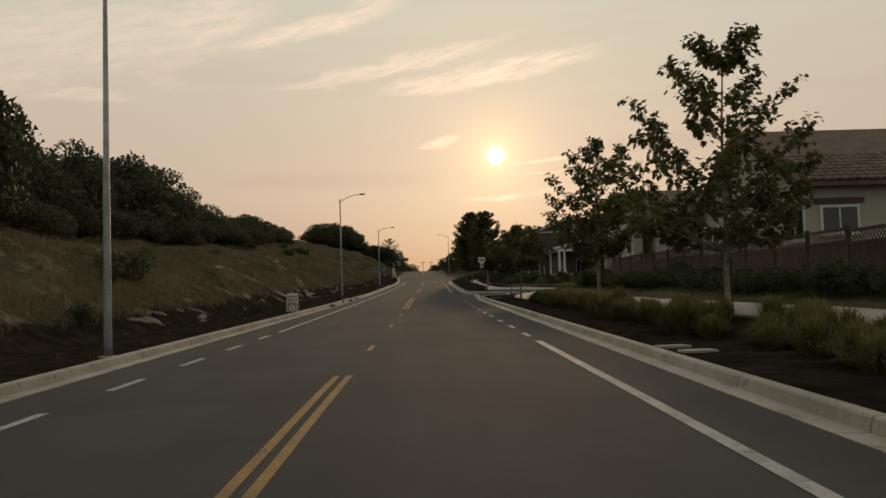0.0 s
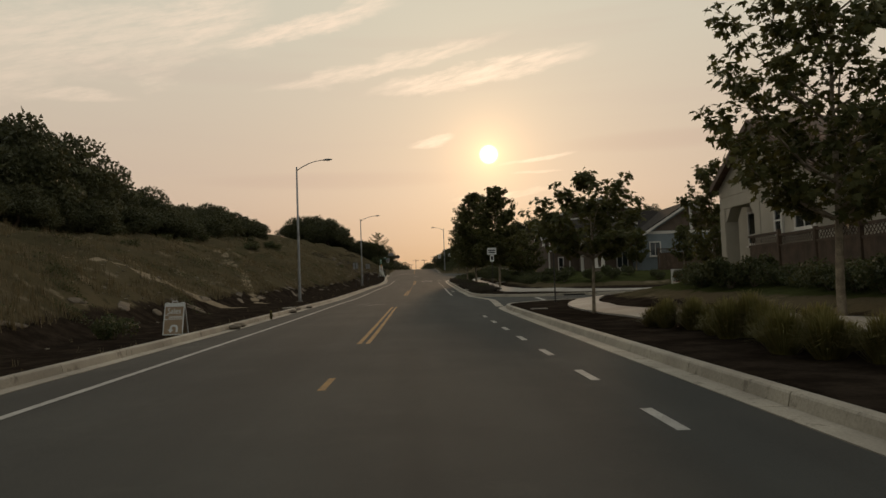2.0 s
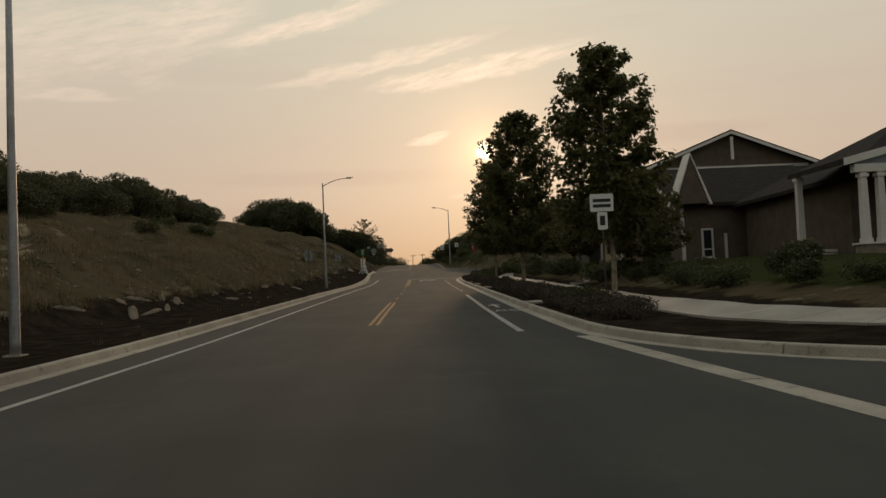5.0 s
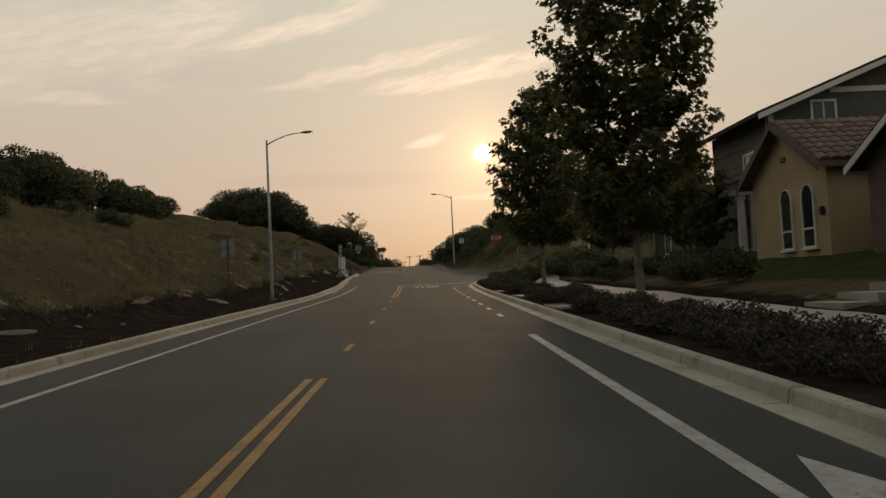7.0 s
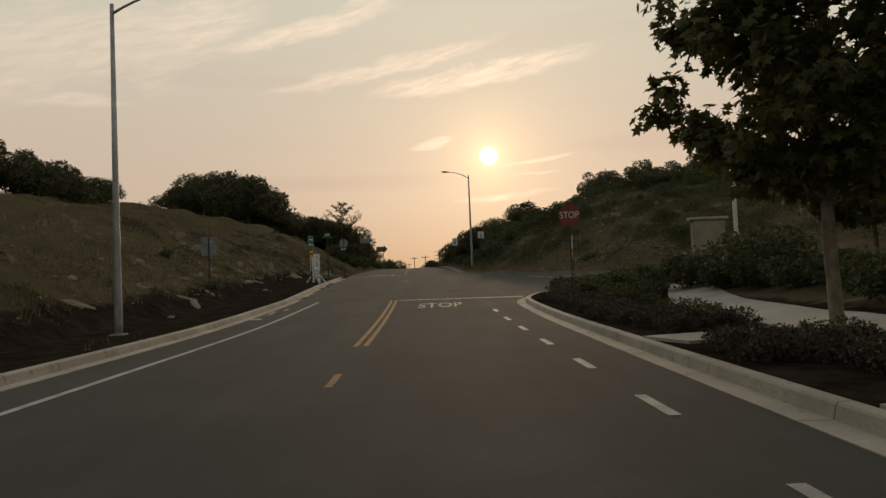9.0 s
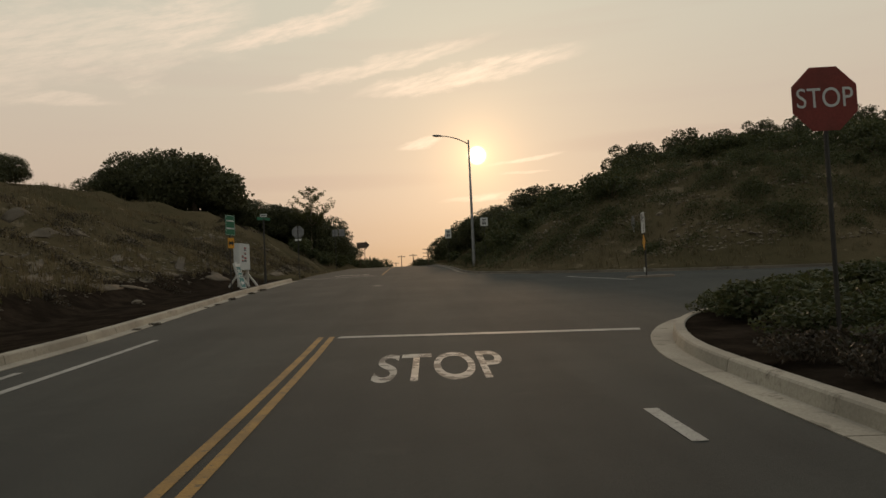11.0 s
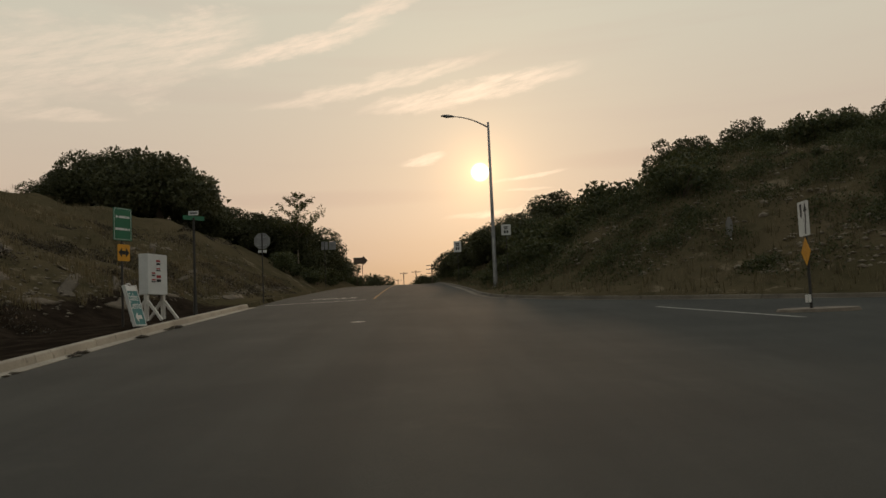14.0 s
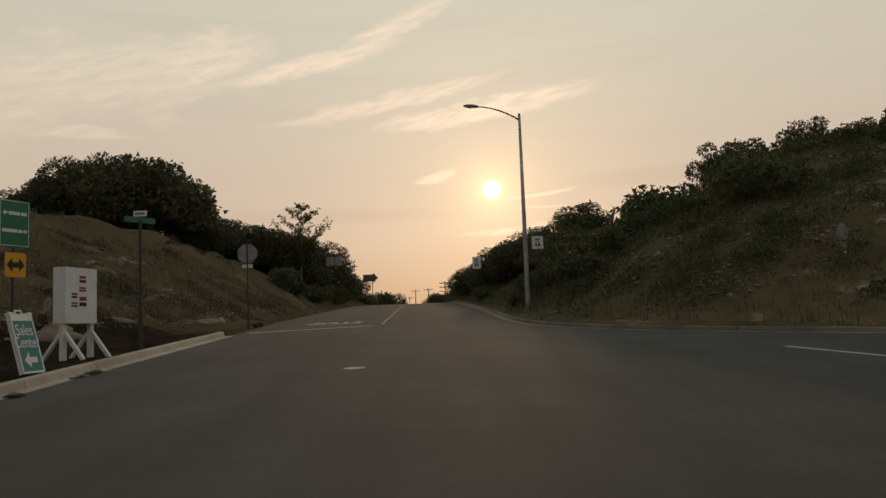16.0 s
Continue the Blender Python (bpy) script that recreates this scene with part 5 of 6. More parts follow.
def utility_pole(x, y, top, arms):
    z = ground_z(x, y) - 0.3
    root = thing("utility_pole", x, y, z, label="distant wooden utility pole with crossarms against the sky", category="utility pole", group="distant utility poles")
    h = top - z
    part("pole", tubed([(0, 0, 0), (0, 0, h)], [0.17, 0.11], 8), M_POLEWOOD, root)
    for k in range(arms):
        arm = part("crossarm", boxed(-1.25, -0.07, h - 0.5 - 0.9 * k, 1.25, 0.07, h - 0.36 - 0.9 * k), M_POLEWOOD, root)
        for u in (-1.1, -0.5, 0.5, 1.1):
            part("insulator", tubed([(u, 0, h - 0.36 - 0.9 * k), (u, 0, h - 0.16 - 0.9 * k)], [0.05, 0.035], 6), M_STEEL, arm)


utility_pole(5.8, 332, 13.7, 3)
utility_pole(2.4, 372, 14.2, 1)
utility_pole(-1.3, 402, 15.3, 1)
utility_pole(-3.9, 450, 15.0, 1)


def post(root, z0, z1, r=0.03, x=0.0, y=0.03, material=None):
    return part("post", tubed([(x, y, z0), (x, y, z1)], r, 8), material or M_STEEL, root)


def panel(root, name, w, h, zc, material, back, y=0.0, label="", xc=0.0, corner=0.04):
    """A thin sheet sign with rounded corners: face towards -y."""
    pts = []
    for sx, sz, a0 in ((1, 1, 0), (-1, 1, 90), (-1, -1, 180), (1, -1, 270)):
        for a in (0, 45, 90):
            pts.append((xc + sx * (w / 2 - corner) + corner * math.cos(radians(a0 + a)), zc + sz * (h / 2 - corner) + corner * math.sin(radians(a0 + a))))
    sheet = part(name, prism(pts, y - 0.004, y + 0.004), material, root, label)
    if back is not None:
        part("back_sheet", prism(pts, y + 0.0045, y + 0.0075), back, sheet)
    return sheet


def flat(root, name, outline, material, y):
    """A flat figure on a sign's face."""
    return part(name, prism(outline, y - 0.003, y - 0.001), material, root)


def sign_back(x, y, top, w, h, turn, label, octagon=False, sheet=None):
    """A road sign seen from behind: bare sheet, post, two braces."""
    z = ground_z(x, y)
    root = thing("road_sign", x, y, z, turn, label=label, category="road sign")
    t = top - z
    post(root, -0.3, t - 0.02, 0.028, 0, -0.035, M_DARKPOST)
    if octagon:
        pts = [(w / 2 * 1.082 * math.cos(radians(22.5 + 45 * k)), t - w / 2 + w / 2 * 1.082 * math.sin(radians(22.5 + 45 * k))) for k in range(8)]
        part("sheet", prism(pts, 0, 0.006), sheet or M_SIGNBACK, root, "bare metal octagon")
        for u in (-0.11, 0.11):
            part("small_plate", boxed(u - 0.09, 0.0, t - w - 0.18, u + 0.09, 0.005, t - w - 0.05), M_SIGNWHITE, root)
    else:
        panel(root, "sheet", w, h, t - h / 2, M_SIGNBACK, None)
    for k in (0.25, 0.75):
        part("brace", boxed(-w * 0.3, -0.012, t - h * k - 0.02, w * 0.3, -0.004, t - h * k + 0.02), M_STEEL, root)
    return root


sign_back(-7.75, 125.6, 4.25, 0.62, 0.80, 0, "bare metal back of a road sign on the dirt verge")
sign_back(-7.44, 145.0, 4.73, 0.60, 0.70, 4, "bare metal back of a road sign on the dirt verge")
sign_back(-5.95, 184.6, 7.25, 0.75, 0.75, 0, "octagonal stop sign seen from behind, bare metal", True)
sign_back(12.9, 175.5, 6.25, 0.75, 0.75, 87, "octagonal stop sign seen edge on, below the rocky bank", True)
r = sign_back(-6.9, 222.0, 10.0, 0.62, 0.75, 0, "paired bare metal sign backs at the edge of the trees")
panel(r, "sheet", 0.62, 0.75, 10.0 - ground_z(-6.9, 222.0) - 0.375, M_SIGNBACK, None, xc=0.72)

# arrow-shaped board on the crest
z = ground_z(-6.6, 270)
root = thing("arrow_sign", -6.6, 270, z, label="dark arrow-shaped board on posts at the crest", category="road sign")
t = 11.6 - z
part("board", prism([(-1.0, t - 1.0), (0.45, t - 1.0), (0.45, t - 1.25), (1.15, t - 0.5), (0.45, t + 0.25), (0.45, t), (-1.0, t)], 0, 0.05), M_SIDING2, root)
for u in (-0.5, 0.3):
    part("post", boxed(u - 0.05, 0.05, -0.3, u + 0.05, 0.15, t - 0.2), M_POLEWOOD, root)

# white sign boards facing the road on the far right
for x, y, top, w, h, lab in ((5.0, 214, 8.9, 0.62, 0.90, "white speed sign with unreadable black figures"), (6.6, 192.5, 8.0, 0.55, 0.62, "white square sign beside a lamp pole")):
    z = ground_z(x, y)
    root = thing("road_sign", x, y, z, label=lab, category="road sign")
    t = top - z
    post(root, -0.3, t, 0.028, material=M_DARKPOST)
    p = panel(root, "face", w, h, t - h / 2, M_SIGNWHITE, M_SIGNBACK)
    for k, (u, v, a, b) in enumerate(((0, 0.26, 0.36, 0.10), (0, 0.10, 0.30, 0.08), (-0.09, -0.18, 0.13, 0.26), (0.09, -0.18, 0.13, 0.26))):
        part("print_bar", boxed(w * 1.5 * (u - a / 2 * 0.9), -0.008, t - h / 2 + h * (v - b / 2), w * 1.5 * (u + a / 2 * 0.9), -0.005, t - h / 2 + h * (v + b / 2)), M_BLACK, p)

# green destination sign with amber arrow plate
x, y = -6.50, 167.4
z = ground_z(x, y)
root = thing("direction_sign", x, y, z, 66, label="green destination sign above an amber double-arrow plate", category="road sign")
t = 6.31 - z
post(root, -0.3, t - 0.05, 0.03, material=M_DARKPOST)
face = panel(root, "green_panel", 0.66, 0.86, t - 0.42, M_GREEN, M_SIGNBACK, label="green panel with white border and unreadable names")
for a in ((-0.30, t - 0.015, 0.30, t - 0.005), (-0.30, t - 0.825, 0.30, t - 0.815), (-0.302, t - 0.825, -0.292, t - 0.005), (0.292, t - 0.825, 0.302, t - 0.005)):
    part("border", boxed(a[0], -0.008, a[1], a[2], -0.005, a[3]), M_SIGNWHITE, face)
part("name_bar", boxed(-0.13, -0.008, t - 0.26, 0.11, -0.005, t - 0.20), M_SIGNWHITE, face)
part("name_bar", boxed(0.13, -0.008, t - 0.26, 0.25, -0.005, t - 0.20), M_SIGNWHITE, face)
part("name_bar", boxed(-0.26, -0.008, t - 0.58, 0.06, -0.005, t - 0.52), M_SIGNWHITE, face)
part("name_bar", boxed(0.08, -0.008, t - 0.58, 0.16, -0.005, t - 0.52), M_SIGNWHITE, face)
for s, u, v in ((-1, -0.20, t - 0.23), (1, 0.22, t - 0.55)):
    flat(face, "arrow", [(u + s * 0.055, v), (u, v + 0.05), (u, v + 0.018), (u - s * 0.05, v + 0.018), (u - s * 0.05, v - 0.018), (u, v - 0.018), (u, v - 0.05)][::s], M_SIGNWHITE, -0.005)
c = t - 1.17
face = panel(root, "amber_plate", 0.44, 0.44, c, M_AMBER, M_SIGNBACK, xc=0.03, label="amber plate with a black double-headed arrow")
flat(face, "arrow", [(-0.16, c), (-0.04, c + 0.13), (-0.04, c + 0.05), (0.10, c + 0.05), (0.10, c + 0.13), (0.22, c), (0.10, c - 0.13), (0.10, c - 0.05), (-0.04, c - 0.05), (-0.04, c - 0.13)], M_BLACK, -0.005)

# notice board on braced legs
x, y = -6.62, 170.4
z = ground_z(x, y)
root = thing("notice_board", x, y, z, 76, label="white boxed notice board with small red papers on braced legs", category="notice board")
b0, b1 = 4.10 - z, 5.30 - z
part("board", boxed(-0.53, -0.11, b0, 0.53, 0.19, b1, bevel=0.01), M_SIGNWHITE, root)
for u in (-0.45, 0.45):
    leg = part("leg", boxed(u - 0.06, -0.05, -0.15, u + 0.06, 0.05, b0, bevel=0.006), M_TRIM, root)
    for s in (-1, 1):
        bm = boxed(u - 0.04, -0.035, -0.36, u + 0.04, 0.035, 0.36)
        bm.transform(Matrix.Translation((0, s * 0.27, b0 * 0.36)) @ Matrix.Rotation(radians(s * 38), 4, "X"))
        part("brace", bm, M_TRIM, leg)
for u, v, w, h in ((0.03, 0.84, 0.26, 0.22), (0.03, 0.66, 0.26, 0.14), (0.04, 0.44, 0.28, 0.30), (-0.24, 0.54, 0.22, 0.16), (-0.24, 0.38, 0.24, 0.14)):
    zc = b0 + (b1 - b0) * v - 0.05
    paper = part("paper", boxed(u - w / 2, -0.1145, zc - h / 2, u + w / 2, -0.1115, zc + h / 2), M_SIGNWHITE, root)
    for k in range(2):
        part("print_bar", boxed(u - w * 0.42, -0.1175, zc - h * 0.36 + k * h * 0.40, u + w * 0.42, -0.1155, zc - h * 0.08 + k * h * 0.40), M_RED if k else M_BLACK, paper)


def sandwich_board(x, y, turn, face_mat, label, arrow, folded=False):
    """A folding pavement sign: two panels in white moulded frames with a handle, standing open or folded and leaning back."""
    z = ground_z(x, y)
    root = thing("sandwich_board", x, y, z, turn, label=label, category="sign")
    w, h, lean = 0.64 if folded else 0.72, 1.09 if folded else 1.18, 15
    back = Matrix.Rotation(radians(-lean), 4, "X")
    for s in (1, -1):
        tip = back @ Matrix.Translation((0, -0.024 * s, 0)) if folded else Matrix.Translation((0, s * -0.31, 0)) @ Matrix.Rotation(radians(-lean * s), 4, "X")
        for a in ((-w / 2, 0.02, -w / 2 + 0.035, h), (w / 2 - 0.035, 0.02, w / 2, h), (-w / 2 + 0.035, 0.02, w / 2 - 0.035, 0.06), (-w / 2 + 0.035, h - 0.13, w / 2 - 0.035, h)):
            bm = boxed(a[0], -0.02, a[1], a[2], 0.02, a[3], bevel=0.006)
            bm.transform(tip)
            part("frame_bar", bm, M_SIGNWHITE, root)
        bm = boxed(-w / 2 + 0.036, -0.008, 0.061, w / 2 - 0.036, 0.008, h - 0.131)
        bm.transform(tip)
        face = part("panel", bm, face_mat, root)
        if s > 0:
            for k, word in enumerate(("Sales", "Center")):
                lettering("lettering", word, 0.25, tip @ upright(0, -0.0105, h - 0.30 - 0.22 * k), M_SIGNWHITE, face, stretch=1.15)
            if arrow == "left":
                pts = [(-0.19, 0.26), (-0.03, 0.40), (-0.03, 0.31), (0.18, 0.31), (0.18, 0.21), (-0.03, 0.21), (-0.03, 0.12)]
            else:
                arc = [(0.03 + 0.15 * math.cos(a), 0.27 + 0.13 * math.sin(a)) for a in np.linspace(0, math.pi, 9)]
                inn = [(0.03 + 0.07 * math.cos(a), 0.27 + 0.06 * math.sin(a)) for a in np.linspace(math.pi, 0, 9)]
                pts = [(0.18, 0.12)] + arc + [(-0.12, 0.22), (-0.19, 0.22), (-0.085, 0.10), (0.02, 0.22), (-0.04, 0.22)] + inn + [(0.10, 0.12)]
            bm = prism(pts, -0.012, -0.009)
            bm.transform(tip)
            part("arrow", bm, M_SIGNWHITE, face)
    top = h if folded else h * math.cos(radians(lean))
    bm = tubed([(-0.10, 0, top - 0.01), (-0.09, 0, top + 0.07), (0.09, 0, top + 0.07), (0.10, 0, top - 0.01)], 0.016, 6)
    if folded:
        bm.transform(back)
    part("handle", bm, M_SIGNWHITE, root)
    for u in (-0.27, 0.27):
        bm = boxed(u - 0.06, -0.05, top - 0.03, u + 0.06, 0.05, top + 0.03, bevel=0.01)
        if folded:
            bm.transform(back)
        part("hinge", bm, M_SIGNWHITE, root)
    return root


sandwich_board(-8.55, 52.6, -4, M_TAN, "folding brown sales centre sign with a turn-back arrow", "turn")
sandwich_board(-5.93, 166.95, 83, M_TEAL, "folded teal sales centre sign leaning against a sign post", "left", True)

# small lawn sign on wire legs at the corner lawn
z = ground_z(11.3, 57.8)
root = thing("lawn_sign", 11.3, 57.8, z, 4, label="small white lawn sign with unreadable red print on wire legs", category="sign")
t = max(0.55, -0.09 - z)
panel(root, "face", 0.74, 0.46, t - 0.23, M_SIGNWHITE, None)
for u in (-0.2, 0.2):
    part("wire_leg", tubed([(u, 0.012, -0.15), (u, 0.012, t - 0.1)], 0.006, 5), M_STEEL, root)
for u, w, v in ((-0.16, 0.26, 0.16), (0.17, 0.24, 0.16), (-0.02, 0.58, 0.30)):
    part("print_bar", boxed(u - w / 2, -0.011, t - v - 0.045, u + w / 2, -0.0085, t - v + 0.045), M_RED, root)

# street name post
x, y = -5.98, 172.5
z = ground_z(x, y)
root = thing("street_name_sign", x, y, z, label="dark post with two small street name blades", category="street sign")
t = 6.72 - z
post(root, -0.3, t - 0.1, 0.04, 0, 0, M_DARKPOST)
part("collar", tubed([(0, 0, 0), (0, 0, 0.9)], [0.07, 0.05], 8), M_DARKPOST, root)
b = part("name_blade", boxed(-0.16, -0.008, t - 0.02, 0.16, 0.008, t + 0.12), M_SIGNWHITE, root, "white name blade")
part("name_bar", boxed(-0.12, -0.011, t + 0.02, 0.12, -0.0085, t + 0.08), M_SIGNBACK, b)
bm = boxed(-0.42, -0.008, t - 0.18, 0.42, 0.008, t - 0.04)
bm.transform(Matrix.Rotation(radians(52), 4, "Z"))
part("name_blade", bm, M_GREEN, root, "green name blade")

# keep-right sign on the traffic island
x, y = 10.07, 164.0
z = float(zr(164.0)) + 0.0
isl = bmesh.new()
bmesh.ops.create_cone(isl, cap_ends=True, segments=20, radius1=1, radius2=0.93, depth=0.10, matrix=Matrix.Translation((0, 0, 0.02)) @ Matrix.Diagonal((0.95, 0.38, 1, 1)))
ob = part("traffic_island", isl, M_STONE)
ob.matrix_basis = pose(10.25, 164.0, z, 3.0, 0, -12)
tagged(ob, "low concrete traffic island nose in the side road", "traffic island", kind="structure")
root = thing("median_sign", x, y, z + 0.06, -94, label="white median sign with curved arrow above amber diamond", category="road sign")
t = 5.52 - z - 0.15
post(root, -0.1, t - 0.05, 0.035, material=M_DARKPOST)
face = panel(root, "white_panel", 0.60, 0.80, t - 0.42, M_SIGNWHITE, M_SIGNBACK, label="white panel with a black bar and curved arrow")
flat(face, "marker", [(-0.17, t - 0.08), (-0.05, t - 0.08), (-0.06, t - 0.34), (-0.11, t - 0.42), (-0.16, t - 0.34)], M_BLACK, -0.005)
flat(face, "arrow", [(0.05, t - 0.78), (0.11, t - 0.78), (0.11, t - 0.62), (0.15, t - 0.45), (0.15, t - 0.26), (0.21, t - 0.26), (0.12, t - 0.05), (0.03, t - 0.26), (0.09, t - 0.26), (0.09, t - 0.45), (0.05, t - 0.62)], M_BLACK, -0.005)
c = t - 1.18
part("diamond_plate", prism([(0, c + 0.33), (0.27, c), (0, c - 0.33), (-0.27, c)], -0.004, 0.004), M_AMBER, root, "amber diamond plate")
for u in (-0.09, 0.09):
    part("small_plate", boxed(u - 0.075, -0.03, 0.14, u + 0.075, -0.024, 0.32), M_SIGNWHITE, root)

# small yard sign by the corner house
x, y = 11.2, 57.3
z = ground_z(x, y)
root = thing("yard_sign", x, y, z, -8, label="small white yard sign with unreadable red print", category="sign")
part("board", boxed(-0.40, -0.02, 0.30, 0.40, 0.02, 0.82, bevel=0.006), M_SIGNWHITE, root)
for u in (-0.32, 0.32):
    part("leg", boxed(u - 0.025, 0.0, -0.2, u + 0.025, 0.03, 0.3), M_TRIM, root)
for k, (u, w) in enumerate(((-0.22, 0.16), (0.0, 0.18), (0.22, 0.14))):
    part("print_bar", boxed(u - w / 2, -0.025, 0.48, u + w / 2, -0.0215, 0.66), M_RED, root)


def plain_post(x, y, h, label, r=0.035):
    root = thing("marker_post", x, y, ground_z(x, y), label=label, category="post")
    part("shaft", tubed([(0, 0, -0.25), (0, 0, h)], r, 8), M_DARKPOST, root)
    part("cap", tubed([(0, 0, h), (0, 0, h + 0.04)], [r * 1.25, r * 0.6], 8), M_DARKPOST, root)
    return root


# parking sign at the corner of the side street
x, y = 6.05, 58.5
z = ground_z(x, y)
root = thing("parking_sign", x, y, z, -6, label="small white parking sign with red print on a thin post", category="road sign")
post(root, -0.3, 2.34 - z, 0.028, material=M_DARKPOST)
face = panel(root, "face", 0.36, 0.47, 2.08 - z, M_SIGNWHITE, M_SIGNBACK)
for k, word in enumerate(("ANY", "TIME")):
    lettering("lettering", word, 0.125, upright(0, -0.007, 2.055 - z - 0.11 * k), M_RED, face)
part("print_bar", boxed(-0.13, -0.008, 2.15 - z, 0.13, -0.005, 2.25 - z), M_RED, face)
# sign with a lower plate beside the first tall street tree
x, y = 6.13, 89.5
z = ground_z(x, y)
root = thing("road_sign", x, y, z, label="pale road sign with a narrow plate below, print unreadable", category="road sign")
post(root, -0.3, 3.7 - z, 0.03, material=M_DARKPOST)
face = panel(root, "face", 0.74, 0.55, 3.41 - z, M_SIGNWHITE, M_SIGNBACK)
low = panel(root, "lower_plate", 0.32, 0.55, 2.84 - z, M_SIGNWHITE, M_SIGNBACK)
for k in range(2):
    part("print_bar", boxed(-0.28, -0.008, 3.26 - z + 0.17 * k, 0.28, -0.005, 3.36 - z + 0.17 * k), M_BLACK, face)
part("print_bar", boxed(-0.08, -0.008, 2.70 - z, 0.08, -0.005, 3.0 - z), M_BLACK, low)
# stop sign facing the road at the corner
x, y = 5.9, 142.0
z = ground_z(x, y)
root = thing("stop_sign", x, y, z, -4, label="red stop sign on a post at the planted corner", category="road sign")
post(root, -0.3, 3.2, 0.03, material=M_DARKPOST)
pts = [(0.41 * math.cos(radians(22.5 + 45 * k)), 2.85 + 0.41 * math.sin(radians(22.5 + 45 * k))) for k in range(8)]
face = part("face", prism(pts, -0.004, 0.004), M_STOP, root)
lettering("stop_lettering", "STOP", 0.28, upright(0, -0.007, 2.85), M_SIGNWHITE, face, stretch=1.2)
for x, y in ((6.6, 20.3), (7.5, 20.0)):
    plain_post(x, y, 1.4, "thin tree stake in the planted verge", 0.02)

# storm drain in the left kerb, with sandbags
def storm_drain(x, y, turn):
    root = thing("storm_drain", x, y, float(zr(y)), turn, label="storm drain in the concrete kerb, its dark mouth a black block", category="storm drain")
    part("lid", boxed(-1.05, -0.75, 0.10, -0.36, 0.75, 0.17, bevel=0.01), M_CONC, root)
    # no hollow: a solid black block gives the shade inside the drain mouth
    part("opening", boxed(-0.40, -0.62, -0.005, -0.352, 0.62, 0.11), M_BLACK, root)


storm_drain(float(LEFT(63.7)), 63.7, 0)
storm_drain(9.55, 72.45, -96)


def sandbag(x, y, z, turn, s=1.0):
    bm = bmesh.new()
    bmesh.ops.create_uvsphere(bm, u_segments=14, v_segments=10, radius=1)
    for v in bm.verts:
        v.co = Vector((v.co.x * 0.30, v.co.y * 0.17, v.co.z * 0.085)) * (1 + 0.18 * noise.noise(v.co * 2.2 + Vector((x, y, 0))))
    ob = part("sandbag", bm, M_ROCK, smooth=True)
    ob.matrix_basis = pose(x, y, z + 0.07 * s, 0, 0, turn) @ Matrix.Diagonal((s, s, s, 1))
    tagged(ob, "grey slumped sandbag lying by the kerb", "sandbag", "sandbags by the drain")


for x, y, t in ((-5.62, 48.9, 80), (-5.75, 50.0, 60), (-5.6, 60.6, 95), (-5.62, 66.2, 100)):
    sandbag(x, y, float(zr(y)), t)
for x, y in ((4.25, 14.25), (4.38, 13.3), (4.45, 112.1), (4.48, 111.35), (4.53, 110.75), (4.5, 52.8)):
    z = ground_z(x, y)
    ob = part("utility_box", boxed(-0.28, -0.18, -0.05, 0.28, 0.18, 0.035, bevel=0.008), M_WALK)
    ob.matrix_basis = pose(x, y, z, 0, 0, 5)
    tagged(ob, "pale concrete utility box set flush in mulch", "utility box", "utility boxes in the verge")


# ---- houses ----
def window(root, w, h, m, arched=False, frame_mat=None, sill=True):
    """A window: outer frame, pane, glazing bar and sill; local face towards -y."""
    frame_mat = frame_mat or M_TRIM
    holder = bmesh.new()
    if arched:
        arc = [(w / 2 * math.cos(a), h / 2 - w / 2 + w / 2 * math.sin(a)) for a in np.linspace(0, math.pi, 13)]
        out = [(w / 2, -h / 2)] + arc + [(-w / 2, -h / 2)]
        k = 0.86
        inn = [(x * k, (z + 0.0) * (0.95 if z < 0 else 0.97)) for x, z in out]
        a0 = [holder.verts.new((x, -0.07, z)) for x, z in out]
        b0 = [holder.verts.new((x, -0.07, z)) for x, z in inn]
        a1 = [holder.verts.new((x, 0.02, z)) for x, z in out]
        b1 = [holder.verts.new((x, 0.02, z)) for x, z in inn]
        n = len(out)
        for i in range(n):
            j = (i + 1) % n
            holder.faces.new((a0[i], a0[j], b0[j], b0[i]))
            holder.faces.new((a0[i], a1[i], a1[j], a0[j]))
            holder.faces.new((b0[i], b0[j], b1[j], b1[i]))
        pane = prism(inn, -0.035, -0.025)
    else:
        f = 0.09
        for q in ((-w / 2, -h / 2, w / 2, -h / 2 + f), (-w / 2, h / 2 - f, w / 2, h / 2), (-w / 2, -h / 2 + f, -w / 2 + f, h / 2 - f), (w / 2 - f, -h / 2 + f, w / 2, h / 2 - f)):
            box(holder, q[0], -0.07, q[1], q[2], 0.02, q[3])
        pane = boxed(-w / 2 + f * 0.8, -0.035, -h / 2 + f * 0.8, w / 2 - f * 0.8, -0.025, h / 2 - f * 0.8)
    holder.transform(m)
    win = part("window", holder, frame_mat, root)
    pane.transform(m)
    part("pane", pane, M_GLASS, win)
    bm = boxed(-0.025, -0.055, -h / 2 + 0.05, 0.025, -0.037, h / 2 - (0.25 * w if arched else 0.06)) if w > 0.8 else boxed(-w / 2 + 0.06, -0.055, -0.20 * h - 0.03, w / 2 - 0.06, -0.037, -0.20 * h + 0.03)
    bm.transform(m)
    part("glazing_bar", bm, frame_mat, win)
    if sill:
        bm = boxed(-w / 2 - 0.08, -0.12, -h / 2 - 0.07, w / 2 + 0.08, -0.002, -h / 2 - 0.004)
        bm.transform(m)
        part("sill", bm, frame_mat, win)


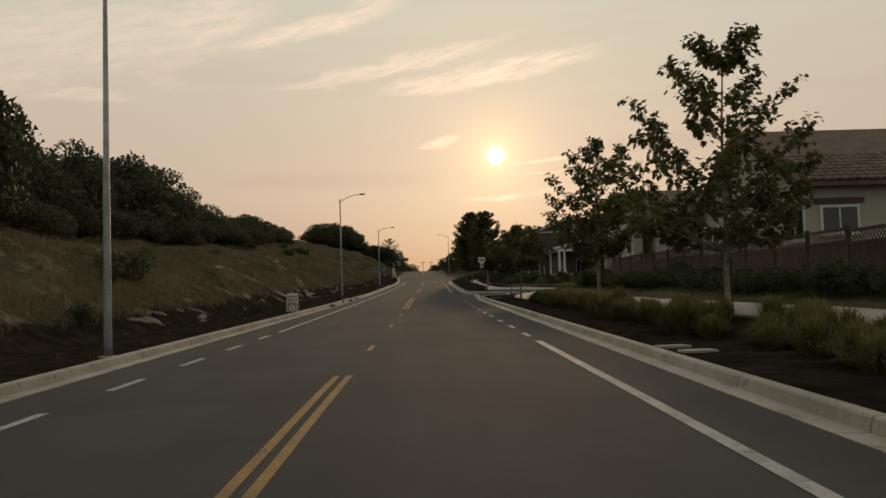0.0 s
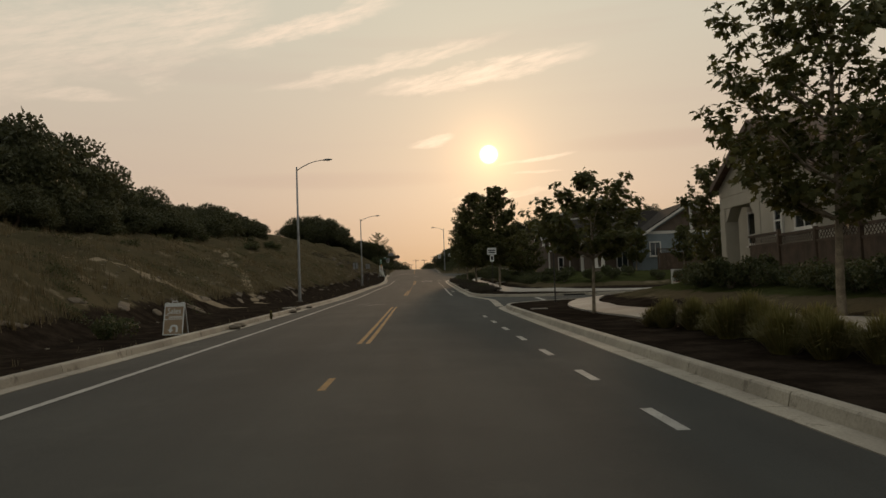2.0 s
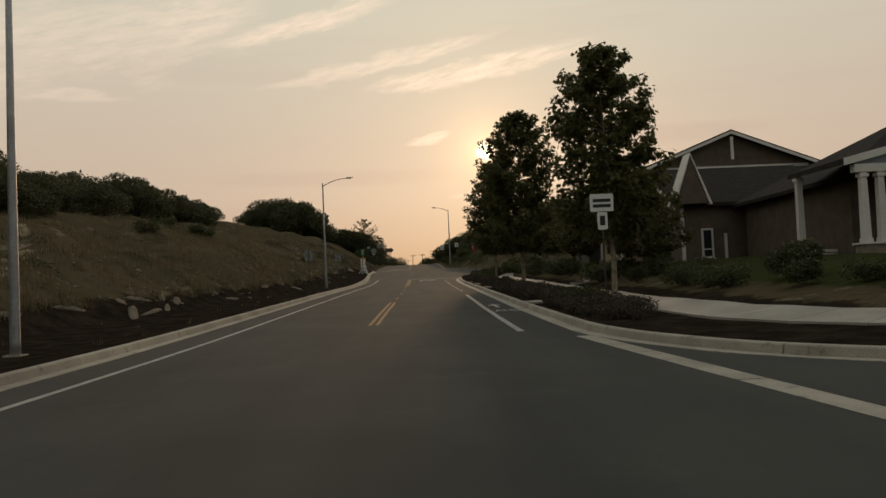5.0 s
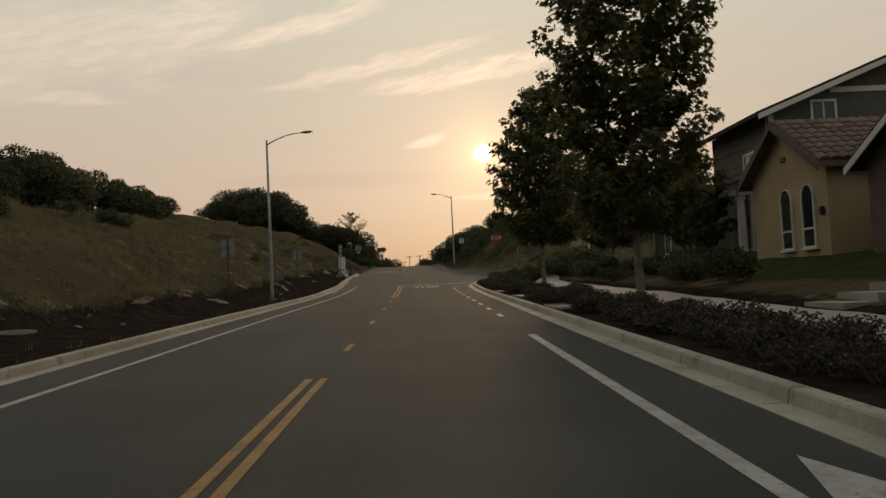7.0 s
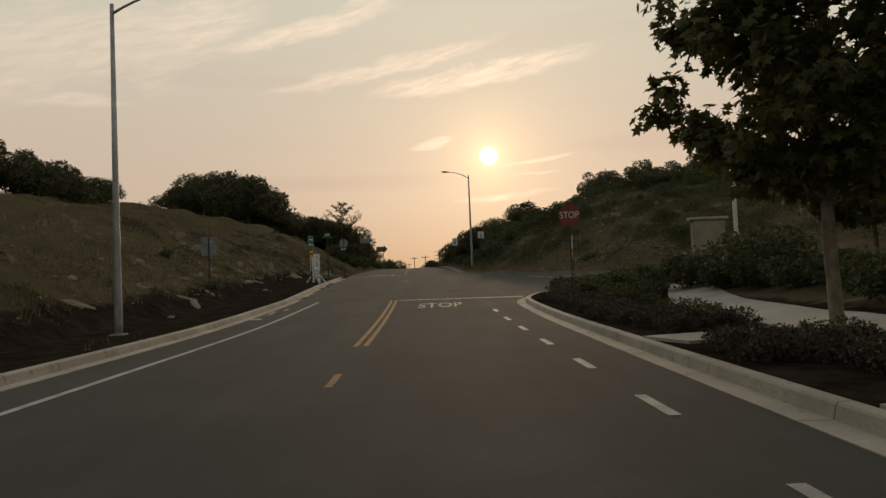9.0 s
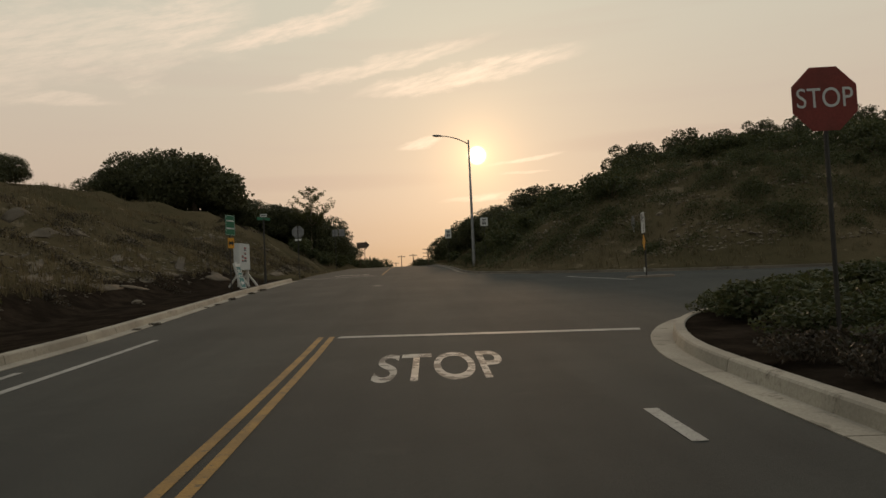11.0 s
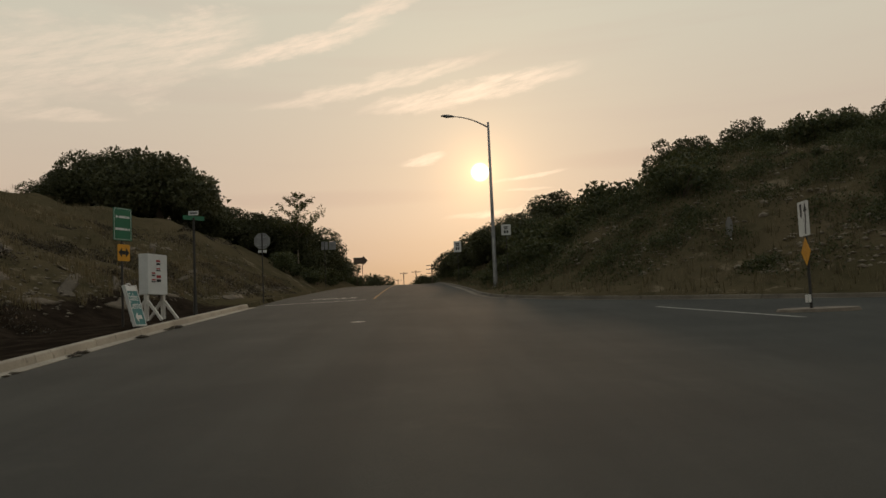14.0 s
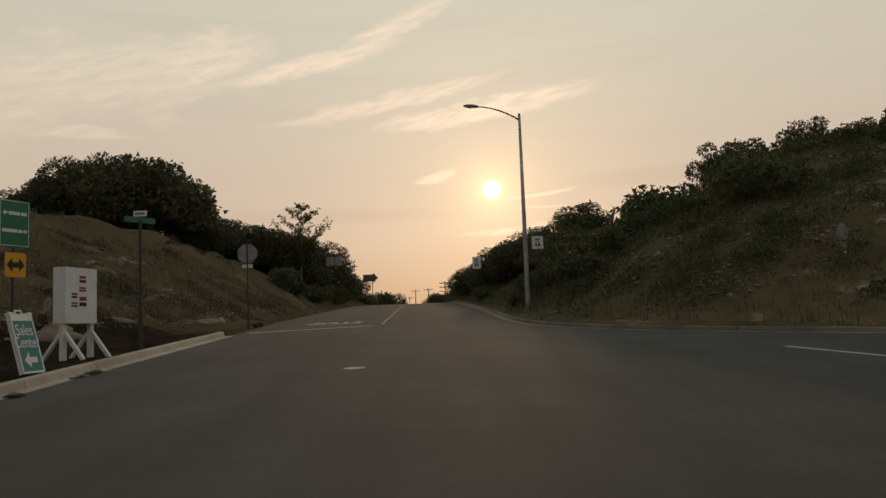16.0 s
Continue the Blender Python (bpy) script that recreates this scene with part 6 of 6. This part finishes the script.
def roof_tile_mesh():
    """One curved clay tile, 0.34 wide and 0.46 long, lying along +y (up the slope)."""
    v, f = [], []
    for y, lift in ((0, 0.035), (0.46, 0.0)):
        for k in range(7):
            a = math.pi * k / 6
            v.append((0.17 * -math.cos(a), y, 0.10 * math.sin(a) + lift))
    f = [(k, k + 1, k + 8, k + 7) for k in range(6)] + [(0, 6, 5, 4, 3, 2, 1)]
    me = bpy.data.meshes.new("tile")
    me.from_pydata(v, [], f)
    me.materials.append(M_TILE)
    return me


TILE = roof_tile_mesh()


def gable_house(name, label, x, y, turn, width, depth, base, eave, ridge, wall_mat, roof_mat, tiles=None, over=0.45, windows=(), trim=True, group="houses on the right"):
    """A gabled body: local x across the gable, the gable face looks towards local -y at y = 0."""
    root = thing(name, x, y, base, turn, label=label, category="house", group=group)
    e, r, hw = eave - base, ridge - base, width / 2
    part("wall", prism([(-hw, -0.6), (hw, -0.6), (hw, e), (0, r), (-hw, e)], 0, depth), wall_mat, root)
    slope = math.atan2(r - e, hw)
    for s in (-1, 1):
        lx, lz = hw + over, e - over * math.tan(slope)
        roof = part("roof", prism([(s * lx, lz + 0.03), (0, r + 0.03), (0, r + 0.20), (s * lx, lz + 0.20)], -over, depth + over), roof_mat, root)
        if tiles and s in tiles:
            length = math.hypot(lx, r - lz)
            rows, cols = int(length / 0.40), int((depth + 2 * over) / 0.34)
            n = 0
            for i in range(rows):
                for j in range(cols):
                    if n >= tiles[s]:
                        break
                    n += 1
                    q = i * 0.40 / length
                    m = Matrix.Translation((s * lx * (1 - q), -over + 0.17 + 0.34 * j, lz + 0.205 + (r - lz) * q)) @ Matrix.Rotation(radians(90 * s), 4, "Z") @ Matrix.Rotation(slope, 4, "X")
                    ob = piece("tile", TILE, roof)
                    ob.matrix_basis = m
        if trim:
            bm = prism([(s * lx, lz - 0.10), (0, r - 0.10), (0, r + 0.10), (s * lx, lz + 0.10)], -over - 0.05, -over - 0.01)
            part("fascia", bm, M_TRIM if trim is True else trim, root)
    for u, z, w, h, face, *more in windows:
        if face == "front":
            m = Matrix.Translation((u, -0.015, z - base))
        elif face == "left":
            m = Matrix.Translation((-hw - 0.015, u, z - base)) @ Matrix.Rotation(radians(-90), 4, "Z")
        else:
            m = Matrix.Translation((hw + 0.015, u, z - base)) @ Matrix.Rotation(radians(90), 4, "Z")
        window(root, w, h, m, *more)
    return root


# cream house with a tiled roof behind the fence; its gable looks at the road
h0 = gable_house("house", "cream stucco house with a clay tile roof behind a fence", 14.5, 36.4, -90, 11.6, 12, 0.1, 3.75, 6.6, M_STUCCO, M_TILE, {1: 300, -1: 160}, 0.5,
                 ((4.8, 2.2, 1.7, 1.3, "front"), (0.3, 2.2, 0.6, 1.2, "front"), (-2.0, 2.2, 0.9, 1.3, "front"), (-3.9, 2.1, 0.9, 1.6, "front", True), (1.2, 2.3, 1.5, 1.1, "right"), (5.5, 2.3, 1.4, 1.1, "right")), trim=M_SIDING2)
for u, w in ((4.8, 1.05), (-2.0, 0.65)):
    part("lintel", boxed(u - w, -0.10, 2.82, u + w, -0.002, 3.02), M_WOOD, h0)
for q in (1.2, 5.5):
    part("lintel", boxed(5.802, q - 0.95, 2.82, 5.90, q + 0.95, 3.02), M_WOOD, h0)
# corner house with an arched entrance
h1 = gable_house("house", "cream stucco corner house with open porch and tile roof", 13.1, 50.9, -90, 9.8, 9, 0.2, 3.4, 5.75, M_STUCCO, M_TILE, {1: 220, -1: 120}, 0.25,
                 ((-3.2, 2.3, 0.8, 1.3, "front"),), trim=None)
for u in (-3.62, -0.4):
    pil = part("pillar", boxed(u, -1.15, -0.6, u + 0.52, -0.62, 2.85, bevel=0.03), M_STUCCO, h1)
part("porch_beam", boxed(-3.62, -1.13, 2.855, 0.12, -0.64, 3.30, bevel=0.02), M_STUCCO, h1)
for u, s in ((-3.1, 1), (-0.4, -1)):
    part("haunch", prism([(u, 2.35), (u + s * 0.5, 2.852), (u, 2.852)][::s], -1.10, -0.67), M_STUCCO, h1)
part("porch_side_beam", boxed(-3.60, -0.635, 2.95, -3.17, -0.004, 3.30), M_STUCCO, h1)
part("front_wall", boxed(0.125, -1.13, -0.6, 4.3, -0.64, 3.30), M_STUCCO, h1)
part("front_gable", prism([(-3.62, 3.305), (4.3, 3.305), (4.3, 3.37), (0, 5.47), (-3.62, 3.70)], -1.13, -0.64), M_STUCCO, h1)
for u in (-3.75, 4.5):
    q = 0.493 * abs(u)
    part("front_roof", prism([(u, 5.51 - q), (0, 5.51), (0, 5.68), (u, 5.68 - q)], -1.40, -0.46), M_TILE, h1)
    part("front_fascia", prism([(u, 5.39 - q), (0, 5.39), (0, 5.62), (u, 5.62 - q)], -1.45, -1.405), M_SIDING2, h1)
for u, w in ((1.6, 0.6), (3.4, 1.3)):
    window(h1, w, 1.4, Matrix.Translation((u, -1.145, 2.3)))
part("entrance_door", boxed(-2.3, -0.045, -0.2, -1.35, -0.004, 2.1), M_TRIM, h1, "pale half-glazed entrance door")

# blue-grey craftsman house across the side street: gabled front, hipped middle, railed porch
h2 = gable_house("house", "blue-grey craftsman house with white trim and gabled front", 22.4, 89.4, 0, 8.0, 12, 0.9, 4.3, 6.8, M_SIDING, M_SHINGLE, None, 0.5,
                 ((-2.9, 3.15, 0.95, 1.2, "front"), (2.3, 3.2, 1.1, 1.4, "front")))
part("gable_post", boxed(-0.10, -0.53, 3.72, 0.10, -0.40, 5.75), M_TRIM, h2)
part("belt_board", boxed(-3.95, -0.05, 3.47, 3.95, -0.004, 3.70), M_TRIM, h2)
part("gable_field", prism([(-3.0, 3.72), (3.0, 3.72), (0, 5.60)], -0.03, -0.004), M_SIDING2, h2)
for k in range(11):
    part("siding_board", boxed(-3.98, -0.022, 0.2 + 0.29 * k, 3.98, -0.003, 0.2 + 0.29 * k + 0.012), M_SIDING, h2)
part("side_porch_post", boxed(4.75, 2.5, -0.3, 5.15, 2.9, 3.55), M_TRIM, h2)
part("side_porch_beam", boxed(4.02, 2.45, 3.56, 5.45, 2.95, 3.82), M_TRIM, h2)
part("side_porch_roof", prism([(4.02, 4.30), (6.2, 3.50), (6.2, 3.64), (4.02, 4.46)], 2.2, 6.0), M_SHINGLE, h2)
part("side_porch_rake", prism([(4.02, 4.24), (6.25, 3.42), (6.25, 3.64), (4.02, 4.46)], 2.15, 2.19), M_TRIM, h2)
h3 = thing("house", 15.6, 92.4, 0.9, label="wide brown house body under a dark hipped shingle roof", category="house", group="houses on the right")
part("wall", boxed(0, 0, -0.6, 9.0, 9.2, 3.4), M_SIDING2, h3)
raw("roof", [(-0.5, -0.5, 3.35), (9.5, -0.5, 3.35), (9.5, 9.7, 3.35), (-0.5, 9.7, 3.35), (4.7, 4.6, 6.1), (6.2, 4.6, 6.1), (-0.5, -0.5, 3.2), (9.5, -0.5, 3.2), (9.5, 9.7, 3.2), (-0.5, 9.7, 3.2)],
    [(0, 1, 5, 4), (1, 2, 5), (2, 3, 4, 5), (3, 0, 4), (0, 6, 7, 1), (1, 7, 8, 2), (2, 8, 9, 3), (3, 9, 6, 0), (9, 8, 7, 6)], M_SHINGLE, h3)
window(h3, 1.0, 1.5, Matrix.Translation((1.9, -0.015, 1.6)))
porch = thing("porch", 14.9, 90.4, 0.8, 0, label="white-railed craftsman porch on a stone pier", category="porch")
part("deck", boxed(-1.0, -0.45, -0.3, 2.95, 1.95, 0.10), M_WALK, porch)
part("beam", boxed(-0.45, -0.48, 3.30, 3.3, -0.20, 3.56), M_TRIM, porch)
part("porch_roof", prism([(-0.75, 3.60), (3.4, 4.58), (3.4, 4.74), (-0.75, 3.76)], -0.5, 3.6), M_SHINGLE, porch)
part("rake_board", prism([(-0.80, 3.52), (3.4, 4.50), (3.4, 4.74), (-0.80, 3.76)], -0.55, -0.505), M_TRIM, porch)
part("gable_infill", prism([(-0.35, 3.57), (3.3, 3.57), (3.3, 4.46), (-0.35, 3.64)], -0.36, -0.32), M_SIDING, porch)
pier = part("pier", boxed(-0.32, -0.62, -0.3, 0.62, 0.05, 0.96, bevel=0.02), M_STONE, porch)
part("pier_cap", boxed(-0.38, -0.68, 0.96, 0.68, 0.11, 1.03, bevel=0.01), M_TRIM, pier)


def tapered_column(root, x, y, z0, z1, wide=0.25):
    """A square column, slightly narrower at the top, with a plain cap and foot."""
    bm = boxed(x - wide / 2, y - wide / 2, z0, x + wide / 2, y + wide / 2, z1)
    for v in bm.verts:
        if v.co.z > (z0 + z1) / 2:
            v.co.x, v.co.y = x + (v.co.x - x) * 0.78, y + (v.co.y - y) * 0.78
    col = part("column", bm, M_TRIM, root)
    part("column_cap", boxed(x - wide * 0.58, y - wide * 0.58, z1 - 0.16, x + wide * 0.58, y + wide * 0.58, z1 - 0.05), M_TRIM, col)
    part("column_foot", boxed(x - wide * 0.6, y - wide * 0.6, z0 + 0.003, x + wide * 0.6, y + wide * 0.6, z0 + 0.14), M_TRIM, col)


for u in (-0.14, 0.42):
    tapered_column(porch, u, -0.34, 1.03, 3.30)
tapered_column(porch, -0.6, 3.1, -0.3, 3.62)
for k in range(5):
    part("rail", boxed(0.65, -0.40, 0.12 + 0.165 * k, 2.9, -0.34, 0.24 + 0.165 * k), M_TRIM, porch)
    part("side_rail", boxed(-0.45, 3.05, 0.26 + 0.15 * k, 0.68, 3.11, 0.36 + 0.15 * k), M_TRIM, porch)
# brown house behind it with a small steep gable
h7 = gable_house("house", "brown shingled house with a small steep white-edged gable", 12.8, 106.3, -90, 8.2, 7, 1.0, 4.4, 6.4, M_SIDING2, M_SHINGLE, None, 0.4, ((1.15, 2.52, 0.56, 1.4, "right"), (4.2, 2.6, 1.2, 1.3, "right")))
part("corner_board", boxed(4.05, -0.04, -0.5, 4.14, 0.10, 3.3), M_TRIM, h7)
part("door_post", boxed(4.105, 1.95, -0.4, 4.20, 2.07, 1.95), M_TRIM, h7)
steep = prism([(-0.72, 3.35), (0.72, 3.35), (0, 5.50)], 0.0, 0.9)
steep.transform(Matrix.Translation((4.85, 0.3, 0)) @ Matrix.Rotation(radians(90), 4, "Z"))
part("steep_gable", steep, M_SIDING2, h7)
for u in (-1, 1):
    edge = prism([(u * 0.80, 3.30), (0, 5.60), (0, 5.72), (u * 0.92, 3.30)], -0.06, 0.95)
    edge.transform(Matrix.Translation((4.85, 0.3, 0)) @ Matrix.Rotation(radians(90), 4, "Z"))
    part("steep_roof", edge, M_TRIM, h7)

# brown two-storey house farther along, and the ochre wing with arched windows
h4 = gable_house("house", "two-storey grey house with dark shingle gable and white trim", 21.6, 118.5, 0, 15.5, 5.8, 1.2, 7.5, 10.5, M_SIDING3, M_SHINGLE, None, 0.7,
                 ((-5.7, 7.35, 1.0, 1.1, "front"), (-3.0, 5.9, 1.2, 1.3, "front"), (-5.2, 2.8, 1.2, 1.8, "front"), (2.5, 5.9, 1.4, 1.3, "front"), (1.8, 5.6, 1.2, 1.4, "left")))
part("gable_field", prism([(-5.2, 7.16), (5.2, 7.16), (0, 9.1)], -0.03, -0.004), M_SIDING2, h4)
for k in range(19):
    part("siding_board", boxed(-7.775, 0.02, 0.25 + 0.30 * k, -7.753, 5.7, 0.262 + 0.30 * k), M_SIDING3, h4)
    part("siding_board", boxed(-7.58, -0.022, 0.25 + 0.30 * k, 7.7, -0.003, 0.262 + 0.30 * k), M_SIDING3, h4)
part("gable_post", boxed(-0.09, -0.73, 7.5, 0.09, -0.62, 9.0), M_TRIM, h4)
part("belt_board", boxed(-5.4, -0.05, 6.95, 5.4, -0.004, 7.15), M_TRIM, h4)
part("corner_board", boxed(-7.80, -0.05, -0.4, -7.60, 0.25, 6.2), M_TRIM, h4)
h5 = gable_house("house", "ochre stucco wing with twin arched windows and tile roof", 12.65, 114.9, -90, 5.2, 6.4, 1.0, 4.75, 6.3, M_STUCCO2, M_TILE, {1: 220, -1: 90}, 0.4,
                 ((0.0, 3.25, 0.80, 1.95, "front", True), (1.45, 3.25, 0.80, 1.95, "front", True)), trim=M_SIDING2)
part("vent", boxed(-0.25, -0.05, 4.15, 0.05, -0.004, 4.30), M_TILE, h5)
part("wall_lamp", boxed(2.25, -0.14, 2.2, 2.40, -0.004, 2.45, bevel=0.02), M_DARKPOST, h5)
entry = thing("porch", 13.15, 119.3, 1.2, 0, label="small porch with paired white columns on a stone pier", category="porch")
part("pier", boxed(-0.45, -0.35, -0.4, 0.45, 0.35, 1.2, bevel=0.02), M_STONE, entry)
for u in (-0.24, 0.24):
    tapered_column(entry, u, 0, 1.2, 3.35)
part("beam", boxed(-0.6, -0.2, 3.35, 0.69, 0.2, 3.62), M_TRIM, entry)
part("porch_roof", prism([(-0.9, 3.62), (0.69, 4.1), (0.69, 4.22), (-0.9, 3.74)], -0.7, 2.4), M_SHINGLE, entry)
h6 = gable_house("house", "low taupe house with a dark roof behind garden trees", 16.35, 125.0, 0, 6.4, 6.5, 1.4, 5.1, 6.05, M_SIDING3, M_SHINGLE, None, 0.55, ((4.0, 3.3, 0.9, 1.2, "left"),), trim=None)
part("downspout", tubed([(-3.27, 6.3, -0.4), (-3.27, 6.3, 3.2), (-3.6, 6.3, 3.5)], 0.045, 8), M_TRIM, h6)
part("gutter", tubed([(-3.78, -0.5, 3.55), (-3.78, 7.0, 3.55)], 0.06, 8), M_SIDING2, h6)

# entrance steps and low retaining edge
root = thing("garden_steps", 7.7, 103.2, ground_z(7.7, 103.2) - 0.05, -90, label="pale concrete garden steps on a lawn", category="steps")
for k in range(3):
    part("step", boxed(-0.7, 0.62 * k, -0.3, 0.7, 0.62 * k + 0.64, 0.15 + 0.15 * k, bevel=0.01), M_WALK, root)


def flag(x, y, z, turn, label):
    """A hanging striped flag on a slanting pole."""
    root = thing("flag", x, y, z, turn, label=label, category="flag")
    part("flagpole", tubed([(0, 0, 0), (0.62, 0, 0.62)], 0.013, 6), M_TRIM, root)
    for k in range(9):
        verts = []
        for i in range(9):
            for s in (0, 1):
                h, fly = 0.84 - 0.50 * (k + s) / 9, 0.72 * i / 8
                verts.append((0.62 * h + 0.70 * fly, -0.02 + 0.04 * fly * math.sin(i * 1.0 + (k + s) * 0.7), 0.62 * h - 0.68 * fly + 0.06 * fly * fly))
        raw("stripe", verts, [(2 * i, 2 * i + 1, 2 * i + 3, 2 * i + 2) for i in range(8)], M_RED if k % 2 == 0 else M_SIGNWHITE, root)
    verts = [(0.62 * h + 0.70 * fly, -0.065, 0.62 * h - 0.68 * fly) for h, fly in ((0.84, 0.0), (0.57, 0.0), (0.57, 0.27), (0.84, 0.27))]
    raw("canton", verts + [(x, y + 0.006, z) for x, y, z in verts], [(0, 1, 2, 3), (7, 6, 5, 4)], M_BLUE, root)


flag(11.64, 39.8, ground_z(11.6, 39.8) + 1.42, 0, "striped flag hanging from a slanting pole above the fence")
flag(14.3, 112.28, ground_z(14.3, 112.0) + 0.7, -100, "striped flag hanging from a slanting pole on the house wall")


def fence(name, x, y0, y1, label, high=1.5, turn=0.0):
    """A board fence with posts, close boards and a lattice strip on top, along y or turned."""
    root = thing(name, x, y0, 0, turn, label=label, category="fence")
    n = int((y1 - y0) / 2.4)
    board = bpy.data.meshes.new("board")
    bm = boxed(-0.012, -0.075, 0, 0.012, 0.075, high - 0.38)
    bm.to_mesh(board)
    bm.free()
    board.materials.append(M_WOOD)
    slat = bpy.data.meshes.new("lattice_slat")
    bm = boxed(-0.006, -0.012, -0.20, 0.006, 0.012, 0.20)
    bm.transform(Matrix.Rotation(radians(45), 4, "X"))
    bm.to_mesh(slat)
    bm.free()
    slat.materials.append(M_WOOD)
    for i in range(n):
        a = 2.4 * i
        z = ground_z(x - math.sin(radians(turn)) * a, y0 + math.cos(radians(turn)) * a) - 0.05
        part("post", boxed(-0.06, a - 0.06, z - 0.2, 0.06, a + 0.06, z + high + 0.06, bevel=0.008), M_WOOD, root)
        for zz in (0.2, high - 0.38, high - 0.04):
            part("rail", boxed(-0.03, a + 0.06, z + zz - 0.04, 0.03, a + 2.34, z + zz + 0.04), M_WOOD, root)
        for k in range(14):
            ob = piece("board", board, root)
            ob.location = (0.0, a + 0.17 + 0.158 * k, z)
        for k in range(12):
            for s in (1, -1):
                ob = piece("lattice_slat", slat, root)
                ob.location = (0.008 * s, a + 0.28 + 0.165 * k, z + high - 0.21)
                ob.scale = (1, s, 1)
    return root


fence("fence", 11.6, 15.0, 51.5, "weathered brown board fence with a lattice top")
fence("fence", 19.2, 87.6, 99.8, "weathered brown board fence before the blue-grey house", 1.75, -90)

# low monument wall in the park corner
x, y = 12.4, 143.0
z = ground_z(x, y)
root = thing("monument_wall", x, y, z, 0, label="stucco monument wall with a pale cap and post", category="wall")
part("low_wall", boxed(-0.25, -0.25, -0.6, 1.45, 0.25, 3.16 - z, bevel=0.03), M_PLINTH, root)
part("cap", boxed(-0.33, -0.32, 3.16 - z, 1.53, 0.32, 3.26 - z, bevel=0.02), M_WALK, root)
part("high_wall", boxed(-0.85, 2.8, -0.6, 0.45, 3.2, 4.68 - z, bevel=0.03), M_PLINTH, root)
part("high_cap", boxed(-0.97, 2.73, 4.68 - z, 0.57, 3.27, 4.80 - z, bevel=0.02), M_WALK, root)
part("post", boxed(-0.29, -0.06, 3.26 - z, -0.17, 0.06, 5.82 - z), M_TRIM, root)
